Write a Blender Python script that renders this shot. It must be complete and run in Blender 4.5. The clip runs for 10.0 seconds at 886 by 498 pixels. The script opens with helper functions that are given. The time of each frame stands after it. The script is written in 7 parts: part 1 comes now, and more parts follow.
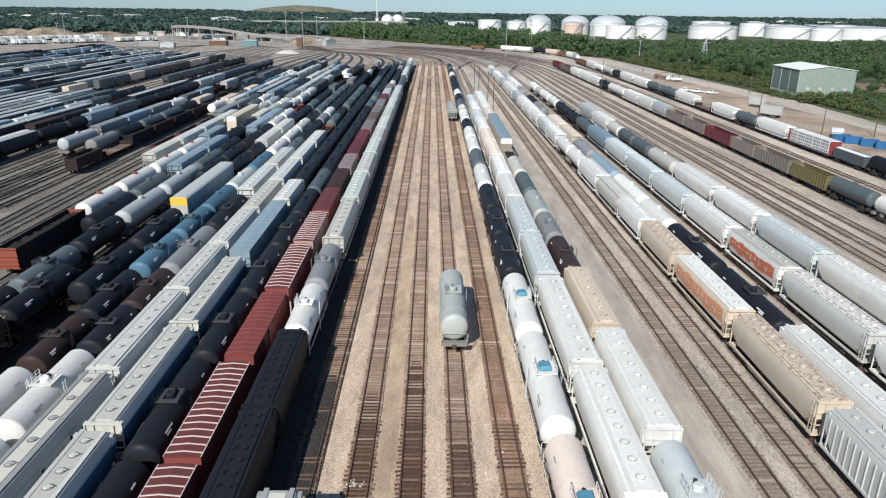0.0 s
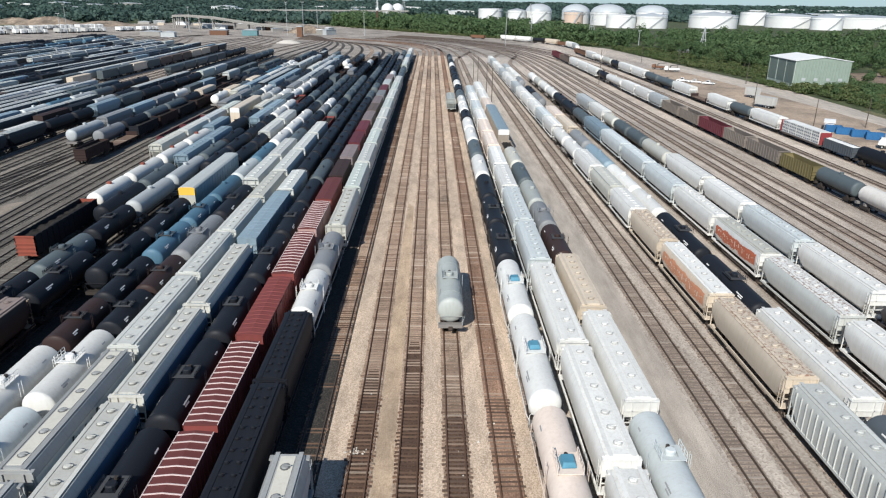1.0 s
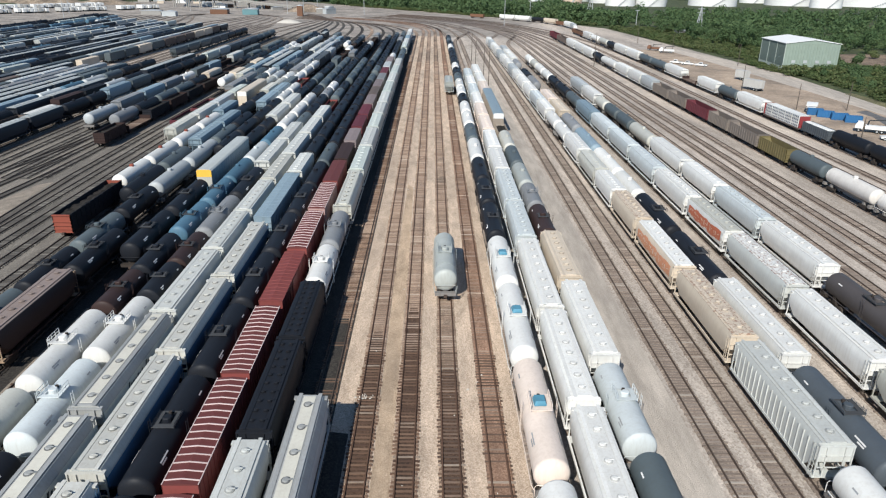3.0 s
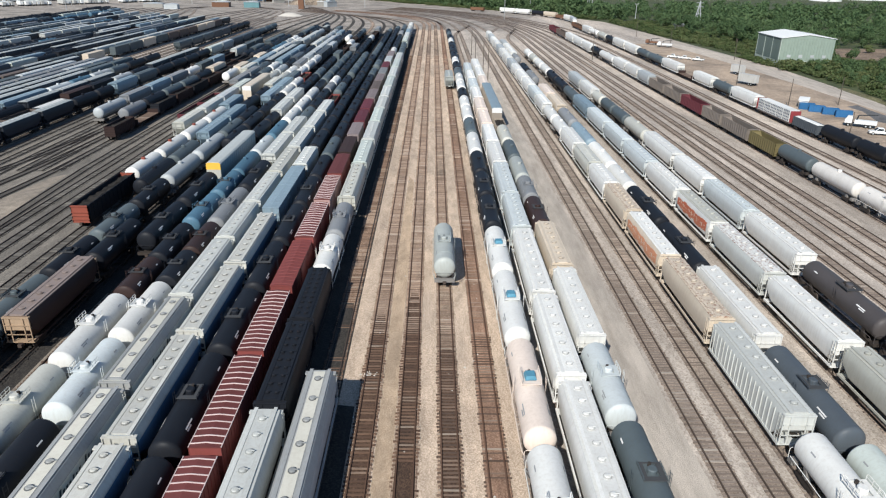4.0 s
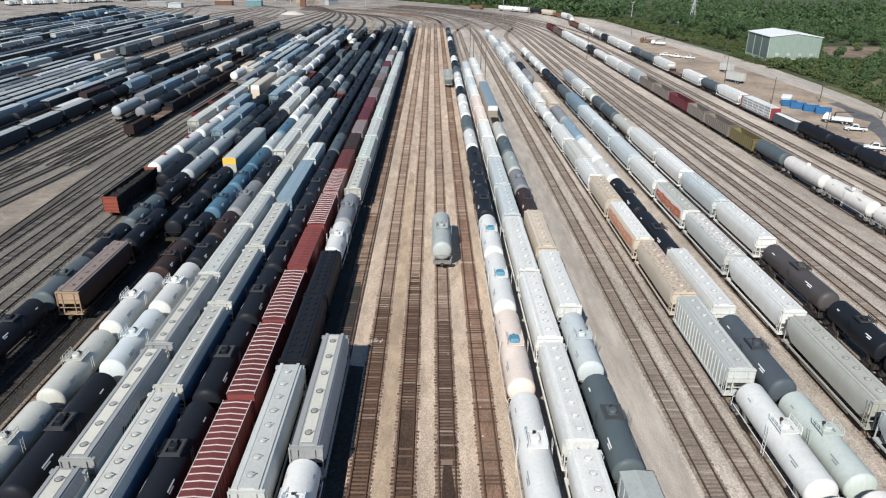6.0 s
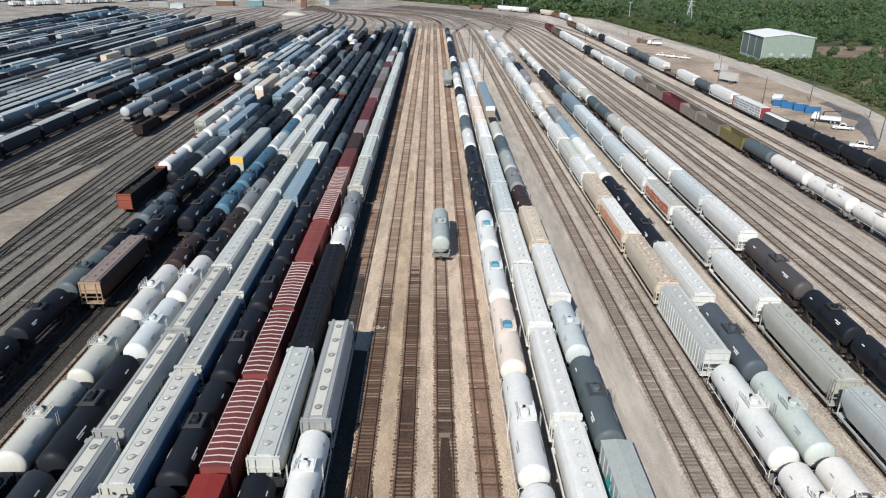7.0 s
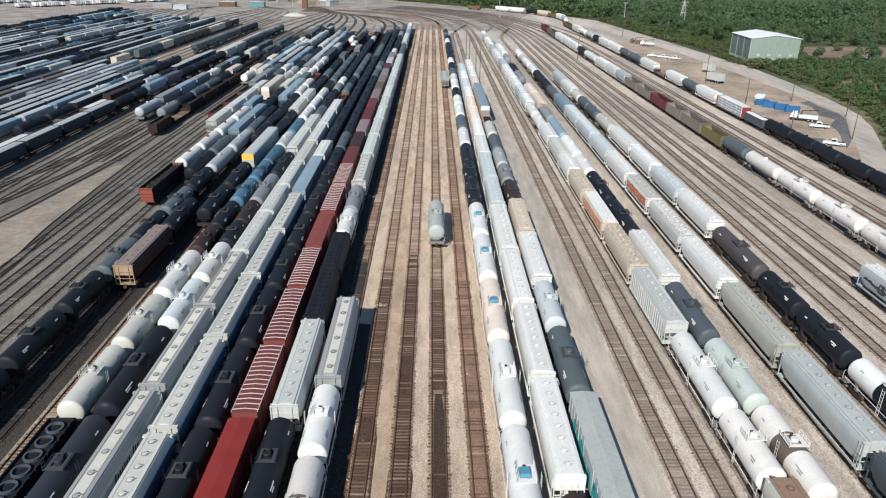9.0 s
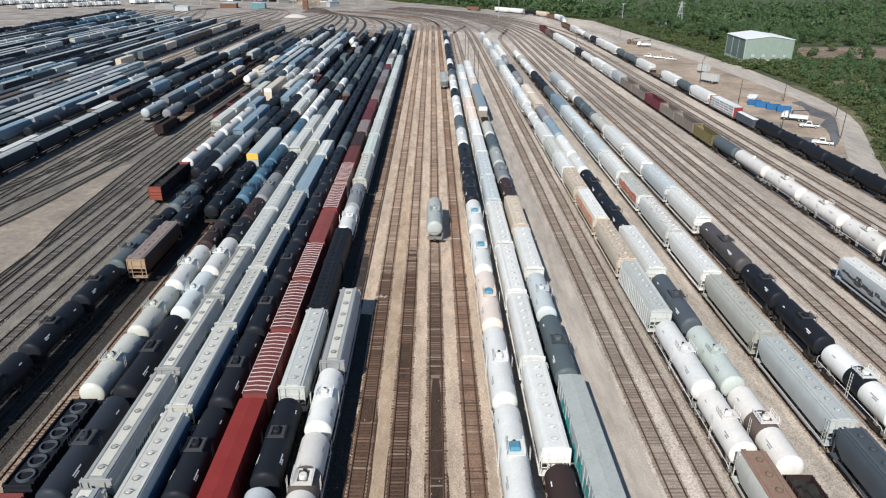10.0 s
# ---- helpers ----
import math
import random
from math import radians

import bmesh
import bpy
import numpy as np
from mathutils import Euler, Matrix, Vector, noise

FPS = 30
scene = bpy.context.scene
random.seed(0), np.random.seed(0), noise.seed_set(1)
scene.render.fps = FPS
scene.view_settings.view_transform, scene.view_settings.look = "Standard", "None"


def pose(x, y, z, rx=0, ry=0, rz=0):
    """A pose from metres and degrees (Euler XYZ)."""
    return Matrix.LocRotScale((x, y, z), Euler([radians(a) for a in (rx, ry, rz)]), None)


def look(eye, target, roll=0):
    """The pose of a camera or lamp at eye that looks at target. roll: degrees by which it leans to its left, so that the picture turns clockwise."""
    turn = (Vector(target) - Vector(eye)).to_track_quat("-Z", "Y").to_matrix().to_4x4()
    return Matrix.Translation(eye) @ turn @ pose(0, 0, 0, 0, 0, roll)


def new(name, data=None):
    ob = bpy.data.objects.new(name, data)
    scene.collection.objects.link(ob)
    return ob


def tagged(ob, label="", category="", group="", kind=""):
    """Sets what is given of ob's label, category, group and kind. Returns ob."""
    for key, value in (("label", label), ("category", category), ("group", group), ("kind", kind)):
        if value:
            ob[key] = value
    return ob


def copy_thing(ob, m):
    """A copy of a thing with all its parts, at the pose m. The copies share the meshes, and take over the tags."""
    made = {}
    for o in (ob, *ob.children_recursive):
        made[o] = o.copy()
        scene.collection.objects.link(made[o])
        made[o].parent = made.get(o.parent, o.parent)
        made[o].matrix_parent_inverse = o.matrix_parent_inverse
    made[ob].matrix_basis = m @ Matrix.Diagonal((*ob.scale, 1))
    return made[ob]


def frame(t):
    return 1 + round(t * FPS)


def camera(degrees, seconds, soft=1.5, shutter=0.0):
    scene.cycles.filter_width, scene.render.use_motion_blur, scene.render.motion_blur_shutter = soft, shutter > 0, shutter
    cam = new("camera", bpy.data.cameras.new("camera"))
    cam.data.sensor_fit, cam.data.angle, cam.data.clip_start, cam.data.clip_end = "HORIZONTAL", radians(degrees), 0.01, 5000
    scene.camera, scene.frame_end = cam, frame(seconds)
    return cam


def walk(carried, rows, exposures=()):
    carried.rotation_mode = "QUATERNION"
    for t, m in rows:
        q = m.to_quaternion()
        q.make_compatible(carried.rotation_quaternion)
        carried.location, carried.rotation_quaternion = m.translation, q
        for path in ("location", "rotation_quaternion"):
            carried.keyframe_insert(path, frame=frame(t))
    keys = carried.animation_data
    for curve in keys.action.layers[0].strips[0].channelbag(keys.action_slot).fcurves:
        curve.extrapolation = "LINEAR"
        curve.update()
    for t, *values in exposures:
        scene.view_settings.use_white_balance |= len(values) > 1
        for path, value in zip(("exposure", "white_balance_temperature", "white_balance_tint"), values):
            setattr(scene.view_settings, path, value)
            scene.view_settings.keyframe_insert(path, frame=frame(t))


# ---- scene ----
cam = camera(66.0, 10.0, 1.2)
PATH = [
    (0, (-0.428, 13.496, 34.585), (-0.392, 15.383, 33.922), 0.8),
    (0.5, (-0.322, 11.372, 35.178), (-0.286, 13.253, 34.501), 0.8),
    (1, (-0.113, 9.296, 35.827), (-0.078, 11.172, 35.135), 0.8),
    (1.5, (0.01, 7.058, 36.63), (0.046, 8.929, 35.923), 0.8),
    (2, (0.144, 4.679, 37.552), (0.18, 6.544, 36.83), 0.8),
    (2.5, (0.205, 2.235, 38.403), (0.241, 4.094, 37.666), 0.8),
    (4, (0.272, -5.375, 40.82), (0.307, -3.53, 40.048), 0.9),
    (4.5, (0.33, -7.965, 41.456), (0.365, -6.121, 40.682), 0.8),
    (5, (0.368, -10.585, 42.087), (0.404, -8.741, 41.311), 0.8),
    (5.5, (0.46, -13.226, 42.751), (0.494, -11.385, 41.972), 0.8),
    (7, (0.704, -21.655, 44.975), (0.737, -19.816, 44.19), 0.7),
    (7.5, (0.838, -24.383, 45.667), (0.871, -22.544, 44.881), 0.6),
    (8, (1.024, -27.163, 46.278), (1.057, -25.325, 45.49), 0.6),
    (8.5, (1.166, -29.871, 46.935), (1.199, -28.033, 46.146), 0.6),
    (9, (1.292, -32.655, 47.623), (1.325, -30.817, 46.834), 0.6),
    (9.5, (1.483, -35.284, 48.244), (1.514, -33.447, 47.455), 0.5),
    (10, (1.653, -37.702, 48.829), (1.685, -35.864, 48.04), 0.5),
]
walk(cam, [(t, look(eye, target, roll)) for t, eye, target, roll in PATH])

# ---- world, sun, exposure ----
SUN_WAY = Vector((0.49, 1.17, -1.0)).normalized()  # the way the sunlight goes
SUN_FROM = -SUN_WAY
world = bpy.data.worlds.new("world")
scene.world = world
world.use_nodes = True
wn = world.node_tree.nodes
sky = wn.new("ShaderNodeTexSky")
sky.sky_type = "NISHITA"
sky.sun_disc = False
sky.sun_elevation = math.asin(SUN_FROM.z)
sky.sun_rotation = math.atan2(SUN_FROM.x, SUN_FROM.y)
sky.altitude = 1500.0
sky.air_density, sky.dust_density, sky.ozone_density = 1.0, 0.3, 3.0
wn["Background"].inputs["Strength"].default_value = 0.083
tint = wn.new("ShaderNodeMix")
tint.data_type, tint.blend_type = "RGBA", "MULTIPLY"
tint.inputs[0].default_value = 1.0
# clear air: the lowest sky is pale blue, the upper sky nearly neutral in tint
aim = wn.new("ShaderNodeTexCoord")
split = wn.new("ShaderNodeSeparateXYZ")
grade = wn.new("ShaderNodeValToRGB")
grade.color_ramp.elements[0].position, grade.color_ramp.elements[0].color = 0.0, (0.46, 0.62, 0.86, 1)
grade.color_ramp.elements[1].position, grade.color_ramp.elements[1].color = 0.22, (0.92, 1.0, 1.0, 1)
world.node_tree.links.new(aim.outputs["Generated"], split.inputs[0])
world.node_tree.links.new(split.outputs["Z"], grade.inputs["Fac"])
world.node_tree.links.new(grade.outputs["Color"], tint.inputs[7])
world.node_tree.links.new(sky.outputs["Color"], tint.inputs[6])
world.node_tree.links.new(tint.outputs[2], wn["Background"].inputs["Color"])
sun = new("sun", bpy.data.lights.new("sun", "SUN"))
sun.data.energy, sun.data.angle, sun.data.color = 4.5, radians(0.53), (1.0, 0.968, 0.90)
sun.matrix_world = look((0, 0, 400), Vector((0, 0, 400)) + SUN_WAY)
scene.view_settings.exposure = 0.35


# ---- materials ----
def nodes_of(name):
    m = bpy.data.materials.new(name)
    m.use_nodes = True
    t = m.node_tree
    return m, t.nodes, t.links, t.nodes["Principled BSDF"]


def math_node(n, l, op, a, b):
    k = n.new("ShaderNodeMath")
    k.operation = op
    for i, v in enumerate((a, b)):
        if isinstance(v, (int, float)):
            k.inputs[i].default_value = v
        else:
            l.new(v, k.inputs[i])
    return k.outputs[0]


def noise_node(n, l, vec, scale, detail=4, rough=0.6):
    k = n.new("ShaderNodeTexNoise")
    k.inputs["Scale"].default_value = scale
    k.inputs["Detail"].default_value = detail
    k.inputs["Roughness"].default_value = rough
    l.new(vec, k.inputs["Vector"])
    return k.outputs["Fac"]


def ramp_node(n, l, fac, stops):
    k = n.new("ShaderNodeValToRGB")
    e = k.color_ramp.elements
    while len(e) < len(stops):
        e.new(0.5)
    for i, (p, c) in enumerate(stops):
        e[i].position = p
        e[i].color = (*c, 1) if len(c) == 3 else c
    l.new(fac, k.inputs["Fac"])
    return k.outputs["Color"]


def mix_node(n, l, fac, a, b, blend="MIX"):
    k = n.new("ShaderNodeMix")
    k.data_type, k.blend_type = "RGBA", blend
    for s, v in ((k.inputs[0], fac), (k.inputs[6], a), (k.inputs[7], b)):
        if isinstance(v, (int, float)):
            s.default_value = v
        elif isinstance(v, tuple):
            s.default_value = (*v, 1)
        else:
            l.new(v, s)
    return k.outputs[2]


def shifted(n, l, stretch=(1, 1, 1)):
    """Object coordinates, moved by the object's own random number, so that copies differ."""
    c, o = n.new("ShaderNodeTexCoord"), n.new("ShaderNodeObjectInfo")
    r = math_node(n, l, "MULTIPLY", o.outputs["Random"], 173.0)
    a = n.new("ShaderNodeVectorMath")
    a.operation = "ADD"
    l.new(c.outputs["Object"], a.inputs[0])
    l.new(r, a.inputs[1])
    s = n.new("ShaderNodeVectorMath")
    s.operation = "MULTIPLY"
    l.new(a.outputs[0], s.inputs[0])
    s.inputs[1].default_value = stretch
    return s.outputs[0], o.outputs["Random"]


def bump(n, l, b, h, strength, distance):
    k = n.new("ShaderNodeBump")
    k.inputs["Strength"].default_value, k.inputs["Distance"].default_value = strength, distance
    l.new(h, k.inputs["Height"])
    l.new(k.outputs[0], b.inputs["Normal"])


PAINTS = {}


def paint(rgb, dirt=0.3, rust=0.2, rough=0.5, metal=0.0):
    """Weathered paint on steel: faded patches, dirt streaks down the sides, rust flecks."""
    key = (rgb, dirt, rust, rough)
    if key in PAINTS:
        return PAINTS[key]
    m, n, l, b = nodes_of("paint")
    v, rnd = shifted(n, l)
    w, _ = shifted(n, l, (2.2, 2.2, 0.22))
    fade = noise_node(n, l, v, 0.5, 5)
    grain = noise_node(n, l, v, 2.4 if rust > 0.6 else 7.0, 5, 0.7)
    streak = noise_node(n, l, w, 1.6, 4, 0.65)
    lift = min(1.0, max(rgb) / 0.12)
    light = tuple(min(1, c * 1.10 + 0.012 * lift) for c in rgb)
    dark = tuple(c * 0.84 for c in rgb)
    c = mix_node(n, l, fade, dark, light)
    soil = tuple(0.62 * c0 * (1 - 0.08 * i) + (0.008 + 0.022 * lift) * (1 - 0.2 * i) for i, c0 in enumerate(rgb))
    f = ramp_node(n, l, streak, [(0.46, (0, 0, 0)), (0.72, (dirt, dirt, dirt))])
    c = mix_node(n, l, f, c, soil)
    g = ramp_node(n, l, grain, [(0.50 if rust > 0.6 else 0.60, (0, 0, 0)), (0.62 if rust > 0.6 else 0.70, (rust, rust, rust))])
    c = mix_node(n, l, g, c, (0.25, 0.125, 0.085) if rust > 0.6 else (0.13, 0.065, 0.04))
    k = math_node(n, l, "MULTIPLY_ADD", rnd, 0.22)
    k.node.inputs[2].default_value = 0.88
    h = n.new("ShaderNodeHueSaturation")
    l.new(c, h.inputs["Color"])
    l.new(k, h.inputs["Value"])
    l.new(h.outputs[0], b.inputs["Base Color"])
    b.inputs["Roughness"].default_value = rough
    b.inputs["Metallic"].default_value = metal
    b.inputs["Specular IOR Level"].default_value = 0.13 if max(rgb) < 0.06 else 0.22 if max(rgb) < 0.3 else 0.4
    bump(n, l, b, grain, 0.12, 0.02)
    PAINTS[key] = m
    return m


def gravel(name, a, b_, c_, scale=9.0, stain=0.4, stretch=(1, 1, 1)):
    """Crushed stone: single stones by a Voronoi pattern, patches and stains."""
    m, n, l, b = nodes_of(name)
    t = n.new("ShaderNodeTexCoord")
    s = n.new("ShaderNodeVectorMath")
    s.operation = "MULTIPLY"
    l.new(t.outputs["Object"], s.inputs[0])
    s.inputs[1].default_value = stretch
    pos = t.outputs["Object"]
    vo = n.new("ShaderNodeTexVoronoi")
    vo.inputs["Scale"].default_value = scale
    l.new(pos, vo.inputs["Vector"])
    big = noise_node(n, l, s.outputs[0], 0.06, 6, 0.65)
    mid = noise_node(n, l, s.outputs[0], 0.7, 5, 0.65)
    col = ramp_node(n, l, vo.outputs["Color"], [(0.1, a), (0.5, b_), (0.9, c_)])
    patch = ramp_node(n, l, big, [(0.35, (1 - stain,) * 3), (0.62, (1.1, 1.08, 1.05))])
    col = mix_node(n, l, 1.0, col, patch, "MULTIPLY")
    fine = ramp_node(n, l, mid, [(0.3, (0.72, 0.70, 0.68)), (0.65, (1.12, 1.1, 1.08))])
    col = mix_node(n, l, 1.0, col, fine, "MULTIPLY")
    l.new(col, b.inputs["Base Color"])
    b.inputs["Roughness"].default_value = 0.95
    bump(n, l, b, vo.outputs["Distance"], 0.6, 0.06)
    return m


M_BALLAST = gravel("ballast_tan", (0.40, 0.305, 0.228), (0.60, 0.48, 0.375), (0.80, 0.675, 0.555), 12, 0.34, (1, 0.25, 1))
M_BED = gravel("bed_brown", (0.26, 0.19, 0.14), (0.40, 0.30, 0.225), (0.55, 0.435, 0.34), 9, 0.72, (1.6, 0.55, 1))
M_YARD = gravel("yard_gravel", (0.37, 0.325, 0.285), (0.52, 0.465, 0.415), (0.64, 0.585, 0.525), 6, 0.4, (1, 0.2, 1))
M_BEDGREY = gravel("bed_grey", (0.22, 0.175, 0.143), (0.33, 0.272, 0.228), (0.45, 0.385, 0.33), 9, 0.4, (1, 0.3, 1))
# Bed under the packed rows: near-black, with gap shade put into the colour.
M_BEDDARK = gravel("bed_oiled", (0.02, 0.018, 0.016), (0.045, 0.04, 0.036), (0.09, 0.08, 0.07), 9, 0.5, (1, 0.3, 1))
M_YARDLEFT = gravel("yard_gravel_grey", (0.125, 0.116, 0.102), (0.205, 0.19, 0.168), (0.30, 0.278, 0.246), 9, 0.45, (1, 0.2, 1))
# Near-black stone: oil, plus the shade beside and between cars put in.
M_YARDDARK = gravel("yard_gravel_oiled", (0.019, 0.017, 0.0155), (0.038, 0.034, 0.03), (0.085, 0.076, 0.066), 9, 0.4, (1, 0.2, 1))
M_BEDLEFT = gravel("bed_slate", (0.06, 0.055, 0.05), (0.10, 0.093, 0.083), (0.155, 0.144, 0.128), 9, 0.4, (1, 0.3, 1))
M_BEDOIL = gravel("bed_oil_brown", (0.25, 0.172, 0.125), (0.405, 0.298, 0.224), (0.57, 0.44, 0.345), 12, 0.5, (1.6, 0.4, 1))
M_BEDMID = gravel("bed_dark_brown", (0.26, 0.18, 0.132), (0.42, 0.31, 0.236), (0.59, 0.46, 0.36), 12, 0.5, (1.6, 0.4, 1))
M_OILBROWN = gravel("oil_brown_stone", (0.044, 0.024, 0.015), (0.08, 0.046, 0.029), (0.15, 0.092, 0.061), 11, 0.5, (1.6, 0.4, 1))
M_OIL = gravel("oil_soaked_bed", (0.032, 0.018, 0.012), (0.056, 0.032, 0.021), (0.095, 0.058, 0.04), 10, 0.5, (1.6, 0.4, 1))
M_SAND = gravel("yellow_sand", (0.41, 0.30, 0.205), (0.575, 0.44, 0.315), (0.73, 0.585, 0.44), 16, 0.4, (1, 0.3, 1))
M_DIRT = gravel("bare_dirt", (0.26, 0.225, 0.185), (0.32, 0.28, 0.235), (0.385, 0.34, 0.285), 11, 0.35)
M_ROAD = gravel("road_dirt", (0.42, 0.38, 0.34), (0.47, 0.43, 0.385), (0.52, 0.478, 0.43), 14, 0.2, (1, 0.15, 1))
M_LOT = gravel("lot_dirt", (0.35, 0.275, 0.21), (0.44, 0.352, 0.275), (0.52, 0.428, 0.345), 12, 0.45)
M_STRAW = gravel("dry_grass", (0.09, 0.10, 0.04), (0.16, 0.155, 0.075), (0.26, 0.235, 0.14), 2.5, 0.5)
M_YARDFAR = gravel("lead_gravel", (0.25, 0.226, 0.205), (0.36, 0.328, 0.297), (0.47, 0.435, 0.395), 4, 0.5)
M_PUDDLE = gravel("wet_dirt", (0.10, 0.105, 0.115), (0.145, 0.15, 0.16), (0.19, 0.19, 0.195), 9, 0.5)
M_GRASS = gravel("grass", (0.03, 0.05, 0.018), (0.06, 0.085, 0.03), (0.11, 0.12, 0.05), 1.3, 0.5)


def wood_tie(shades):
    m, n, l, b = nodes_of("tie_wood")
    v, rnd = shifted(n, l, (0.6, 6, 6))
    g = noise_node(n, l, v, 1.5, 5, 0.7)
    geo = n.new("ShaderNodeNewGeometry")
    r = math_node(n, l, "ADD", geo.outputs["Random Per Island"], rnd)
    r = math_node(n, l, "FRACT", r, 0)
    c = ramp_node(n, l, r, shades)
    d = ramp_node(n, l, g, [(0.3, (0.6, 0.6, 0.6)), (0.7, (1.2, 1.2, 1.2))])
    l.new(mix_node(n, l, 1.0, c, d, "MULTIPLY"), b.inputs["Base Color"])
    b.inputs["Roughness"].default_value = 0.9
    bump(n, l, b, g, 0.3, 0.02)
    return m


M_TIE = wood_tie([(0.0, (0.085, 0.055, 0.04)), (0.5, (0.155, 0.102, 0.073)), (0.9, (0.24, 0.168, 0.124)), (1.0, (0.34, 0.28, 0.225))])
M_TIEWORN = wood_tie([(0.0, (0.20, 0.136, 0.10)), (0.5, (0.305, 0.218, 0.162)), (0.9, (0.405, 0.305, 0.235)), (1.0, (0.50, 0.415, 0.34))])
M_TIEGREY = wood_tie([(0.0, (0.17, 0.135, 0.111)), (0.5, (0.225, 0.181, 0.151)), (0.85, (0.28, 0.232, 0.196)), (1.0, (0.38, 0.335, 0.29))])
M_BEDRUST = gravel("bed_rust", (0.21, 0.12, 0.08), (0.34, 0.21, 0.146), (0.47, 0.32, 0.235), 11, 0.6, (1.6, 0.3, 1))
M_TIELEFT = wood_tie([(0.0, (0.06, 0.055, 0.05)), (0.5, (0.105, 0.098, 0.09)), (0.85, (0.16, 0.15, 0.135)), (1.0, (0.24, 0.225, 0.20))])
M_TIEBLACK = wood_tie([(0.0, (0.015, 0.013, 0.012)), (0.6, (0.035, 0.03, 0.026)), (0.95, (0.065, 0.055, 0.048)), (1.0, (0.16, 0.145, 0.125))])
M_TIEDARK = wood_tie([(0.0, (0.08, 0.044, 0.029)), (0.5, (0.15, 0.087, 0.056)), (0.88, (0.21, 0.132, 0.089)), (1.0, (0.32, 0.26, 0.205))])
M_RAIL = paint((0.115, 0.064, 0.042), 0.4, 0.4, 0.6)
M_RAILGREY = paint((0.075, 0.056, 0.046), 0.4, 0.4, 0.6)
M_IRON = paint((0.045, 0.038, 0.034), 0.4, 0.4, 0.75)
M_WHEEL = paint((0.09, 0.075, 0.065), 0.3, 0.5, 0.5)
M_COUPLER = paint((0.06, 0.045, 0.038), 0.3, 0.6, 0.7)
M_GREYMARK = paint((0.30, 0.31, 0.32), 0.25, 0.1, 0.6)
M_DECK = paint((0.055, 0.058, 0.062), 0.4, 0.3, 0.7)
M_MARK = paint((0.78, 0.78, 0.76), 0.25, 0.1, 0.6)


# ---- mesh helpers ----
def part(name, bm, mat, parent=None, label="", smooth=False):
    """Links a bmesh as one mesh object under a thing or under a part."""
    me = bpy.data.meshes.new(name)
    bmesh.ops.recalc_face_normals(bm, faces=bm.faces)
    if smooth:
        for f in bm.faces:
            f.smooth = True
    bm.to_mesh(me)
    bm.free()
    me.materials.append(mat)
    ob = new(name, me)
    if smooth:
        me.set_sharp_from_angle(angle=radians(38))
    if parent:
        ob.parent = parent
    if label:
        ob["label"] = label
    return ob


def box(bm, x0, x1, y0, y1, z0, z1):
    v = [bm.verts.new(p) for p in ((x0, y0, z0), (x1, y0, z0), (x1, y1, z0), (x0, y1, z0), (x0, y0, z1), (x1, y0, z1), (x1, y1, z1), (x0, y1, z1))]
    for q in ((0, 3, 2, 1), (4, 5, 6, 7), (0, 1, 5, 4), (1, 2, 6, 5), (2, 3, 7, 6), (3, 0, 4, 7)):
        bm.faces.new([v[i] for i in q])


def loft(bm, rings, closed=True):
    """Skins a row of rings of equal length, and caps both ends."""
    vs = [[bm.verts.new(p) for p in r] for r in rings]
    for a, b in zip(vs, vs[1:]):
        k = len(a)
        for i in range(k if closed else k - 1):
            bm.faces.new((a[i], a[(i + 1) % k], b[(i + 1) % k], b[i]))
    if closed:
        bm.faces.new(vs[0])
        bm.faces.new(vs[-1][::-1])


def extrude_y(bm, profile, y0, y1):
    loft(bm, [[(x, y, z) for x, z in profile] for y in (y0, y1)])


def lathe_y(bm, rows, z, n=20, x=0.0):
    """Rings round an axis along y: rows of (y, radius)."""
    loft(bm, [[(x + r * math.sin(2 * math.pi * i / n), y, z + r * math.cos(2 * math.pi * i / n)) for i in range(n)] for y, r in rows])


def lathe_z(bm, rows, x=0.0, y=0.0, n=14):
    loft(bm, [[(x + r * math.cos(2 * math.pi * i / n), y + r * math.sin(2 * math.pi * i / n), z) for i in range(n)] for z, r in rows])


def rod(bm, a, b, r=0.03, n=5):
    a, b = Vector(a), Vector(b)
    d = (b - a).normalized()
    u = d.orthogonal().normalized()
    w = d.cross(u)
    loft(bm, [[p + r * (u * math.cos(2 * math.pi * i / n) + w * math.sin(2 * math.pi * i / n)) for i in range(n)] for p in (a, b)])


def pipe(bm, pts, r=0.03, n=4):
    """One bent round bar through points."""
    pts = [Vector(p) for p in pts]
    rings = []
    for i, p in enumerate(pts):
        d = (pts[min(i + 1, len(pts) - 1)] - pts[max(i - 1, 0)]).normalized()
        u = (Vector((0, 0, 1)) if abs(d.z) < 0.9 else Vector((1, 0, 0))).cross(d).normalized()
        w = d.cross(u)
        rings.append([p + r * (u * math.cos(2 * math.pi * k / n) + w * math.sin(2 * math.pi * k / n)) for k in range(n)])
    loft(bm, rings)


def mesh_from(name, verts, faces, mat, smooth=False):
    me = bpy.data.meshes.new(name)
    me.from_pydata(verts, [], faces)
    me.materials.append(mat)
    if smooth:
        me.polygons.foreach_set("use_smooth", [True] * len(me.polygons))
    me.update()
    return new(name, me)


def sheet(name, outline, z, mat, thick=0.03):
    bm = bmesh.new()
    loft(bm, [[(x, y, z - thick) for x, y in outline], [(x, y, z) for x, y in outline]])
    return part(name, bm, mat)


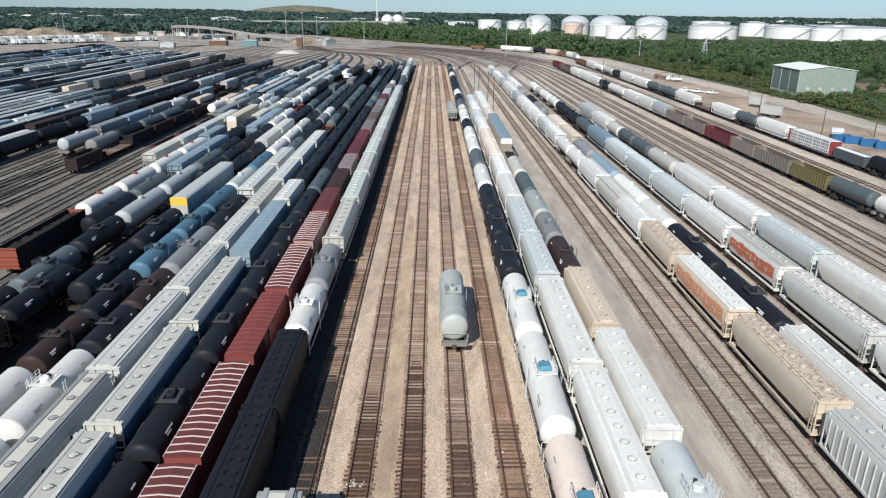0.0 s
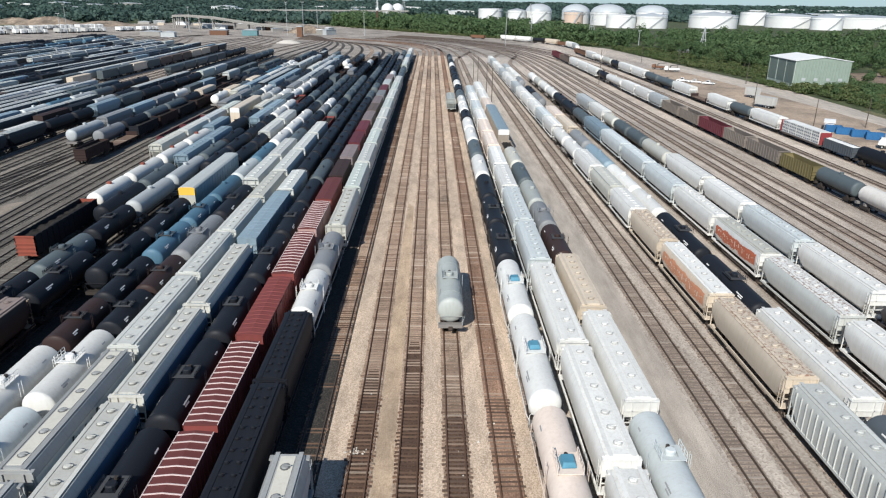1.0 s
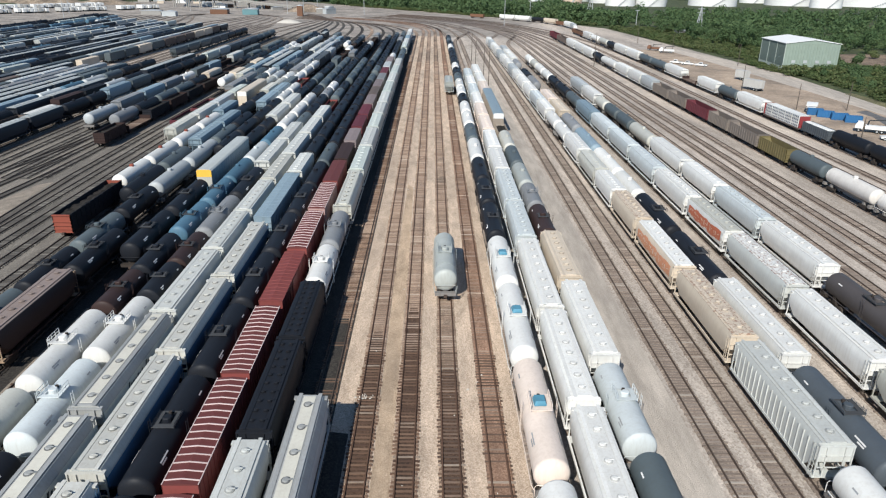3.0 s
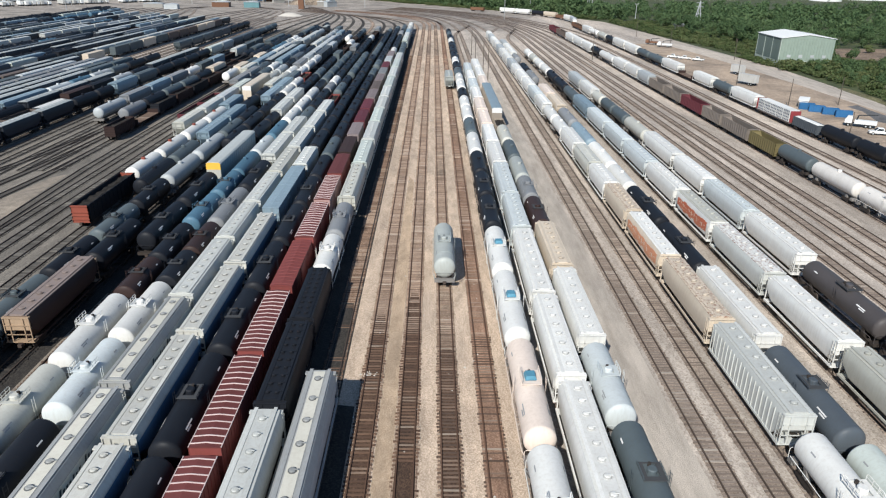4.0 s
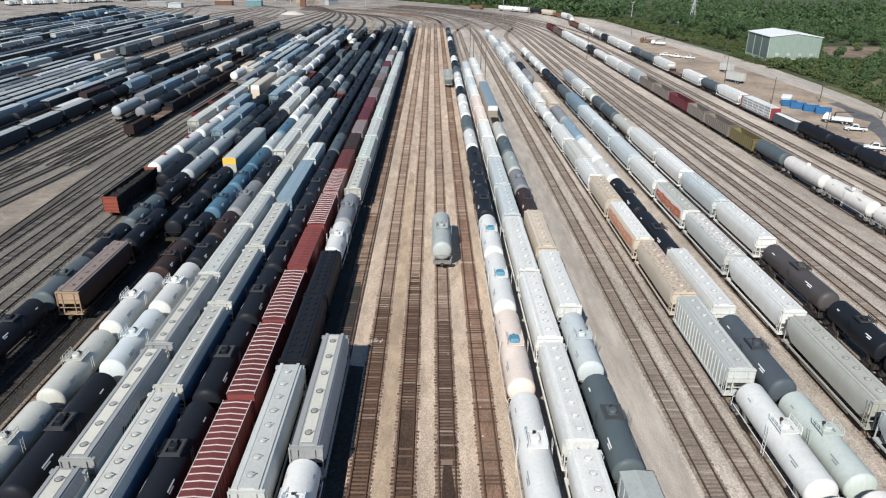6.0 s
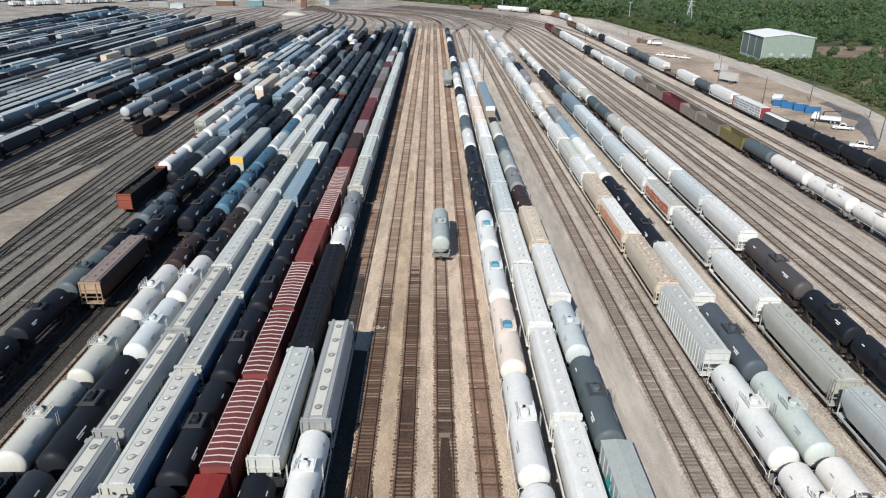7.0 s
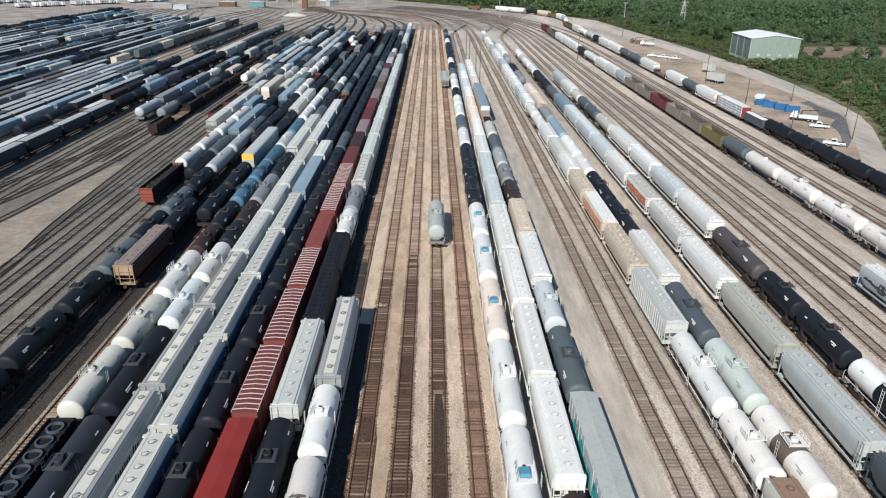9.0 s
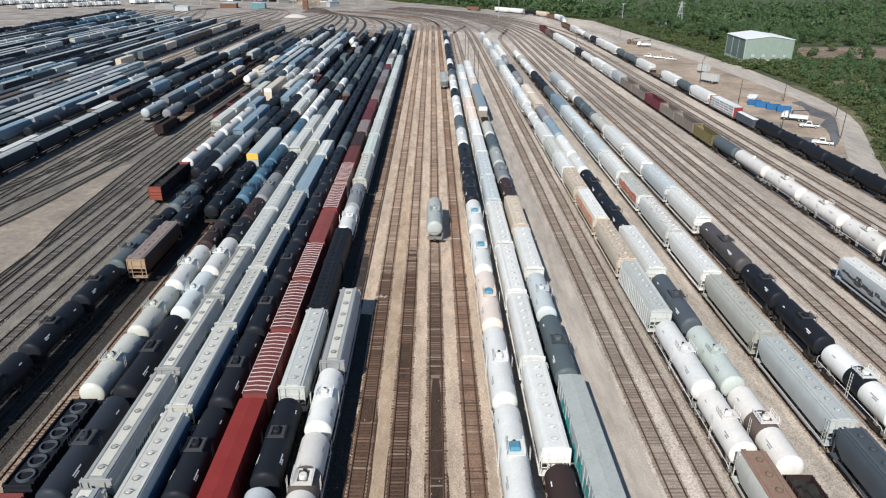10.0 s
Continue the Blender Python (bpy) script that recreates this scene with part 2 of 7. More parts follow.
# ---- ground ----
ground = sheet("ground", [(-4900, -600), (4900, -600), (4900, 4900), (-4900, 4900)], -0.06, M_GRASS, 1.0)
tagged(ground, "flat green ground reaching the horizon", "ground", kind="structure")
yard = sheet("yard_ground", [(-430, -62), (112, -62), (120, 100), (133, 150), (150, 205), (154, 300), (148, 400), (136, 560), (96, 640), (48, 700), (-10, 772), (-100, 884), (-240, 1060), (-420, 860), (-430, 560)], 0.0, M_YARD, 0.05)
tagged(yard, "grey-brown crushed stone of the rail yard", "ground", kind="structure")
strip = sheet("ballast_strip", [(-8.9, -58), (8.8, -58), (8.8, 470), (-8.9, 470)], 0.012, M_BALLAST, 0.012)
tagged(strip, "tan crushed stone between the open tracks", "ground", kind="structure")
sand = sheet("sand_strip", [(-4.72, -58), (-2.98, -58), (-2.98, 20), (-3.06, 60), (-2.98, 96), (-3.3, 128), (-4.4, 131), (-4.72, 90), (-4.62, 40)], 0.024, M_SAND, 0.01)
tagged(sand, "yellow sand spilt between two open tracks", "ground", kind="structure")
left = sheet("west_yard_ground", [(-96, -58), (-8.9, -58), (-8.9, 440), (-90, 470), (-112, 400)], 0.01, M_YARDLEFT, 0.01)
tagged(left, "grey crushed stone under the packed tracks", "ground", kind="structure")
# Sheet darkens the gaps between rows; shade is painted in along with oil.
dark_gaps = sheet("oiled_ground", [(-49.6, -58), (-8.9, -58), (-8.9, 425), (-49.6, 395)], 0.022, M_YARDDARK, 0.01)
tagged(dark_gaps, "dark oily stone between the packed cars, gap shade in its colour", "ground", kind="structure")
# Dark strip imitates the cast shadow of the parked row and ends with it.
row_shade = sheet("track_shoulder", [(-8.88, -58), (-7.0, -58), (-7.05, 20), (-7.2, 51.3), (-8.88, 51.6)], 0.024, M_YARDDARK, 0.012)
tagged(row_shade, "dark strip painted as the parked row's shadow beside the open tracks", "ground", kind="structure")
lane = sheet("gravel_lane", [(-42.4, -57), (-38.4, -57), (-38.4, 76), (-42.4, 76)], 0.034, M_DIRT, 0.01)
tagged(lane, "tan dirt along an empty track", "ground", kind="structure")
leads = sheet("lead_ground", [(-300, 430), (-20, 455), (50, 470), (92, 636), (44, 697), (-14, 769), (-102, 878), (-240, 1050), (-415, 850), (-425, 560)], 0.006, M_YARDFAR, 0.006)
tagged(leads, "brown-grey stone under the curving lead tracks", "ground", kind="structure")
dirt = sheet("dirt_strip", [(-66, 20), (-68, 70), (-72, 100), (-74, 130), (-76, 128), (-79, 110), (-83, 85), (-88, 60), (-92, 20)], 0.02, M_DIRT, 0.01)
tagged(dirt, "bare tan dirt strip between tracks", "ground", kind="structure")
road = sheet("pavement", [(19.7, -58), (24.5, -58), (24.3, 90), (23.2, 250), (20.6, 400), (17.6, 400), (19.5, 250), (19.7, 90)], 0.02, M_ROAD, 0.02)
tagged(road, "smooth pale dirt service road between tracks", "road", kind="structure")
lot = sheet("lot_ground", [(105, 130), (116, 136), (128, 160), (143, 205), (150, 260), (146, 330), (139, 400), (112, 400), (104, 300)], 0.02, M_LOT, 0.02)
tagged(lot, "tan dirt lot beside the outer tracks", "ground", kind="structure")


# ---- tracks ----
RAIL_TOP = 0.27


def throat(x, y0, target):
    """A smooth curve from the end of a straight track to the lead at the far end of the yard."""
    (tx, ty) = target
    d = math.hypot(tx - x, ty - y0)
    side = 1 if x > tx else -1
    p0, p1, p2, p3 = Vector((x, y0)), Vector((x, y0 + 0.45 * d)), Vector((tx + side * 0.35 * d, ty - 0.16 * d)), Vector((tx, ty))
    out = []
    for i in range(1, 15):
        s = i / 14
        out.append(tuple(p0 * (1 - s) ** 3 + p1 * 3 * s * (1 - s) ** 2 + p2 * 3 * s * s * (1 - s) + p3 * s ** 3))
    return out


def ribbon(path, offs):
    """Rings along a path in the plan; offs are (sideways, height)."""
    rings = []
    for i, p in enumerate(path):
        a, b = Vector(path[max(i - 1, 0)]), Vector(path[min(i + 1, len(path) - 1)])
        d = (b - a).normalized()
        s = Vector((d.y, -d.x))
        rings.append([(p[0] + s.x * o, p[1] + s.y * o, z) for o, z in offs])
    return rings


TRACK_ENDS = []


TIES_OF = {M_BED: M_TIE, M_BEDRUST: M_TIE, M_BEDOIL: M_TIEDARK, M_BEDMID: M_TIEDARK, M_BEDLEFT: M_TIELEFT, M_BEDDARK: M_TIEBLACK}


def track(x, y_end=470, target=None, bed=M_BEDGREY, ties_to=260, y0=-58, lift=0.0, path=None):
    curved = path is not None
    if not curved:
        path = [(x, y0 + (y_end - y0) * i / 12) for i in range(13)]
    if target:
        path += throat(x, y_end, target)
    root = new("rail_track")
    tagged(root, "steel rails on dark wooden ties in ballast", "railway track", "parallel tracks of the yard", "structure")
    bm = bmesh.new()
    straight = path[:-7] if target else path
    loft(bm, ribbon(straight, [(-1.12, 0.0 + lift), (-0.98, 0.075 + lift), (0.98, 0.075 + lift), (1.12, 0.0 + lift)]), True)
    part("ballast_bed", bm, bed, root)
    for s in (-0.755, 0.755):
        bm = bmesh.new()
        loft(bm, ribbon(path[:-2] if target else path, [(s - 0.075, 0.12), (s - 0.04, RAIL_TOP), (s + 0.04, RAIL_TOP), (s + 0.075, 0.12)]))
        part("rail", bm, M_RAIL if not curved and -7 < x < 7 else M_RAILGREY, root)
    if not curved:
        TRACK_ENDS.append((root, x, y0, ties_to, TIES_OF.get(bed, M_TIEGREY)))
    return root


# ---- railway cars ----
C = dict(
    white=(0.715, 0.715, 0.685), pale=(0.52, 0.535, 0.51), boxroof=(0.135, 0.036, 0.034), cream=(0.50, 0.50, 0.45), ltgrey=(0.42, 0.45, 0.46), grey=(0.22, 0.23, 0.24), darkgrey=(0.07, 0.085, 0.10), slate=(0.085, 0.108, 0.118),
    black=(0.014, 0.0165, 0.022), brown=(0.042, 0.026, 0.024), rust=(0.17, 0.085, 0.05), red=(0.21, 0.02, 0.017), dullred=(0.21, 0.05, 0.045), pink=(0.42, 0.27, 0.25), blue=(0.07, 0.155, 0.225),
    deepblue=(0.06, 0.14, 0.25), roofgrey=(0.52, 0.52, 0.48), farroof=(0.36, 0.385, 0.38), ink=(0.028, 0.034, 0.045), brownroof=(0.25, 0.20, 0.18), ivory=(0.70, 0.67, 0.625), lavender=(0.31, 0.32, 0.318), steelgrey=(0.43, 0.457, 0.447), rustroof=(0.25, 0.17, 0.125), drab=(0.13, 0.10, 0.085), bluegrey=(0.21, 0.29, 0.345), paleblue=(0.55, 0.595, 0.60), beige=(0.60, 0.515, 0.41), mauve=(0.215, 0.175, 0.175), zinc=(0.37, 0.395, 0.375), umber=(0.078, 0.07, 0.07), dun=(0.185, 0.16, 0.14), taupe=(0.30, 0.255, 0.21), olive=(0.15, 0.125, 0.055), maroon=(0.12, 0.025, 0.035), orange=(0.25, 0.065, 0.042),
    peach=(0.75, 0.64, 0.555), greyside=(0.62, 0.615, 0.555), khaki=(0.40, 0.40, 0.355), palegreen=(0.47, 0.515, 0.48), yellow=(0.80, 0.46, 0.06), roofblue=(0.20, 0.265, 0.305), teal=(0.05, 0.40, 0.42))
# side, roof, name of the look
LOOKS = dict(
    greycream=("greyside", "lavender", "grey sides and a cream roof strip"), whitecream=("ltgrey", "lavender", "light grey sides and an ivory roof strip"), bluecream=("deepblue", "roofgrey", "blue sides and a cream roof"), beigerust=("beige", "beige", "beige sides and a rust-spotted roof"),
    orangeside=("beige", "white", "orange-painted sides and a white roof"), whiterustfleck=("pale", "white", "pale sides and a rust-flecked white roof"), whiterust=("cream", "rustroof", "white sides and a rust-stained roof"), redside=("white", "cream", "red spray paint on white sides"),
    graffwhite=("ltgrey", "white", "dark spray paint on pale sides"), graffiti=("ltgrey", "zinc", "teal spray paint on grey sides"), yellowend=("bluegrey", "steelgrey", "blue-grey sides and a yellow end"),
    blueroof=("taupe", "roofblue", "tan-grey sides and a blue-grey roof"), whiteload=("darkgrey", "white", "a white load in a dark body"), whitebrown=("ivory", "drab", "white shell with a brown middle band"),
    # darkpale: the shaded sides of far hoppers put into a near-black body colour
    whiteblack=("white", "black", "white shell with a black middle band"), darkpale=("ink", "farroof", "dark slate sides, shade put into their colour, and a paler roof"), brownpale=("brown", "brownroof", "dark brown sides and a pale worn roof"), whitered=("white", "orange", "white shell with a red-stained dome"), whiteblue=("white", "white", "white shell with a blue dome cover"))
WORDS = dict(dun="grey-brown", zinc="dull grey", mauve="faded mauve-brown", taupe="tan-grey", umber="sooty brown-grey", greyside="warm grey", ink="blue-black", ivory="ivory white", steelgrey="steel grey", drab="drab brown", ltgrey="light grey", darkgrey="dark grey", dullred="faded red", bluegrey="blue-grey", paleblue="pale blue", palegreen="pale green", deepblue="blue")


def look_of(colour):
    a, b, w = LOOKS.get(colour, (colour, colour, ""))
    return C[a], C[b], w, WORDS.get(a, a)


M_SILL = paint((0.20, 0.19, 0.18), 0.4, 0.4, 0.7)


def bogies(root, half, near):
    for s in (-1, 1):
        yc = s * (half - 2.2)
        bm = bmesh.new()
        for x in (-1.0, 1.0):
            loft(bm, [[(x - 0.09, yc + y, z) for y, z in ((-1.25, 0.42), (-1.25, 0.62), (-0.45, 0.86), (0.45, 0.86), (1.25, 0.62), (1.25, 0.42), (0.4, 0.22), (-0.4, 0.22))],
                      [(x + 0.09, yc + y, z) for y, z in ((-1.25, 0.42), (-1.25, 0.62), (-0.45, 0.86), (0.45, 0.86), (1.25, 0.62), (1.25, 0.42), (0.4, 0.22), (-0.4, 0.22))]])
        box(bm, -1.05, 1.05, yc - 0.2, yc + 0.2, 0.45, 0.8)
        if not near:
            for d in (-0.88, 0.88):
                box(bm, -0.83, -0.69, yc + d - 0.36, yc + d + 0.36, 0.0, 0.8)
                box(bm, 0.69, 0.83, yc + d - 0.36, yc + d + 0.36, 0.0, 0.8)
        bg = part("bogie", bm, M_IRON, root)
        if near:
            for d in (-0.88, 0.88):
                bm = bmesh.new()
                for x in (-0.755, 0.755):
                    n = 12
                    loft(bm, [[(x + o, yc + d + 0.46 * math.cos(2 * math.pi * i / n), 0.46 + 0.46 * math.sin(2 * math.pi * i / n)) for i in range(n)] for o in (-0.06, 0.06)])
                rod(bm, (-0.76, yc + d, 0.46), (0.76, yc + d, 0.46), 0.08)
                part("wheelset", bm, M_WHEEL, bg)


def couplers(root, half):
    for s in (-1, 1):
        bm = bmesh.new()
        box(bm, -0.12, 0.12, min(s * (half - 0.5), s * (half + 0.28)), max(s * (half - 0.5), s * (half + 0.28)), 0.72, 0.98)
        box(bm, -0.22, 0.22, min(s * (half + 0.08), s * (half + 0.36)), max(s * (half + 0.08), s * (half + 0.36)), 0.66, 1.02)
        part("coupler", bm, M_COUPLER, root)


def ladder(root, x, y, z0, z1, mat, along=True):
    bm = bmesh.new()
    w = 0.22
    for s in (-w, w):
        p = (x, y + s) if along else (x + s, y)
        rod(bm, (*p, z0), (*p, z1), 0.025, 4)
    z = z0 + 0.2
    while z < z1:
        a, b = ((x, y - w, z), (x, y + w, z)) if along else ((x - w, y, z), (x + w, y, z))
        rod(bm, a, b, 0.02, 4)
        z += 0.42
    part("ladder", bm, mat, root)


def hopper_car(colour, near, ribs=False):
    """Covered hopper: bowed sides, sloped end sheets, peaked roof with hatches, end platforms."""
    side, roof, w, word = look_of(colour)
    half = 8.7
    root = new("hopper_car")
    tagged(root, f"covered hopper railcar with {w}" if w else f"{word} covered hopper railcar with round roof hatches", "railcar", "freight cars on the yard tracks")
    ps, pr = paint(side), paint(roof, 0.4, 0.85 if "rust" in colour else 0.2)
    zt = 4.42
    prof = [(-0.9, 1.25), (-1.4, 1.75), (-1.5, 2.6), (-1.5, 3.4), (-1.42, 3.95), (-1.2, zt), (1.2, zt), (1.42, 3.95), (1.5, 3.4), (1.5, 2.6), (1.4, 1.75), (0.9, 1.25)]
    if ribs:
        prof = [(-1.44, 1.28), (-1.44, 1.75), (-1.44, 2.6), (-1.44, 3.4), (-1.42, 4.0), (-1.2, zt), (1.2, zt), (1.42, 4.0), (1.44, 3.4), (1.44, 2.6), (1.44, 1.75), (1.44, 1.28)]
    if "cream" in colour:
        prof = [(-0.9, 1.25), (-1.4, 1.75), (-1.5, 2.6), (-1.5, 3.3), (-1.45, 3.62), (-1.02, zt - 0.06), (1.02, zt - 0.06), (1.45, 3.62), (1.5, 3.3), (1.5, 2.6), (1.4, 1.75), (0.9, 1.25)]
    bm = bmesh.new()
    rings = []
    for y, cut in ((-half + 0.3, 2.75), (-half + 1.7, 1.25), (half - 1.7, 1.25), (half - 0.3, 2.75)):
        rings.append([(x, y, max(z, cut) if z < 3.5 or cut > 2 else z) for x, z in prof])
    for r, c in ((0, 2.7), (3, 2.7)):
        rings[r] = [(x, y, z if z > c else c + 0.02 * i) for i, (x, y, z) in enumerate(rings[r])]
    loft(bm, rings)
    part("body", bm, ps, root, smooth=True)
    # side sills and top chords
    bm = bmesh.new()
    for s in (-1, 1):
        box(bm, min(s * 1.4, s * 1.54), max(s * 1.4, s * 1.54), -half + 0.1, half - 0.1, 1.05, 1.28)
    box(bm, -0.3, 0.3, -half, half, 0.85, 1.15)
    part("underframe", bm, ps, root)
    # roof
    bm = bmesh.new()
    if near and "cream" in colour:
        extrude_y(bm, [(-1.49, 3.66), (-1.46, 3.76), (-1.1, zt + 0.01), (-0.55, zt + 0.12), (0.55, zt + 0.12), (1.1, zt + 0.01), (1.46, 3.76), (1.49, 3.66), (1.0, zt - 0.1), (-1.0, zt - 0.1)], -half + 0.25, half - 0.25)
    elif near:
        extrude_y(bm, [(-1.24, zt - 0.08), (-1.24, zt + 0.01), (-0.55, zt + 0.12), (0.55, zt + 0.12), (1.24, zt + 0.01), (1.24, zt - 0.08)], -half + 0.25, half - 0.25)
    else:
        # the hatches of a far car are steps in one ridge
        rings = [(-half + 0.25, 0.12, 0.34)]
        for i in range(8):
            y = -half + 1.6 + i * (2 * half - 3.2) / 7
            rings += [(y - 0.36, 0.12, 0.34), (y - 0.3, 0.2, 0.28), (y + 0.3, 0.2, 0.28), (y + 0.36, 0.12, 0.34)]
        rings += [(half - 0.25, 0.12, 0.34)]
        loft(bm, [[(-1.24, y, zt - 0.08), (-1.24, y, zt + 0.01), (-0.4, y, zt + 0.1), (-w_, y, zt + h_), (w_, y, zt + h_), (0.4, y, zt + 0.1), (1.24, y, zt + 0.01), (1.24, y, zt - 0.08)] for y, h_, w_ in rings])
    part("roof", bm, pr, root)
    if ribs and near:
        for s in (-1, 1):
            for i in range(19):
                bm = bmesh.new()
                y = -half + 0.9 + i * (2 * half - 1.8) / 18
                box(bm, min(s * 1.42, s * 1.52), max(s * 1.42, s * 1.52), y - 0.05, y + 0.05, 1.28, 4.0)
                part("side_rib", bm, ps, root)
    # walkways and hatches
    for s in (-1, 1) if near else ():
        bm = bmesh.new()
        box(bm, min(s * 0.68, s * 1.0), max(s * 0.68, s * 1.0), -half + 0.05, half - 0.05, zt + 0.12, zt + 0.15)
        for i in range(9):
            y = -half + 0.6 + i * (2 * half - 1.2) / 8
            box(bm, min(s * 0.7, s * 0.94), max(s * 0.7, s * 0.94), y - 0.04, y + 0.04, zt + 0.0, zt + 0.12)
        part("roof_walkway", bm, pr, root)
    strip_roof = colour in ("whitecream", "greycream")
    count = 6 if strip_roof else 9 if colour == "bluecream" else 8
    if strip_roof and near:
        bm = bmesh.new()
        box(bm, -0.52, 0.52, -half + 0.5, half - 0.5, zt + 0.11, zt + 0.16)
        part("roof_strip", bm, paint((0.62, 0.60, 0.52), 0.3, 0.1), root, "ivory strip between the walkways")
    if near:
        # a black hopper has its hatches in pairs
        rows = [(0.0, -half + 1.6 + i * (2 * half - 3.2) / (count - 1)) for i in range(count)] if colour != "black" else [(x, -half + 1.4 + i * (2 * half - 2.8) / 9) for i in range(10) for x in (-0.42, 0.42)]
        for x, y in rows:
            bm = bmesh.new()
            k = 0.62 if colour == "black" else 1.0
            lathe_z(bm, [(zt + 0.08, 0.36 * k), (zt + 0.2, 0.36 * k), (zt + 0.22, 0.27 * k), (zt + 0.28, 0.25 * k), (zt + 0.31, 0.16 * k)], x, y, 12)
            box(bm, x - 0.04, x + 0.42 if x >= 0 else x + 0.3, y - 0.035, y + 0.035, zt + 0.27, zt + 0.33)
            hatch = part("hatch", bm, paint(tuple((0.4 if "cream" in colour else 0.62) * c for c in roof), 0.3, 0.4), root)
            hatch.data.materials.append(paint(tuple(0.92 * c for c in roof), 0.3, 0.4))
            for p in hatch.data.polygons:
                p.material_index = 1 if p.center.z > zt + 0.25 and abs(p.center.x - x) < 0.3 else 0
    if near and colour == "greycream":
        rng = random.Random(9)
        bm = bmesh.new()
        for i in range(11):
            if i != 7:
                y, h = -3.6 + 0.5 * i, 0.75 if i in (0, 8) else rng.uniform(0.38, 0.55)
                bm.faces.new([bm.verts.new(p) for p in ((1.506, y, 2.68), (1.506, y + 0.3, 2.68), (1.506, y + 0.3 + 0.3 * h, 2.68 + h), (1.506, y + 0.3 * h, 2.68 + h))])
        part("lettering", bm, paint((0.03, 0.035, 0.04), 0.3, 0.1), root, "dark slanted bars of a maker's mark")["kind"] = "stuff"
    # end platforms
    for s in (-1, 1):
        bm = bmesh.new()
        ye = s * half
        box(bm, -1.55, 1.55, min(ye, ye - s * 0.9), max(ye, ye - s * 0.9), 1.1, 1.2)
        for x in (-1.4, -0.75, 0.75, 1.4):
            box(bm, x - 0.05, x + 0.05, min(ye - s * 0.04, ye - s * 0.14), max(ye - s * 0.04, ye - s * 0.14), 1.2, zt - 0.3)
        for z in (2.1, 3.2) if near else (3.2,):
            box(bm, -1.4, 1.4, min(ye - s * 0.04, ye - s * 0.12), max(ye - s * 0.04, ye - s * 0.12), z - 0.04, z + 0.04)
        box(bm, -1.45, 1.45, min(ye, ye - s * 0.45), max(ye, ye - s * 0.45), zt - 0.3, zt - 0.16)
        if near:
            box(bm, -1.42, 1.42, min(ye - s * 0.16, ye - s * 0.22), max(ye - s * 0.16, ye - s * 0.22), 2.6, zt - 0.3)
        part("end_frame", bm, paint((0.42, 0.30, 0.20), 0.4, 0.4) if colour == "brownpale" else (pr if "cream" in colour else ps), root)
    bogies(root, half, near)
    if near:
        couplers(root, half)
        ladder(root, 1.54, half - 0.5, 1.0, zt - 0.3, ps)
        ladder(root, -1.54, -half + 0.5, 1.0, zt - 0.3, ps)
    if colour in ("orangeside", "redside", "graffwhite"):
        g = {"orangeside": (0.66, 0.29, 0.16), "redside": (0.52, 0.14, 0.07), "graffwhite": (0.06, 0.06, 0.07)}[colour]
        rng = random.Random(5)
        band, strokes = bmesh.new(), bmesh.new()
        y_end = half - 1.2

        def skin(z, out):
            """The side's half width at a height."""
            return out + (1.5 if 2.6 <= z <= 3.4 else 1.5 - 0.146 * (z - 3.4) if z > 3.4 else 1.4 + 0.118 * (z - 1.75))

        for s in (-1, 1):
            rows = []
            low, high = rng.uniform(1.9, 2.2), 3.7
            for k in range(31):
                y = -half + 1.3 + (y_end + half - 1.3) * k / 30
                if k % 3 == 0:
                    low, high = (rng.uniform(1.9, 2.35), rng.uniform(3.6, 3.86)) if colour != "graffwhite" else (rng.uniform(2.0, 2.7), rng.uniform(2.9, 3.6))
                a, b = low + rng.uniform(-0.06, 0.06), high + rng.uniform(-0.05, 0.05)
                rows.append([band.verts.new((s * skin(z, 0.008), y, z)) for z in (a, max(a + 0.05, 2.6), 3.4 if b > 3.45 else b - 0.04, b)])
            for p, q in zip(rows, rows[1:]):
                for k in range(3):
                    band.faces.new((p[k], p[k + 1], q[k + 1], q[k]))
            y = -half + 1.6
            while y < y_end - 0.8:
                z0, z1, k = rng.uniform(2.0, 2.6), rng.uniform(2.9, 3.4), rng.uniform(-0.3, 0.3)
                d = rng.uniform(0.2, 0.42)
                strokes.faces.new([strokes.verts.new((s * skin(z, 0.014), yy, z)) for yy, z in ((y, z0), (y + d, z0), (y + d + k, z1), (y + k, z1))])
                y += rng.uniform(0.35, 0.9)
        part("spray_paint", band, paint(g, 0.6, 0.3), root, "loose painted shapes along the side")["kind"] = "stuff"
        part("paint_strokes", strokes, paint((0.78, 0.68, 0.56) if colour != "graffwhite" else (0.5, 0.5, 0.48), 0.3, 0.1), root, "pale strokes over the painted shapes")["kind"] = "stuff"
    return root, 2 * half + 0.7


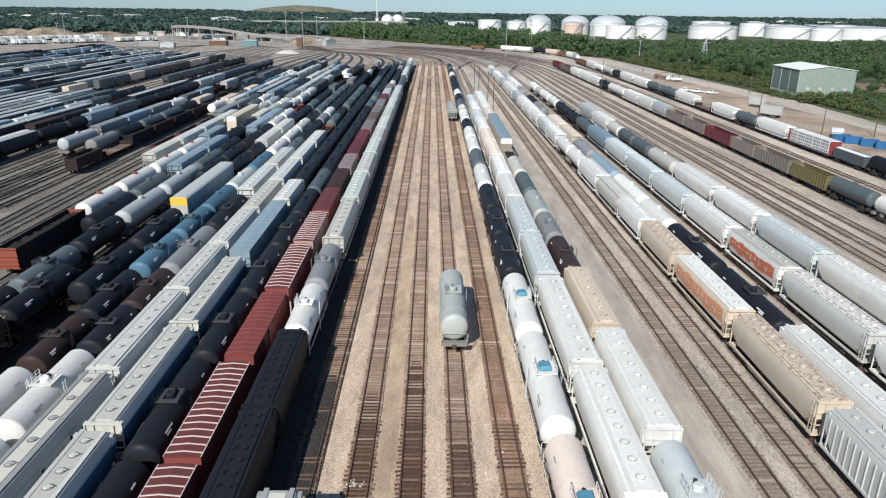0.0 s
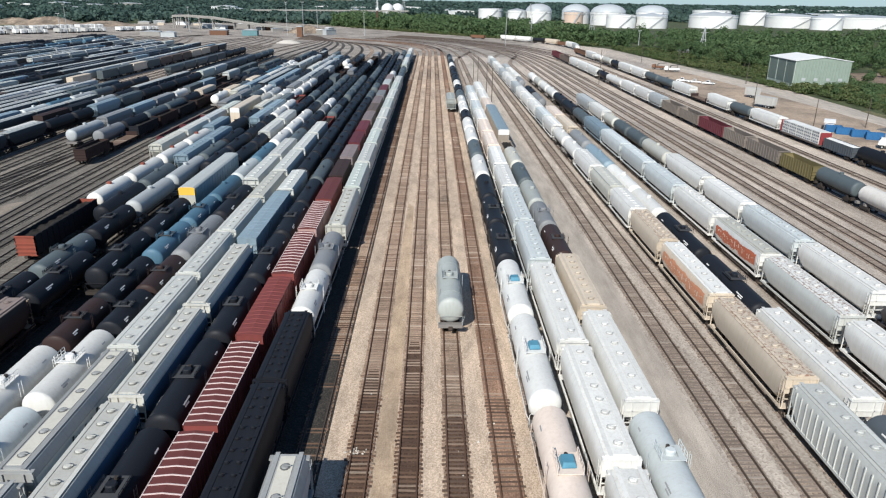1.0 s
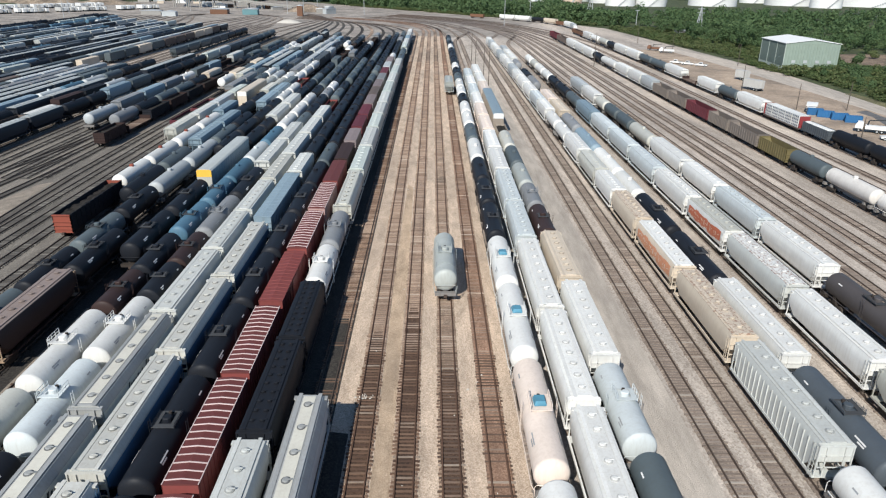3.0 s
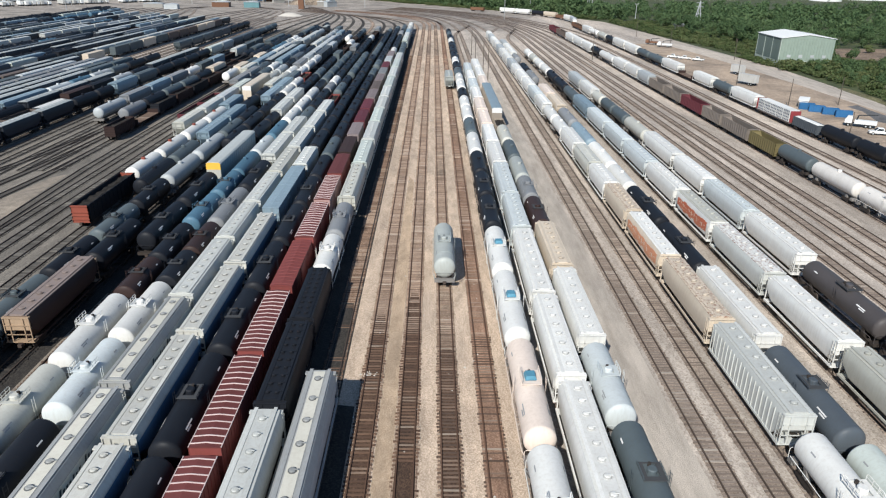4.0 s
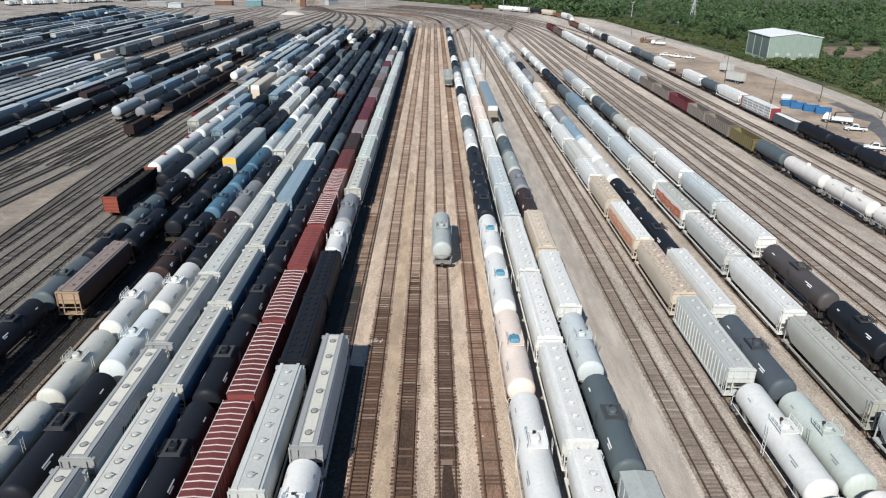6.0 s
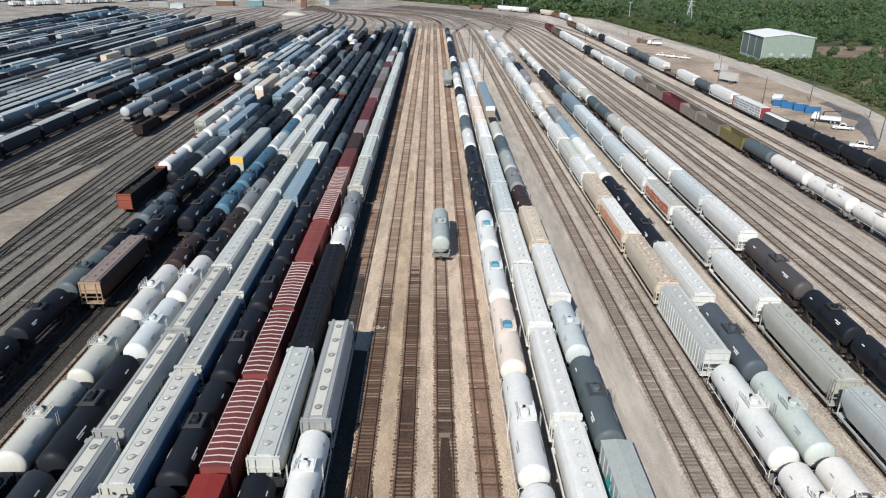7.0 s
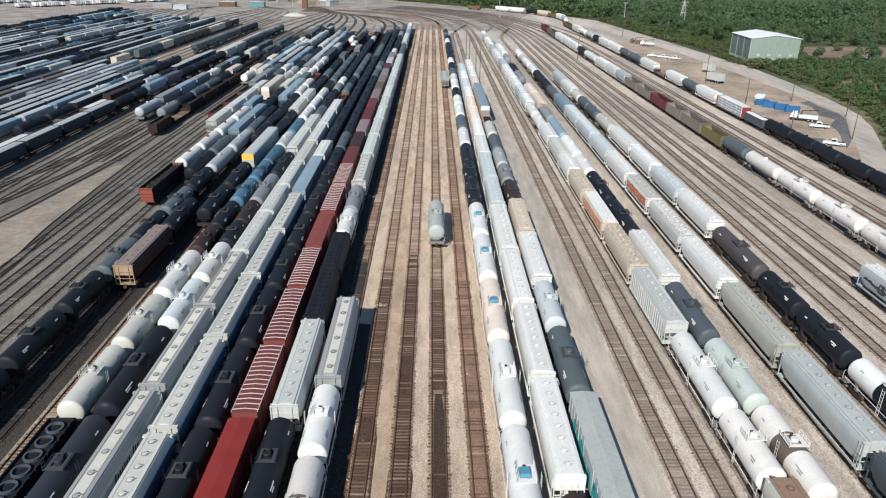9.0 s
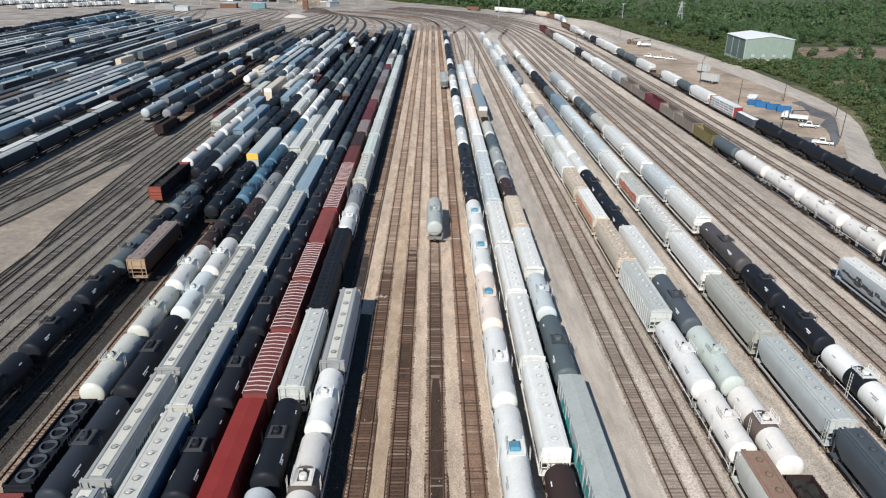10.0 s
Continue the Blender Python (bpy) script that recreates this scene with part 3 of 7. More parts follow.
def tank_car(colour, near):
    """Tank car: domed shell on stub sills, manway platform with rails, side ladders, markings."""
    side, band, w, word = look_of(colour)
    half = 7.2
    r, zc = 1.5, 2.78
    root = new("tank_car")
    tagged(root, f"tank railcar, {w}" if w else f"{word} cylindrical tank railcar with a top platform", "railcar", "freight cars on the yard tracks")
    dark = side[0] < 0.2
    ps = paint(side, 0.3, 0.10, 0.5)
    L = half - 0.12
    e = 0.48
    rows = [(-L, 0.02)] + [(-L + e * (1 - math.cos(a)), r * math.sin(a)) for a in (0.35, 0.7, 1.1, math.pi / 2)]
    rows += [(-L + e + 0.06, r), (-L / 3, r), (L / 3, r), (L - e - 0.06, r)]
    rows += [(-y, q) for y, q in reversed(rows[:5])]
    n = 24 if near else 16
    bm = bmesh.new()
    lathe_y(bm, rows, zc, n)
    part("shell", bm, ps, root, smooth=True)
    if w and "band" in w:
        bm = bmesh.new()
        lathe_y(bm, [(-1.6, r - 0.02), (-1.6, r + 0.012), (1.6, r + 0.012), (1.6, r - 0.02)], zc, n)
        part("paint_band", bm, paint(band, 0.3, 0.3), root, smooth=True)
    # weld hoops
    for y in (-L * 0.62, L * 0.62) if near and colour in ("ltgrey", "zinc") else ():
        bm = bmesh.new()
        lathe_y(bm, [(y - 0.09, r - 0.02), (y - 0.09, r + 0.03), (y + 0.09, r + 0.03), (y + 0.09, r - 0.02)], zc, n)
        part("hoop", bm, ps, root, smooth=True)
    # sills with bolsters and end platforms, cut out of one plate
    under = M_IRON if dark else M_SILL
    end = [(0.32, half - 2.9), (0.32, half - 2.45), (1.12, half - 2.45), (1.12, half - 1.95), (0.32, half - 1.95), (0.32, half - 0.6), (1.4, half - 0.6), (1.4, half + 0.05)]
    if near:
        for q in (-1, 1):
            plan = [(x, q * y) for x, y in end] + [(-x, q * y) for x, y in reversed(end)]
            bm = bmesh.new()
            loft(bm, [[(x, y, z) for x, y in plan] for z in (0.8, 1.22)])
            part("end_sill", bm, under, root)
            bm = bmesh.new()
            ye = q * half
            pipe(bm, [(-1.42, ye, 1.2), (-1.42, ye, 2.1), (-1.3, ye, 2.25), (1.3, ye, 2.25), (1.42, ye, 2.1), (1.42, ye, 1.2)], 0.035)
            part("end_rail", bm, ps, root)
            yb = q * (half - 2.2)
            bm = bmesh.new()
            loft(bm, [[(x, yb - 0.22, z) for x, z in ((-1.1, 1.2), (-1.3, 2.1), (0, 1.3), (1.3, 2.1), (1.1, 1.2))], [(x, yb + 0.22, z) for x, z in ((-1.1, 1.2), (-1.3, 2.1), (0, 1.3), (1.3, 2.1), (1.1, 1.2))]])
            part("saddle", bm, under, root)
            bm = bmesh.new()
            x = q * 1.6
            pipe(bm, [(q * 1.3, -half + 0.5, 1.2), (x, -half + 0.55, 1.75)] + [(x, -half + 0.8 + k * (2 * half - 1.6) / 6, 1.75) for k in range(7)] + [(x, half - 0.55, 1.75), (q * 1.3, half - 0.5, 1.2)], 0.045)
            part("side_rail", bm, ps, root)
    else:
        side_ = [(x, y) for x, y in end[::-1]] + [(x, -y) for x, y in end]
        bm = bmesh.new()
        loft(bm, [[(x, y, z) for x, y in side_ + [(-x, y) for x, y in reversed(side_)]] for z in (0.8, 1.3)])
        part("underframe", bm, under, root)
    bogies(root, half, near)
    # manway and platform
    bm = bmesh.new()
    lathe_z(bm, [(zc + r - 0.08, 0.42), (zc + r + 0.3, 0.42), (zc + r + 0.38, 0.34)], 0, 0, 12)
    part("manway", bm, paint(band, 0.3, 0.4) if "red" in colour else ps, root)
    if colour in ("whiteblue", "peach"):
        bm = bmesh.new()
        loft(bm, [[(-0.55, -0.6, zc + r + 0.1), (0.6, -0.5, zc + r + 0.05), (0.5, 0.6, zc + r + 0.1), (-0.6, 0.55, zc + r + 0.05)], [(-0.44, -0.44, zc + r + 0.5), (0.44, -0.44, zc + r + 0.48), (0.44, 0.44, zc + r + 0.5), (-0.44, 0.44, zc + r + 0.47)]])
        part("dome_cover", bm, paint((0.075, 0.235, 0.33), 0.3, 0.0), root, "blue tarpaulin cover")
    if near:
        couplers(root, half)
        bm = bmesh.new()
        lathe_z(bm, [(zc + r - 0.1, 0.16), (zc + r + 0.28, 0.16)], 0, 0.75, 8)
        part("valve", bm, M_IRON, root)
        bm = bmesh.new()
        zp = zc + r - 0.06
        o = [(-0.98, -1.1), (0.98, -1.1), (0.98, 1.1), (-0.98, 1.1)]
        i_ = [(-0.52, -0.62), (0.52, -0.62), (0.52, 0.95), (-0.52, 0.95)]
        vs = [[bm.verts.new((x, y, z)) for x, y in q] for q, z in ((o, zp + 0.08), (o, zp + 0.14), (i_, zp + 0.14), (i_, zp + 0.08))]
        for a, b in zip(vs, vs[1:] + vs[:1]):
            for k in range(4):
                bm.faces.new((a[k], a[(k + 1) % 4], b[(k + 1) % 4], b[k]))
        part("platform", bm, M_DECK if dark else ps, root)
        tall = 0.72 if not dark else 0.35
        for x in (-0.95, 0.95):
            bm = bmesh.new()
            pipe(bm, [(x, -1.08, zp), (x, -1.08, zp + tall - 0.1), (x, -0.98, zp + tall), (x, 0.98, zp + tall), (x, 1.08, zp + tall - 0.1), (x, 1.08, zp)], 0.035)
            for y in (-0.36, 0.36):
                rod(bm, (x, y, zp), (x, y, zp + tall), 0.03, 4)
            rod(bm, (x, -1.08, zp + tall * 0.55), (x, 1.08, zp + tall * 0.55), 0.03, 4)
            part("railing", bm, ps, root)
        ladder(root, 1.6, 0.0, 1.0, zp + 0.1, ps)
        ladder(root, -1.6, 0.0, 1.0, zp + 0.1, ps)
        # reporting marks as plain bars
        mk = M_MARK if dark else M_GREYMARK
        for s in (-1, 1):
            for y, d, a in ((-4.6, 1.5, 0.86), (-4.6, 0.9, 1.0), (4.2, 0.7, 0.9)):
                bm = bmesh.new()
                q = [(y, r + 0.012), (y + d, r + 0.012)]
                loft(bm, [[(s * rr * math.sin(a + da), yy, zc + rr * math.cos(a + da)) for da in (-0.045, 0.0, 0.045)] for yy, rr in q], False)
                part("marking", bm, mk, root)
    return root, 2 * half + 0.7


def box_car(colour, near, ribbed=False, rail=False):
    """Boxcar: ribbed sides, sliding door, panelled roof with cross ribs."""
    side, roof, w, word = look_of(colour)
    half = 7.8
    zt = 4.35
    root = new("boxcar")
    tagged(root, f"boxcar with {w}" if w else f"{word} steel boxcar with a ribbed roof" + (" and pale rib stripes" if ribbed else ""), "railcar", "freight cars on the yard tracks")
    worn = 0.6 if roof[0] > 2 * roof[2] else 0.15
    roof = C["boxroof"] if ribbed else roof
    ps, pr = paint(side, 0.5, worn * 0.8, 0.62), paint(roof, 0.55, worn, 0.62)
    bm = bmesh.new()
    edge = [(1.5, -half)]
    for i in range(17 if near else 0):
        y = -half + 0.35 + i * (2 * half - 0.7) / 16
        if abs(y) > 1.6:
            edge += [(1.5, y - 0.07), (1.57, y - 0.05), (1.57, y + 0.05), (1.5, y + 0.07)]
    edge += [(1.5, half)]
    plan = edge + [(-x, y) for x, y in reversed(edge)]
    loft(bm, [[(x, y, z) for x, y in plan] for z in (1.1, zt)])
    part("body", bm, ps, root)
    bm = bmesh.new()
    extrude_y(bm, [(-1.56, zt - 0.03), (-1.56, zt + 0.03), (0, zt + 0.17), (1.56, zt + 0.03), (1.56, zt - 0.03)], -half - 0.04, half + 0.04)
    part("roof", bm, pr, root)
    n = 15
    stripe = paint((0.58, 0.47, 0.45), 0.25, 0.15, 0.6) if ribbed else pr
    for i in range(n) if near and not rail and colour != "red" else ():
        y = -half + 0.5 + i * (2 * half - 1.0) / (n - 1)
        bm = bmesh.new()
        h = 0.07 if ribbed else 0.035
        b_ = 0.06 if ribbed else 0.085
        loft(bm, [[(x, y - b_, z), (x, y + b_, z), (x, y + 0.045, z + h), (x, y - 0.045, z + h)] for x, z in ((-1.57, zt + 0.02), (0, zt + 0.16), (1.57, zt + 0.02))])
        part("roof_rib", bm, stripe, root)
    for s in (-1, 1) if ribbed and near else ():
        bm = bmesh.new()
        xs = sorted((s * 1.5, s * 1.58))
        box(bm, xs[0], xs[1], -half, half, zt + 0.03, zt + 0.08)
        part("roof_edge", bm, stripe, root)
    if near:
        for s in (-1, 1):
            bm = bmesh.new()
            box(bm, min(s * 1.5, s * 1.6), max(s * 1.5, s * 1.6), -1.5, 1.5, 1.25, zt - 0.15)
            part("sliding_door", bm, ps, root)
        ladder(root, 1.62, half - 0.4, 1.0, zt, ps)
        ladder(root, -1.62, -half + 0.4, 1.0, zt, ps)
        couplers(root, half)
    bm = bmesh.new()
    box(bm, -0.35, 0.35, -half - 0.05, half + 0.05, 0.8, 1.12)
    for s in (-1, 1):
        for z in (1.8, 2.6, 3.4):
            ys = sorted((s * half, s * (half + 0.07)))
            box(bm, -1.4, 1.4, ys[0], ys[1], z - 0.07, z + 0.07)
    part("underframe", bm, ps, root)
    bogies(root, half, near)
    if colour == "graffiti":
        rng = random.Random(9)
        bm = bmesh.new()
        for s in (-1, 1):
            y = -half + 1.0
            while y < half - 2:
                d, k = rng.uniform(0.3, 0.9), rng.uniform(-0.5, 0.5)
                x = s * 1.636
                z0, z1 = 1.4 + rng.uniform(0, 0.6), 2.9 + rng.uniform(0, 0.7)
                bm.faces.new([bm.verts.new(p) for p in ((x, y, z0), (x, y + d, z0), (x, y + d + k, z1), (x, y + k, z1))])
                y += d + rng.uniform(0.15, 0.5)
        part("spray_paint", bm, paint(C["teal"], 0.3, 0.05), root, "loose teal shapes on the side")["kind"] = "stuff"
    return root, 2 * half + 0.9


def gondola_car(colour, near, compartments=False, coal=False):
    """Open car: thick ribbed walls round a floor, with a load inside."""
    side, inner, w, word = look_of(colour)
    half = 7.4
    zt = 3.85 if coal else 3.35
    root = new("gondola_car")
    tagged(root, f"open gondola railcar, {w}" if w else f"{word} open-topped coal hopper railcar with ribbed sides" if coal else f"{word} open-topped gondola railcar", "railcar", "freight cars on the yard tracks")
    base = side if colour != "orange" else C["black"]
    ps = paint(base, 0.4, 0.5, 0.7)
    for s in (-1, 1):
        bm = bmesh.new()
        edge = [(1.5, -half)]
        for i in range(13):
            y = -half + 0.3 + i * (2 * half - 0.6) / 12
            edge += [(1.5, y - 0.09), (1.6, y - 0.06), (1.6, y + 0.06), (1.5, y + 0.09)]
        plan = edge + [(1.5, half), (1.38, half), (1.38, -half)]
        loft(bm, [[(s * x, y, z) for x, y in plan] for z in (1.05, zt)])
        part("side_wall", bm, ps, root)
        bm = bmesh.new()
        prof = [(-0.1, 0.9), (0.0, 0.9)]
        for z in (1.5, 2.1, 2.7, zt - 0.13):
            prof += [(0.0, z - 0.1), (0.11, z - 0.06), (0.11, z + 0.06), (0.0, z + 0.1)]
        prof += [(0.0, zt), (-0.1, zt)]
        loft(bm, [[(x, s * (half + d), z) for d, z in prof] for x in (-1.5, 1.5)])
        part("end_wall", bm, paint(C["orange"], 0.4, 0.5) if colour == "orange" else ps, root, "orange-red end" if colour == "orange" else "")
    bm = bmesh.new()
    box(bm, -1.4, 1.4, -half + 0.1, half - 0.1, 0.95, 1.1)
    part("floor", bm, ps, root)
    if compartments:
        for i in range(6):
            y = -half + 1.6 + i * (2 * half - 3.2) / 5
            bm = bmesh.new()
            n = 18
            o = [(0.95 * math.cos(2 * math.pi * k / n), 0.95 * math.sin(2 * math.pi * k / n)) for k in range(n)]
            i_ = [(0.8 * a, 0.8 * b) for a, b in o]
            loft(bm, [[(a, y + b, z) for a, b in q] for q, z in ((o, 1.2), (o, zt - 0.05), (i_, zt - 0.05), (i_, 1.2))])
            part("round_rim", bm, paint(C["darkgrey"], 0.3, 0.3), root)
        bm = bmesh.new()
        box(bm, -1.38, 1.38, -half + 0.12, half - 0.12, zt - 0.45, zt - 0.3)
        part("deck", bm, ps, root)
    elif colour == "whiteload":
        bm = bmesh.new()
        extrude_y(bm, [(-1.36, 2.4), (-1.36, zt - 0.1), (0, zt + 0.15), (1.36, zt - 0.1), (1.36, 2.4)], -half + 0.3, half - 0.3)
        part("cover", bm, paint(C["white"], 0.2, 0.05), root, "white load cover")
    elif coal and colour != "orange":
        bm = bmesh.new()
        extr = [(-half + 0.12, zt - 0.35), (-half + 2.6, 1.5), (half - 2.6, 1.5), (half - 0.12, zt - 0.35), (half - 0.12, 1.1), (-half + 0.12, 1.1)]
        loft(bm, [[(x, y, z) for y, z in extr] for x in (-1.36, 1.36)])
        part("slope_sheet", bm, ps, root)
    else:
        bm = bmesh.new()
        rng = random.Random(3)
        nx, ny = 6, 24
        g = [[bm.verts.new((-1.38 + 2.76 * i / nx, -half + 0.12 + (2 * half - 0.24) * j / ny, zt - 0.6 + rng.uniform(-0.15, 0.25))) for i in range(nx + 1)] for j in range(ny + 1)]
        for j in range(ny):
            for i in range(nx):
                bm.faces.new((g[j][i], g[j][i + 1], g[j + 1][i + 1], g[j + 1][i]))
        part("load", bm, paint((0.03, 0.028, 0.026), 0.3, 0.3, 0.9), root, "dark loose load")
    bm = bmesh.new()
    box(bm, -0.3, 0.3, -half - 0.05, half + 0.05, 0.7, 0.98)
    part("underframe", bm, ps, root)
    bogies(root, half, near)
    if near:
        couplers(root, half)
    return root, 2 * half + 0.8


def flat_car(colour, near):
    side, _, w, word = look_of(colour)
    half = 8.0
    root = new("flatcar")
    tagged(root, f"{word} low flatcar with a planked deck and end posts", "railcar", "freight cars on the yard tracks")
    ps = paint(side, 0.4, 0.4, 0.75)
    bm = bmesh.new()
    extrude_y(bm, [(-1.45, 0.85), (-1.5, 1.2), (1.5, 1.2), (1.45, 0.85)], -half, half)
    part("body", bm, ps, root)
    for i in range(16):
        bm = bmesh.new()
        y = -half + 0.1 + i * (2 * half - 0.2) / 16
        box(bm, -1.5, 1.5, y, y + (2 * half - 0.2) / 16 - 0.05, 1.2, 1.26)
        part("plank", bm, M_TIE, root)
    for s in (-1, 1):
        bm = bmesh.new()
        y = sorted((s * half, s * (half - 0.15)))
        box(bm, -1.45, 1.45, y[0], y[1], 1.2, 2.3)
        part("bulkhead", bm, ps, root)
    bogies(root, half, near)
    return root, 2 * half + 0.8


def autorack_car(colour, near):
    """Tall enclosed car carrier: perforated side panels, rounded roof, end doors."""
    side, roof, w, word = look_of(colour)
    half = 13.3
    zt = 5.3
    root = new("autorack_car")
    tagged(root, f"tall enclosed autorack railcar with {w}" if w else f"{word} tall enclosed autorack railcar with rounded roof", "railcar", "freight cars on the yard tracks")
    ps, pr = paint(side, 0.35, 0.25), paint(roof, 0.3, 0.15)
    pe = paint(C["yellow"], 0.2, 0.1) if colour == "yellowend" else paint(C["white"], 0.3, 0.2)
    pd = paint(C["cream"], 0.3, 0.2) if colour == "yellowend" else ps
    bm = bmesh.new()
    edge = [(1.48, -half)]
    for i in range(18):
        y = -half + 0.3 + i * (2 * half - 0.6) / 17
        edge += [(1.48, y - 0.09), (1.56, y - 0.06), (1.56, y + 0.06), (1.48, y + 0.09)]
    plan = edge + [(1.48, half)]
    plan += [(-x, y) for x, y in reversed(plan)]
    loft(bm, [[(x, y, z) for x, y in plan] for z in (1.0, zt - 0.35)])
    part("body", bm, ps, root)
    bm = bmesh.new()
    extrude_y(bm, [(-1.52, zt - 0.36), (-1.5, zt - 0.2), (-1.2, zt), (0, zt + 0.1), (1.2, zt), (1.5, zt - 0.2), (1.52, zt - 0.36)], -half, half)
    part("roof", bm, pr, root)
    for s in (-1, 1):
        bm = bmesh.new()
        y = sorted((s * half, s * (half + 0.08)))
        extr = [(-1.46, 1.3), (-1.46, zt - 1.35), (1.46, zt - 1.35), (1.46, 1.3)]
        loft(bm, [[(a, yy, b) for a, b in extr] for yy in y])
        part("end_door", bm, pd, root)
        bm = bmesh.new()
        extr = [(-1.46, zt - 1.34), (-1.46, zt - 0.2), (-1.1, zt - 0.02), (1.1, zt - 0.02), (1.46, zt - 0.2), (1.46, zt - 1.34)]
        loft(bm, [[(a, yy, b) for a, b in extr] for yy in y])
        part("end_panel", bm, pe, root)
    bogies(root, half, near)
    return root, 2 * half + 1.2


def lumber_car(colour, near):
    """Centre-beam car loaded with wrapped lumber packs between red bulkheads."""
    half = 10.5
    root = new("lumber_car")
    tagged(root, "flatcar loaded with white-wrapped lumber packs between red bulkheads", "railcar", "freight cars on the yard tracks")
    red, dun = paint((0.26, 0.04, 0.045), 0.3, 0.3), paint((0.10, 0.08, 0.075), 0.3, 0.3)
    bm = bmesh.new()
    box(bm, -1.45, 1.45, -half, half, 0.8, 1.2)
    part("deck", bm, dun, root)
    for s in (-1, 1):
        bm = bmesh.new()
        y = sorted((s * half, s * (half - 0.25)))
        box(bm, -1.4, 1.4, y[0], y[1], 1.2, 4.3)
        part("bulkhead", bm, red, root)
    wrap, ink = paint(C["white"], 0.2, 0.02), paint((0.12, 0.14, 0.18), 0.2, 0.0)
    for i in range(5):
        y0 = -half + 0.7 + i * 3.9
        for j in range(4):
            z0 = 1.22 + j * 0.8
            bm = bmesh.new()
            box(bm, -1.4, 1.4, y0, y0 + 3.75, z0, z0 + 0.76)
            p = part("pack", bm, wrap, root)
            bm = bmesh.new()
            for k in range(4):
                for x in (-1.404, 1.404):
                    box(bm, min(x, x * 0.995), max(x, x * 0.995), y0 + 0.25 + k * 0.9, y0 + 0.8 + k * 0.9, z0 + 0.15, z0 + 0.6)
            part("print", bm, ink, p)["kind"] = "stuff"
    bogies(root, half, near)
    return root, 2 * half + 0.9


KINDS = {
    "hopper": lambda c, n: hopper_car(c, n), "rhop": lambda c, n: hopper_car(c, n, True), "tank": lambda c, n: tank_car(c, n), "box": lambda c, n: box_car(c, n), "sbox": lambda c, n: box_car(c, n, True),
    "rbox": lambda c, n: box_car(c, n, False, True), "gon": lambda c, n: gondola_car(c, n), "ore": lambda c, n: gondola_car(c, n, True), "coal": lambda c, n: gondola_car(c, n, False, True), "flat": lambda c, n: flat_car(c, n), "auto": lambda c, n: autorack_car(c, n), "lumber": lambda c, n: lumber_car(c, n)}
BUILT = {}
NEAR_TO = 111.0
BODY_WIDTH = dict(box=0.86, sbox=0.86, rbox=0.9, tank=0.97, gon=0.85, coal=0.92, ore=0.9, auto=0.92)


def place(kind, colour, x, y0, y1, distant=False):
    near = y0 < NEAR_TO and -58 < x < 82 and not distant
    if y0 < 14 and y1 - y0 < 13:
        y0 = y1 - {"hopper": 18, "box": 16.5}.get(kind, 15)
    key = (kind, colour, near)
    at = pose(x, (y0 + y1) / 2, RAIL_TOP, 0, 0, 0)
    if key not in BUILT:
        root, length = KINDS[kind](colour, near)
        for o in root.children_recursive:
            if o.name.split(".")[0] not in ("bogie", "wheelset", "coupler"):
                for v in o.data.vertices:
                    v.co.x *= BODY_WIDTH.get(kind, 1.0)
        s = (y1 - y0) / length
        BUILT[key] = (root, length, s)
        root.matrix_basis = at @ Matrix.Diagonal((1, s, 1, 1))
        return root
    root, length, s0 = BUILT[key]
    return copy_thing(root, at @ Matrix.Diagonal((1, (y1 - y0) / length / s0, 1, 1)))


def consist(x, cars):
    for kind, colour, y0, y1 in cars:
        place(kind, colour, x, y0, y1)


LENGTHS = dict(hopper=18.3, tank=15.5, box=16.5, gon=16.0, auto=27.5, flat=17.0)


def fill(x, y0, y1, kinds, seed):
    """A row of cars coupled from y0 to y1, with kinds drawn from a list in runs."""
    rng = random.Random(seed)
    y, pick = y0, None
    while y < y1:
        if pick is None or rng.random() < 0.55:
            pick = rng.choice(kinds)
        kind, colour = pick
        d = LENGTHS[kind] * rng.uniform(0.96, 1.04)
        place(kind, colour, x, y, y + d)
        y += d + 0.3
        if rng.random() < 0.05:
            y += rng.uniform(3, 14)


def far_row(x, y0, y1, kinds, seed):
    """The farthest rows: cars of one mesh each, with the parts of the nearer cars joined."""
    rng = random.Random(seed)
    y, pick = y0, None
    while y < y1:
        if pick is None or rng.random() < 0.5:
            pick = rng.choice(kinds)
        kind, colour = pick
        d = LENGTHS[kind] * rng.uniform(0.96, 1.04)
        far_car(kind, colour, x, y, y + d)
        y += d + 0.3
        if rng.random() < 0.06:
            y += rng.uniform(4, 20)


JOINED = {}


FARTHEST = {"verts": [], "faces": [], "mats": [], "index": []}


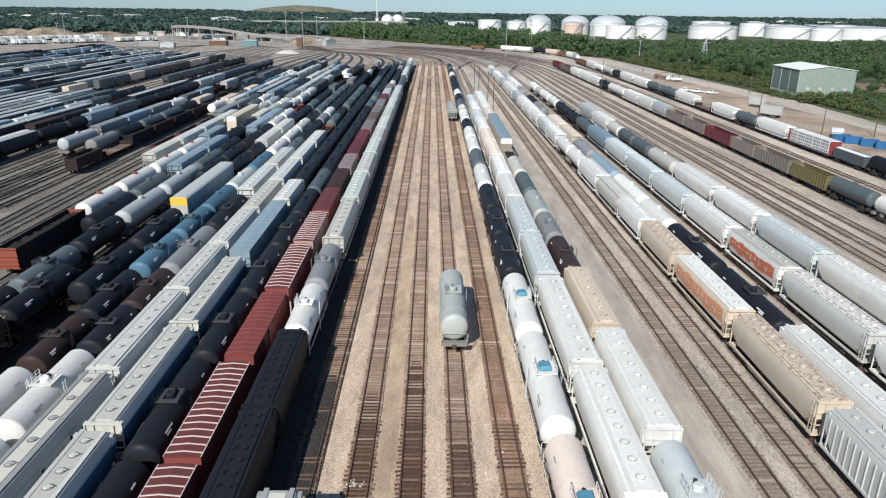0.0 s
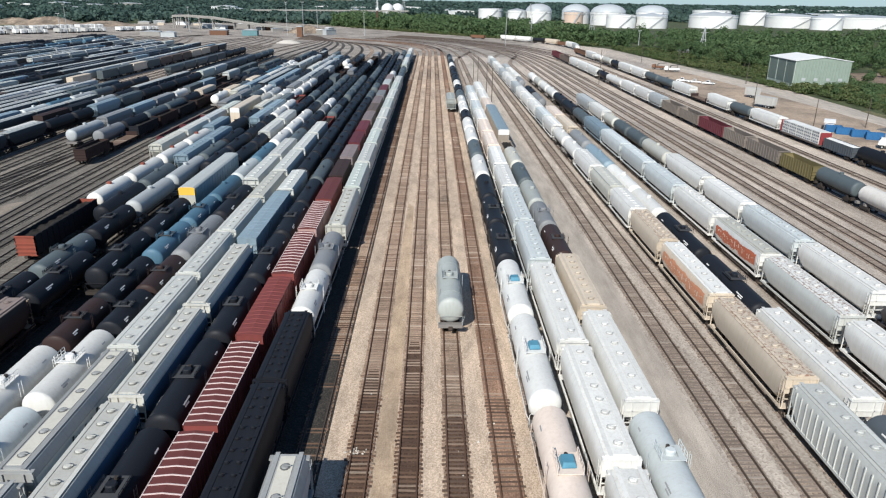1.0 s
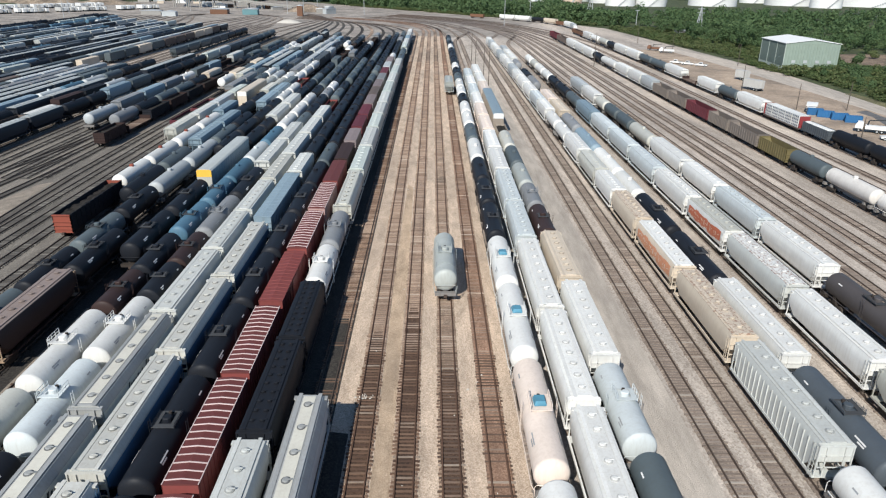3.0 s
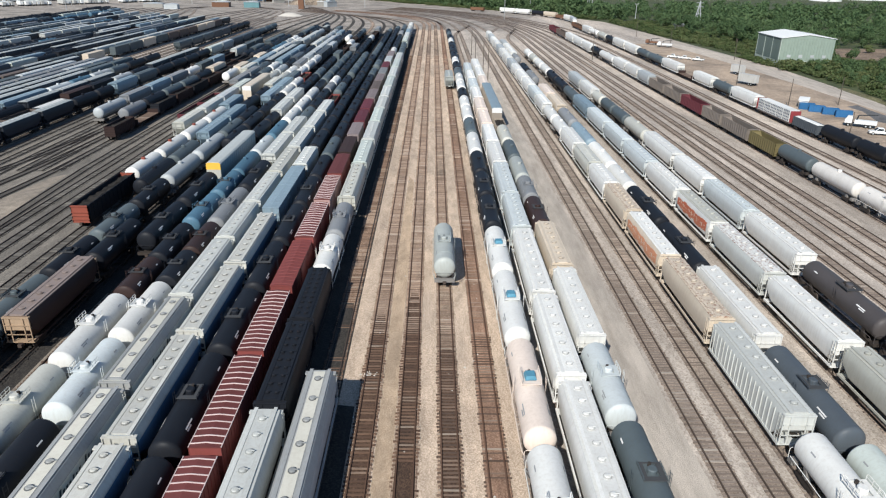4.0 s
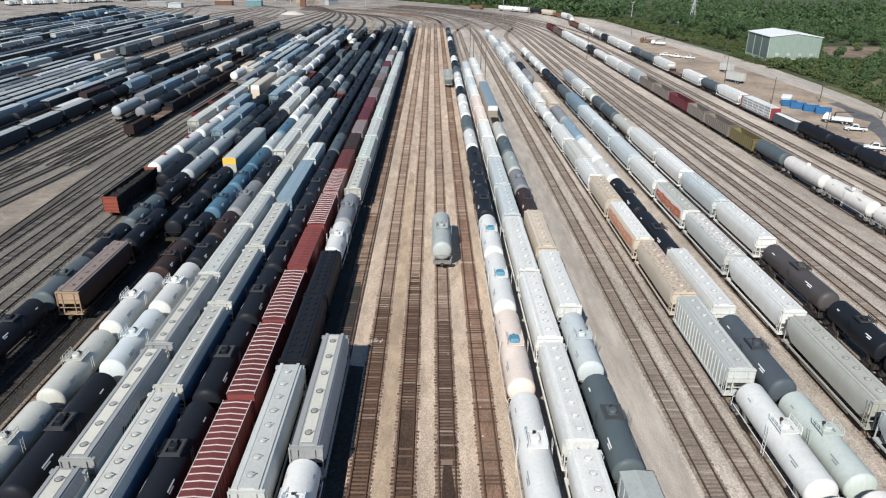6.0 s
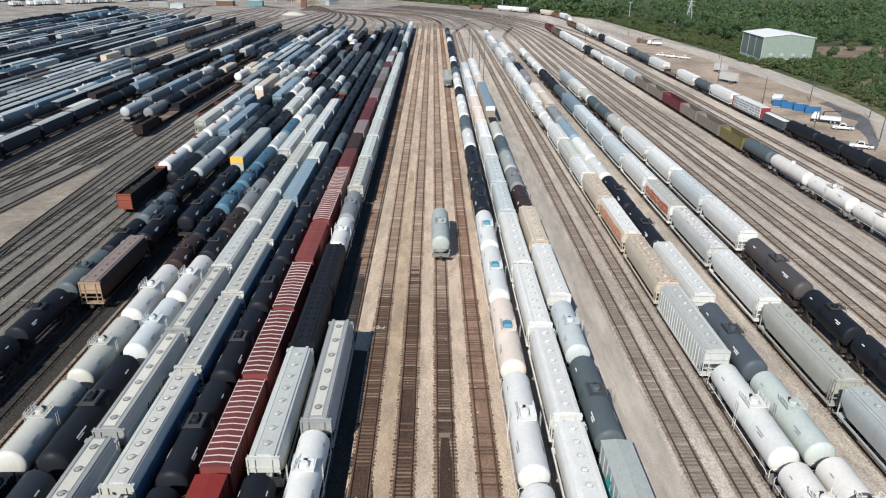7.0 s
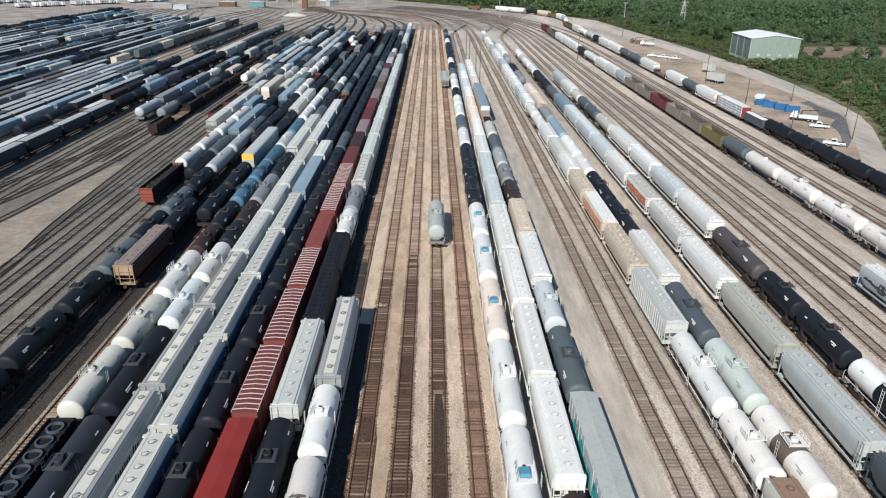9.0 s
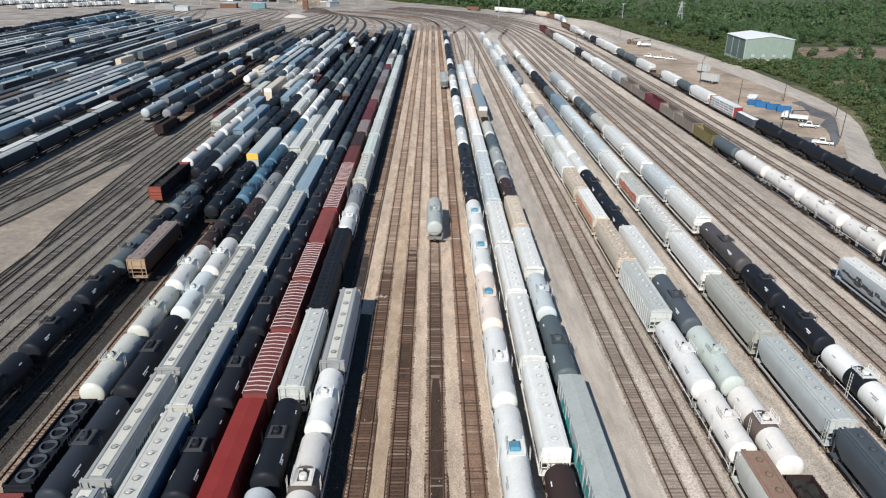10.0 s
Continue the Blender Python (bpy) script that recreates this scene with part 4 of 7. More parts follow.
def far_car(kind, colour, x, y0, y1):
    key = (kind, colour, False)
    if key not in BUILT:
        place(kind, colour, x, y0, y1, True)
        return
    root, length, s0 = BUILT[key]
    if key not in JOINED:
        verts, faces, mats, index = [], [], [], []
        for o in root.children_recursive:
            k = len(verts)
            if o.data.materials[0] not in mats:
                mats.append(o.data.materials[0])
            verts += [tuple(v.co) for v in o.data.vertices]
            for p in o.data.polygons:
                faces.append([k + i for i in p.vertices])
                index.append(mats.index(o.data.materials[0]))
        me = bpy.data.meshes.new(root.name)
        me.from_pydata(verts, [], faces)
        for m in mats:
            me.materials.append(m)
        me.polygons.foreach_set("material_index", index)
        me.update()
        JOINED[key] = me
    me = JOINED[key]
    if kind == "tank" and x < -95 or x < -165:
        k, mats = len(FARTHEST["verts"]), FARTHEST["mats"]
        q = (y1 - y0) / length
        FARTHEST["verts"] += [(x + v.co.x, (y0 + y1) / 2 + v.co.y * q, RAIL_TOP + v.co.z) for v in me.vertices]
        mats += [m for m in me.materials if m not in mats]
        for p in me.polygons:
            FARTHEST["faces"].append([k + i for i in p.vertices])
            FARTHEST["index"].append(mats.index(me.materials[p.material_index]))
        return
    car = new(root.name.split(".")[0], me)
    tagged(car, root["label"], "railcar", "freight cars on the far tracks")
    car.matrix_basis = pose(x, (y0 + y1) / 2, RAIL_TOP) @ Matrix.Diagonal((1, (y1 - y0) / length, 1, 1))


# ---- tracks of the yard ----
LEFT = [-10.2 - 3.78 * i for i in range(8)] + [-41.0, -45.1, -48.3, -51.9, -56.4, -60.9, -64.9, -68.6, -72.3, -77.2, -81.0, -84.6, -88.0, -92.0, -96.0, -100.2, -105.6, -110.6, -115.8, -120.6]
LEFT += [-124.6 - 4.0 * i for i in range(4)] + [-141.5 - 4.9 * i for i in range(18)]
OUTER = [-233.0, -240.5, -248.0, -256.5, -265.0, -274.0]
for i, (x, bed) in enumerate(((-5.85, M_BEDOIL), (-1.85, M_BEDMID), (2.12, M_BED), (6.17, M_BEDRUST))):
    track(x, 500, (-118, 655 + 5 * i), bed, 330)


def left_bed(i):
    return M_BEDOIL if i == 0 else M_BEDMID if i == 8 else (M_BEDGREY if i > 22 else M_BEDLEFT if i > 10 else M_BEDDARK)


for i, x in enumerate(LEFT):
    ties = 330 if i < 1 else (200 if 7 < i < 26 else 120)
    start = 132 if i in (16, 17, 18, 19) else -58
    if i % 2:
        track(x, 470 - 1.2 * i if i < 27 else 545, None, left_bed(i), ties, start)
    else:
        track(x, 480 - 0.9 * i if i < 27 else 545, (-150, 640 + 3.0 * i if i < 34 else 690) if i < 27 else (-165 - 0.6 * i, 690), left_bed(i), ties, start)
for k, x in enumerate(OUTER):
    track(x, 640, None, M_BEDLEFT, 60)


def smooth_path(knots, steps=8):
    """A smooth line through knots in the plan."""
    pts = [Vector(k) for k in knots]
    pts = [2 * pts[0] - pts[1]] + pts + [2 * pts[-1] - pts[-2]]
    out = []
    for a, b, c, d in zip(pts, pts[1:], pts[2:], pts[3:]):
        for j in range(steps):
            s = j / steps
            out.append(tuple(0.5 * (2 * b + (c - a) * s + (2 * a - 5 * b + 4 * c - d) * s * s + (3 * b - a - 3 * c + d) * s ** 3)))
    return out + [tuple(pts[-2])]


# spilled oil between the rails of the open tracks
def oil_stain(x, half, y0, y1, z, mat, seed):
    rng = random.Random(seed)
    n = 26
    edge = [(half * rng.uniform(0.88, 1.0), y0 + (y1 - y0) * i / n) for i in range(n)] + [(half * 0.5, y1 + 0.5)]
    ob = sheet("oil_stain", [(x + a, y) for a, y in edge] + [(x - a * rng.uniform(0.85, 1.0), y) for a, y in reversed(edge)], z, mat, 0.012)
    tagged(ob, "dark brown oil soaked into the track bed", "ground", kind="structure")


oil_stain(2.12, 0.70, -57, 34.5, 0.135, M_OIL, 1)
oil_stain(2.12, 1.0, 34.5, 62.0, 0.088, M_OILBROWN, 5)
for x, half, y1, seed in ((-5.85, 1.5, 30.0, 11), (-1.85, 1.38, 24.0, 12), (2.12, 1.3, 20.0, 13)):
    oil_stain(x, half, -57, y1, 0.04, M_OILBROWN, seed)
# This near-black one carries the next row's shade in its colour, besides oil.
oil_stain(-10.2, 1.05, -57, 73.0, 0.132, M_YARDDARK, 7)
oil_stain(-1.85, 1.0, -57, 76.0, 0.088, M_OILBROWN, 2)
oil_stain(-5.85, 0.98, -57, 70.0, 0.088, M_OILBROWN, 3)

# switch leads that bend round the dirt strip
for knots in (((-67.5, 20), (-68, 66), (-70.2, 88), (-71.4, 111), (-72.3, 134)), ((-90, 40), (-85.5, 74), (-81.8, 92), (-79.6, 112), (-77.9, 131), (-77.2, 152)),
              ((-97, 50), (-91.5, 84), (-85.4, 112), (-82.2, 138), (-81.0, 160)), ((-104, 62), (-98, 96), (-90, 128), (-86, 152), (-84.6, 170))):
    track(knots[0][0], bed=M_BEDLEFT, lift=0.012, path=smooth_path(knots))
for i, x in enumerate((9.8, 13.9, 17.6, 26.0, 29.8, 33.0, 36.7, 44.8, 52.2)):
    track(x, 430 - 3 * i, (-95, 672 + 4 * i) if i not in (1, 5, 7) else (x - 9, 560 - 4 * i), M_BEDGREY, 260)
for i, x in enumerate((56.2, 60.6, 65.0, 68.9, 73.2, 79.8, 85.2, 89.6, 93.9, 100.9)):
    track(x, 400 - 4 * i, (-90, 706 + 4.5 * i), M_BEDGREY, 230)

# ---- the cars, track by track ----
consist(-10.2, [("tank", "whitebrown", 7.9, 19.5), ("tank", "white", 19.7, 30.9), ("hopper", "whitecream", 31.1, 51.1)])
consist(-14.0, [("tank", "ltgrey", 1.7, 11.7), ("tank", "black", 11.9, 25.2), ("hopper", "pale", 25.8, 44.9), ("hopper", "black", 45.2, 60.6), ("hopper", "black", 60.6, 74.7), ("tank", "white", 75.2, 87.5), ("tank", "grey", 87.8, 101.9), ("hopper", "cream", 103.1, 124.0), ("hopper", "palegreen", 124.5, 143.4), ("hopper", "pale", 144.0, 162.8), ("hopper", "palegreen", 162.8, 180.0), ("hopper", "pale", 180.0, 197.0), ("hopper", "pale", 197.0, 215.5), ("hopper", "palegreen", 215.5, 236.9), ("hopper", "pale", 236.9, 258.8), ("hopper", "palegreen", 258.8, 280.7), ("hopper", "pale", 280.7, 303.7), ("tank", "slate", 305.7, 330.0), ("tank", "slate", 330.0, 349.9), ("hopper", "palegreen", 352.5, 374.8), ("hopper", "pale", 374.8, 399.6), ("hopper", "bluegrey", 400.4, 422.0), ("hopper", "pale", 423.0, 446.0), ("hopper", "white", 447.0, 469.0)])
consist(-17.8, [("box", "red", 8.3, 24.5), ("sbox", "dullred", 24.7, 38.6), ("sbox", "dullred", 38.9, 53.7), ("sbox", "dullred", 53.8, 68.2), ("box", "dullred", 68.7, 84.2), ("sbox", "dullred", 84.6, 100.7), ("sbox", "pink", 101.4, 116.1), ("sbox", "dullred", 116.6, 131.4), ("box", "brown", 132.0, 146.5), ("box", "mauve", 147.8, 161.2), ("box", "maroon", 162.7, 177.2), ("box", "maroon", 178.1, 192.9), ("box", "mauve", 193.9, 209.7), ("box", "drab", 209.7, 225.0), ("box", "mauve", 225.0, 240.9), ("box", "grey", 242.3, 257.1), ("box", "maroon", 257.1, 273.4), ("box", "ltgrey", 275.2, 291.6), ("box", "mauve", 291.6, 309.7)])
consist(-21.5, [("tank", "black", 1.7, 9.5), ("tank", "black", 9.5, 23.7), ("tank", "black", 23.7, 39.3), ("tank", "black", 39.3, 55.0), ("tank", "black", 55.0, 69.6), ("tank", "black", 69.6, 84.8), ("tank", "black", 84.8, 101.0), ("tank", "black", 101.0, 116.5), ("tank", "black", 116.5, 131.9), ("tank", "slate", 131.9, 147.7), ("tank", "black", 147.7, 162.6), ("tank", "black", 162.6, 178.0), ("tank", "black", 178.0, 193.7), ("tank", "black", 193.7, 209.5)])
consist(-25.3, [("hopper", "bluecream", 4.6, 22.1), ("hopper", "bluecream", 22.4, 40.0), ("hopper", "bluecream", 40.3, 57.6), ("hopper", "bluecream", 58.0, 75.4), ("hopper", "bluecream", 75.9, 95.3), ("box", "bluegrey", 96.8, 122.3), ("hopper", "pale", 122.8, 137.0), ("tank", "black", 138.8, 154.4), ("tank", "black", 154.4, 169.5), ("tank", "black", 169.5, 185.0), ("tank", "black", 185.0, 200.7), ("tank", "black", 200.7, 216.3), ("tank", "black", 216.3, 232.4), ("tank", "black", 232.4, 246.3)])
consist(-29.1, [("hopper", "greycream", -1.7, 11.0), ("hopper", "greycream", 11.2, 29.3), ("hopper", "greycream", 29.6, 48.0), ("hopper", "greycream", 48.3, 66.2), ("hopper", "pale", 66.4, 84.4), ("hopper", "pale", 84.7, 100.1), ("hopper", "pale", 100.5, 117.3), ("hopper", "cream", 117.8, 135.8), ("hopper", "pale", 136.4, 155.1), ("hopper", "pale", 155.8, 173.5), ("hopper", "pale", 174.3, 190.6), ("gon", "dullred", 191.5, 205.9)])
consist(-32.9, [("tank", "ink", 9.7, 25.8), ("tank", "black", 26.0, 44.2), ("tank", "paleblue", 44.7, 57.6), ("tank", "white", 58.1, 71.2), ("tank", "black", 71.6, 81.0), ("tank", "brown", 81.0, 92.0), ("tank", "grey", 92.3, 109.5), ("tank", "black", 109.9, 127.3), ("hopper", "pale", 129.5, 148.8), ("hopper", "pale", 149.5, 167.7), ("tank", "slate", 168.5, 182.1), ("tank", "black", 183.0, 196.4), ("tank", "black", 196.4, 211.4), ("tank", "grey", 211.4, 224.4), ("tank", "white", 224.4, 237.5), ("tank", "black", 237.5, 253.4)])
consist(-36.7, [("gon", "dullred", 8.0, 11.5), ("ore", "black", 11.8, 25.9), ("tank", "cream", 26.4, 39.1), ("tank", "cream", 39.5, 52.6), ("tank", "white", 53.0, 68.0), ("tank", "brown", 68.4, 78.6), ("tank", "black", 78.8, 91.6), ("tank", "blue", 92.6, 106.0), ("tank", "blue", 106.4, 119.6), ("tank", "blue", 119.6, 133.9), ("tank", "paleblue", 133.9, 148.0), ("tank", "blue", 148.7, 164.5), ("tank", "white", 166.0, 181.1), ("tank", "white", 181.1, 197.3), ("tank", "white", 197.3, 213.5), ("tank", "black", 213.5, 229.4)])
consist(-41.0, [("tank", "black", 86.0, 101.6), ("tank", "black", 102.0, 118.6), ("auto", "yellowend", 119.5, 147.6), ("tank", "black", 149.0, 164.0), ("tank", "black", 164.4, 174.6), ("hopper", "pale", 175.3, 192.3), ("hopper", "pale", 193.0, 210.0), ("tank", "black", 211.0, 226.0), ("tank", "black", 226.4, 241.6), ("tank", "slate", 242.2, 257.6), ("tank", "black", 258.2, 273.6), ("tank", "black", 274.4, 289.6), ("box", "slate", 296.0, 310.5)])
consist(-45.1, [("hopper", "brownpale", 60.6, 77.8), ("tank", "black", 78.4, 93.4), ("tank", "black", 143.0, 158.0), ("tank", "black", 158.6, 174.0), ("tank", "black", 174.6, 190.0), ("tank", "black", 190.8, 203.0), ("tank", "white", 204.2, 219.0), ("tank", "white", 219.4, 233.6), ("gon", "dullred", 235.0, 250.0), ("tank", "white", 372.0, 387.0)])
consist(-48.3, [("tank", "black", 8.1, 21.0), ("tank", "black", 21.4, 34.6), ("tank", "black", 35.0, 48.0), ("tank", "black", 48.4, 60.0), ("tank", "slate", 60.4, 73.0), ("tank", "black", 73.4, 86.2), ("tank", "slate", 86.9, 100.3), ("tank", "black", 100.7, 114.2), ("tank", "ltgrey", 114.8, 131.6), ("tank", "ltgrey", 132.0, 150.0), ("tank", "slate", 150.6, 166.0), ("tank", "black", 166.6, 182.0), ("hopper", "bluegrey", 195.2, 213.0), ("hopper", "bluegrey", 213.4, 231.0), ("hopper", "slate", 231.4, 246.0), ("tank", "white", 247.0, 261.0)])
consist(-51.9, [("tank", "black", 111.6, 128.0), ("tank", "slate", 128.5, 143.0), ("hopper", "bluegrey", 148.2, 165.8), ("hopper", "bluegrey", 166.4, 182.5), ("tank", "black", 183.2, 198.4), ("tank", "black", 199.0, 214.0), ("hopper", "cream", 215.0, 231.0), ("tank", "cream", 231.6, 246.0), ("tank", "white", 246.6, 260.4)])
consist(-56.4, [("coal", "orange", 98.6, 118.4), ("tank", "whitered", 119.2, 132.6), ("tank", "whitered", 133.0, 148.2), ("tank", "whitered", 148.8, 164.4), ("tank", "whitered", 165.0, 180.6), ("hopper", "bluegrey", 181.4, 197.0), ("auto", "beige", 205.6, 233.4), ("tank", "cream", 234.2, 249.0), ("tank", "ltgrey", 249.6, 264.4)])
consist(-60.9, [("hopper", "cream", 158.2, 175.0), ("hopper", "pale", 175.6, 192.4), ("hopper", "ltgrey", 193.0, 209.6), ("hopper", "palegreen", 210.2, 226.4), ("tank", "black", 227.2, 242.0), ("tank", "slate", 242.6, 257.0), ("tank", "white", 257.8, 271.6)])
consist(-64.9, [("gon", "maroon", 172.6, 188.6), ("gon", "maroon", 189.2, 205.4), ("gon", "drab", 206.0, 222.0), ("hopper", "grey", 222.6, 239.2), ("hopper", "grey", 239.8, 256.0), ("tank", "slate", 256.8, 271.6)])
consist(-68.6, [("hopper", "cream", 249.6, 266.4), ("hopper", "bluegrey", 267.0, 284.0), ("hopper", "bluegrey", 284.6, 301.4), ("hopper", "pale", 302.0, 318.4), ("hopper", "ltgrey", 319.0, 335.6), ("tank", "cream", 336.4, 351.0), ("tank", "white", 351.6, 366.0)])
consist(-72.3, [("tank", "white", 239.2, 253.6), ("box", "beige", 254.4, 268.6), ("tank", "slate", 269.4, 284.4), ("box", "beige", 285.2, 299.6), ("tank", "black", 300.4, 315.2), ("tank", "blue", 315.8, 330.4), ("tank", "blue", 331.0, 345.6), ("tank", "ltgrey", 346.4, 361.0), ("tank", "white", 361.6, 376.0), ("tank", "black", 376.8, 391.4)])
consist(-77.2, [("gon", "brown", 157.4, 170.0), ("flat", "brown", 170.6, 185.4), ("gon", "black", 186.2, 200.6), ("gon", "brown", 201.4, 216.0), ("gon", "black", 217.0, 232.0), ("gon", "brown", 232.8, 248.0), ("gon", "black", 248.8, 264.0), ("gon", "brown", 264.8, 280.0), ("gon", "black", 281.0, 296.4)])
consist(-81.0, [("tank", "grey", 174.4, 188.0), ("tank", "black", 188.6, 203.4), ("tank", "slate", 204.0, 218.8), ("tank", "slate", 219.4, 234.2), ("tank", "black", 234.8, 249.6), ("hopper", "beige", 250.4, 266.6), ("gon", "brown", 267.4, 282.4), ("gon", "black", 283.2, 298.0), ("tank", "black", 298.8, 313.6)])
consist(-88.0, [("tank", "ltgrey", 175.2, 191.6), ("hopper", "grey", 192.4, 209.4), ("hopper", "bluegrey", 210.0, 227.0), ("hopper", "grey", 227.6, 244.4), ("tank", "white", 245.2, 258.0), ("box", "slate", 259.0, 274.4), ("box", "bluegrey", 275.0, 290.6), ("gon", "brown", 291.6, 306.6)])
consist(-100.2, [("hopper", "darkpale", 47.0 + 17.4 * k, 64.0 + 17.4 * k) for k in range(8)] + [("tank", "black", 187.0, 201.0), ("tank", "black", 201.6, 212.0), ("hopper", "bluegrey", 213.0, 230.0), ("hopper", "slate", 230.6, 247.6)])
consist(-105.6, [("gon", "darkgrey", 112.0, 127.0), ("gon", "whiteload", 127.8, 146.0), ("gon", "darkgrey", 147.0, 162.0), ("gon", "drab", 162.8, 178.0), ("gon", "whiteload", 178.8, 193.0), ("box", "brown", 193.8, 209.0), ("box", "black", 209.6, 224.6), ("tank", "ltgrey", 225.6, 240.0), ("tank", "black", 240.6, 255.0)])
consist(-115.8, [("hopper", "bluegrey", 126.0, 143.0), ("hopper", "bluegrey", 143.6, 160.6), ("hopper", "ltgrey", 161.2, 178.2), ("hopper", "bluegrey", 178.8, 203.0), ("tank", "paleblue", 204.0, 217.6), ("tank", "blue", 218.2, 232.0), ("tank", "ltgrey", 232.6, 246.6), ("tank", "slate", 247.2, 261.0)])
consist(9.8, [("tank", "whiteblue", 7.8, 24.2), ("tank", "white", 24.4, 41.0), ("tank", "peach", 41.3, 58.2), ("tank", "whiteblue", 58.6, 75.7), ("tank", "whiteblue", 76.0, 91.5), ("tank", "black", 92.2, 106.7), ("tank", "black", 107.2, 120.9), ("tank", "black", 121.4, 136.6), ("tank", "white", 137.2, 153.9), ("tank", "slate", 154.6, 170.5), ("tank", "white", 171.3, 187.1), ("tank", "white", 188.0, 201.9), ("tank", "black", 203.0, 216.4), ("tank", "white", 217.6, 231.2), ("tank", "white", 232.5, 247.8), ("tank", "slate", 247.8, 263.1), ("tank", "black", 264.7, 280.1), ("tank", "white", 281.9, 295.0), ("tank", "black", 296.9, 315.6), ("tank", "black", 317.8, 336.3), ("tank", "black", 338.7, 357.0), ("tank", "white", 358.0, 375.0), ("tank", "black", 376.0, 394.0), ("tank", "slate", 395.0, 412.0), ("tank", "black", 413.0, 430.0)])
consist(13.9, [("tank", "brown", 4.4, 14.6), ("hopper", "white", 15.3, 31.7), ("hopper", "white", 32.0, 49.5), ("hopper", "white", 49.9, 67.7), ("hopper", "white", 67.9, 89.5), ("hopper", "paleblue", 90.2, 106.4), ("hopper", "paleblue", 106.8, 126.1), ("hopper", "white", 126.6, 143.4), ("hopper", "white", 144.0, 161.2), ("hopper", "peach", 162.0, 179.0), ("hopper", "peach", 179.9, 196.9), ("hopper", "white", 197.9, 215.4), ("hopper", "paleblue", 216.5, 234.0), ("hopper", "white", 235.4, 252.4), ("hopper", "paleblue", 253.9, 273.3)])
consist(17.6, [("rbox", "graffiti", 7.8, 29.1), ("tank", "slate", 29.3, 44.1), ("tank", "paleblue", 44.8, 57.2), ("hopper", "white", 57.6, 75.5), ("hopper", "beige", 76.1, 92.6), ("tank", "brown", 93.0, 106.0), ("tank", "grey", 106.4, 118.1), ("tank", "zinc", 118.6, 132.2), ("tank", "slate", 132.7, 146.7), ("tank", "cream", 147.3, 162.1), ("gon", "taupe", 162.9, 173.2), ("auto", "blueroof", 175.7, 219.1), ("hopper", "peach", 221.5, 239.6), ("hopper", "white", 241.0, 261.9), ("hopper", "white", 263.5, 285.9)])
consist(33.0, [("hopper", "whiterust", 7.7, 15.8), ("tank", "ivory", 16.2, 26.4), ("tank", "white", 26.8, 42.6), ("rhop", "pale", 43.6, 60.9), ("hopper", "beigerust", 61.3, 78.9), ("hopper", "orangeside", 79.4, 97.4), ("hopper", "beigerust", 97.9, 112.6), ("hopper", "white", 113.0, 126.0), ("hopper", "cream", 126.5, 142.0), ("hopper", "white", 142.6, 158.8), ("tank", "white", 159.5, 172.8), ("tank", "white", 173.6, 187.8), ("hopper", "white", 188.7, 203.8), ("hopper", "paleblue", 204.9, 220.9), ("hopper", "white", 222.1, 237.5), ("hopper", "white", 238.9, 254.8), ("hopper", "white", 256.3, 272.5), ("hopper", "ltgrey", 274.2, 290.5), ("hopper", "white", 292.4, 308.4), ("hopper", "white", 310.5, 325.9), ("hopper", "ltgrey", 328.2, 345.2), ("hopper", "white", 347.7, 363.7), ("hopper", "white", 365.0, 381.0), ("hopper", "ltgrey", 382.0, 398.0), ("hopper", "white", 399.0, 415.0)])
consist(36.7, [("gon", "brown", 7.7, 13.5), ("tank", "whitebrown", 13.9, 27.3), ("tank", "palegreen", 27.6, 41.0), ("tank", "darkgrey", 41.4, 57.0), ("hopper", "white", 57.7, 76.4), ("tank", "black", 76.8, 94.0), ("tank", "black", 94.4, 112.8), ("tank", "white", 113.4, 127.0), ("tank", "white", 127.1, 145.8), ("tank", "bluegrey", 146.5, 166.5), ("tank", "grey", 168.0, 185.1), ("hopper", "beige", 186.0, 205.0), ("hopper", "peach", 206.1, 223.4), ("tank", "grey", 239.1, 258.0), ("tank", "black", 259.6, 277.9), ("tank", "grey", 294.5, 308.6), ("hopper", "white", 310.7, 328.4), ("hopper", "white", 330.8, 348.0), ("hopper", "ltgrey", 350.5, 366.8)])
consist(44.8, [("hopper", "darkgrey", 7.7, 19.2), ("hopper", "steelgrey", 19.7, 37.4), ("hopper", "khaki", 37.9, 55.9), ("hopper", "white", 56.4, 73.3), ("hopper", "whiterustfleck", 73.8, 92.0), ("hopper", "redside", 92.5, 108.8), ("hopper", "white", 109.3, 127.2), ("hopper", "paleblue", 127.7, 145.6), ("hopper", "paleblue", 146.2, 164.0), ("hopper", "paleblue", 164.6, 184.2), ("hopper", "bluegrey", 184.8, 204.4), ("tank", "slate", 205.2, 222.4), ("tank", "black", 223.4, 241.0), ("tank", "black", 242.0, 259.0), ("tank", "white", 260.0, 276.0), ("tank", "white", 277.0, 293.0), ("tank", "cream", 294.4, 310.0), ("tank", "white", 311.6, 328.0)])
consist(52.2, [("tank", "white", 7.7, 21.3), ("tank", "whiteblack", 21.5, 36.4), ("tank", "black", 36.8, 48.8), ("tank", "black", 49.2, 60.6), ("tank", "umber", 61.2, 79.4), ("hopper", "white", 80.2, 97.6), ("hopper", "paleblue", 98.1, 115.8), ("hopper", "white", 116.3, 133.0), ("hopper", "white", 133.6, 155.2), ("tank", "cream", 156.2, 173.6), ("tank", "slate", 174.4, 187.2), ("tank", "slate", 188.0, 201.0), ("tank", "cream", 201.8, 213.0), ("hopper", "white", 214.0, 232.6), ("hopper", "ltgrey", 233.4, 253.7)])
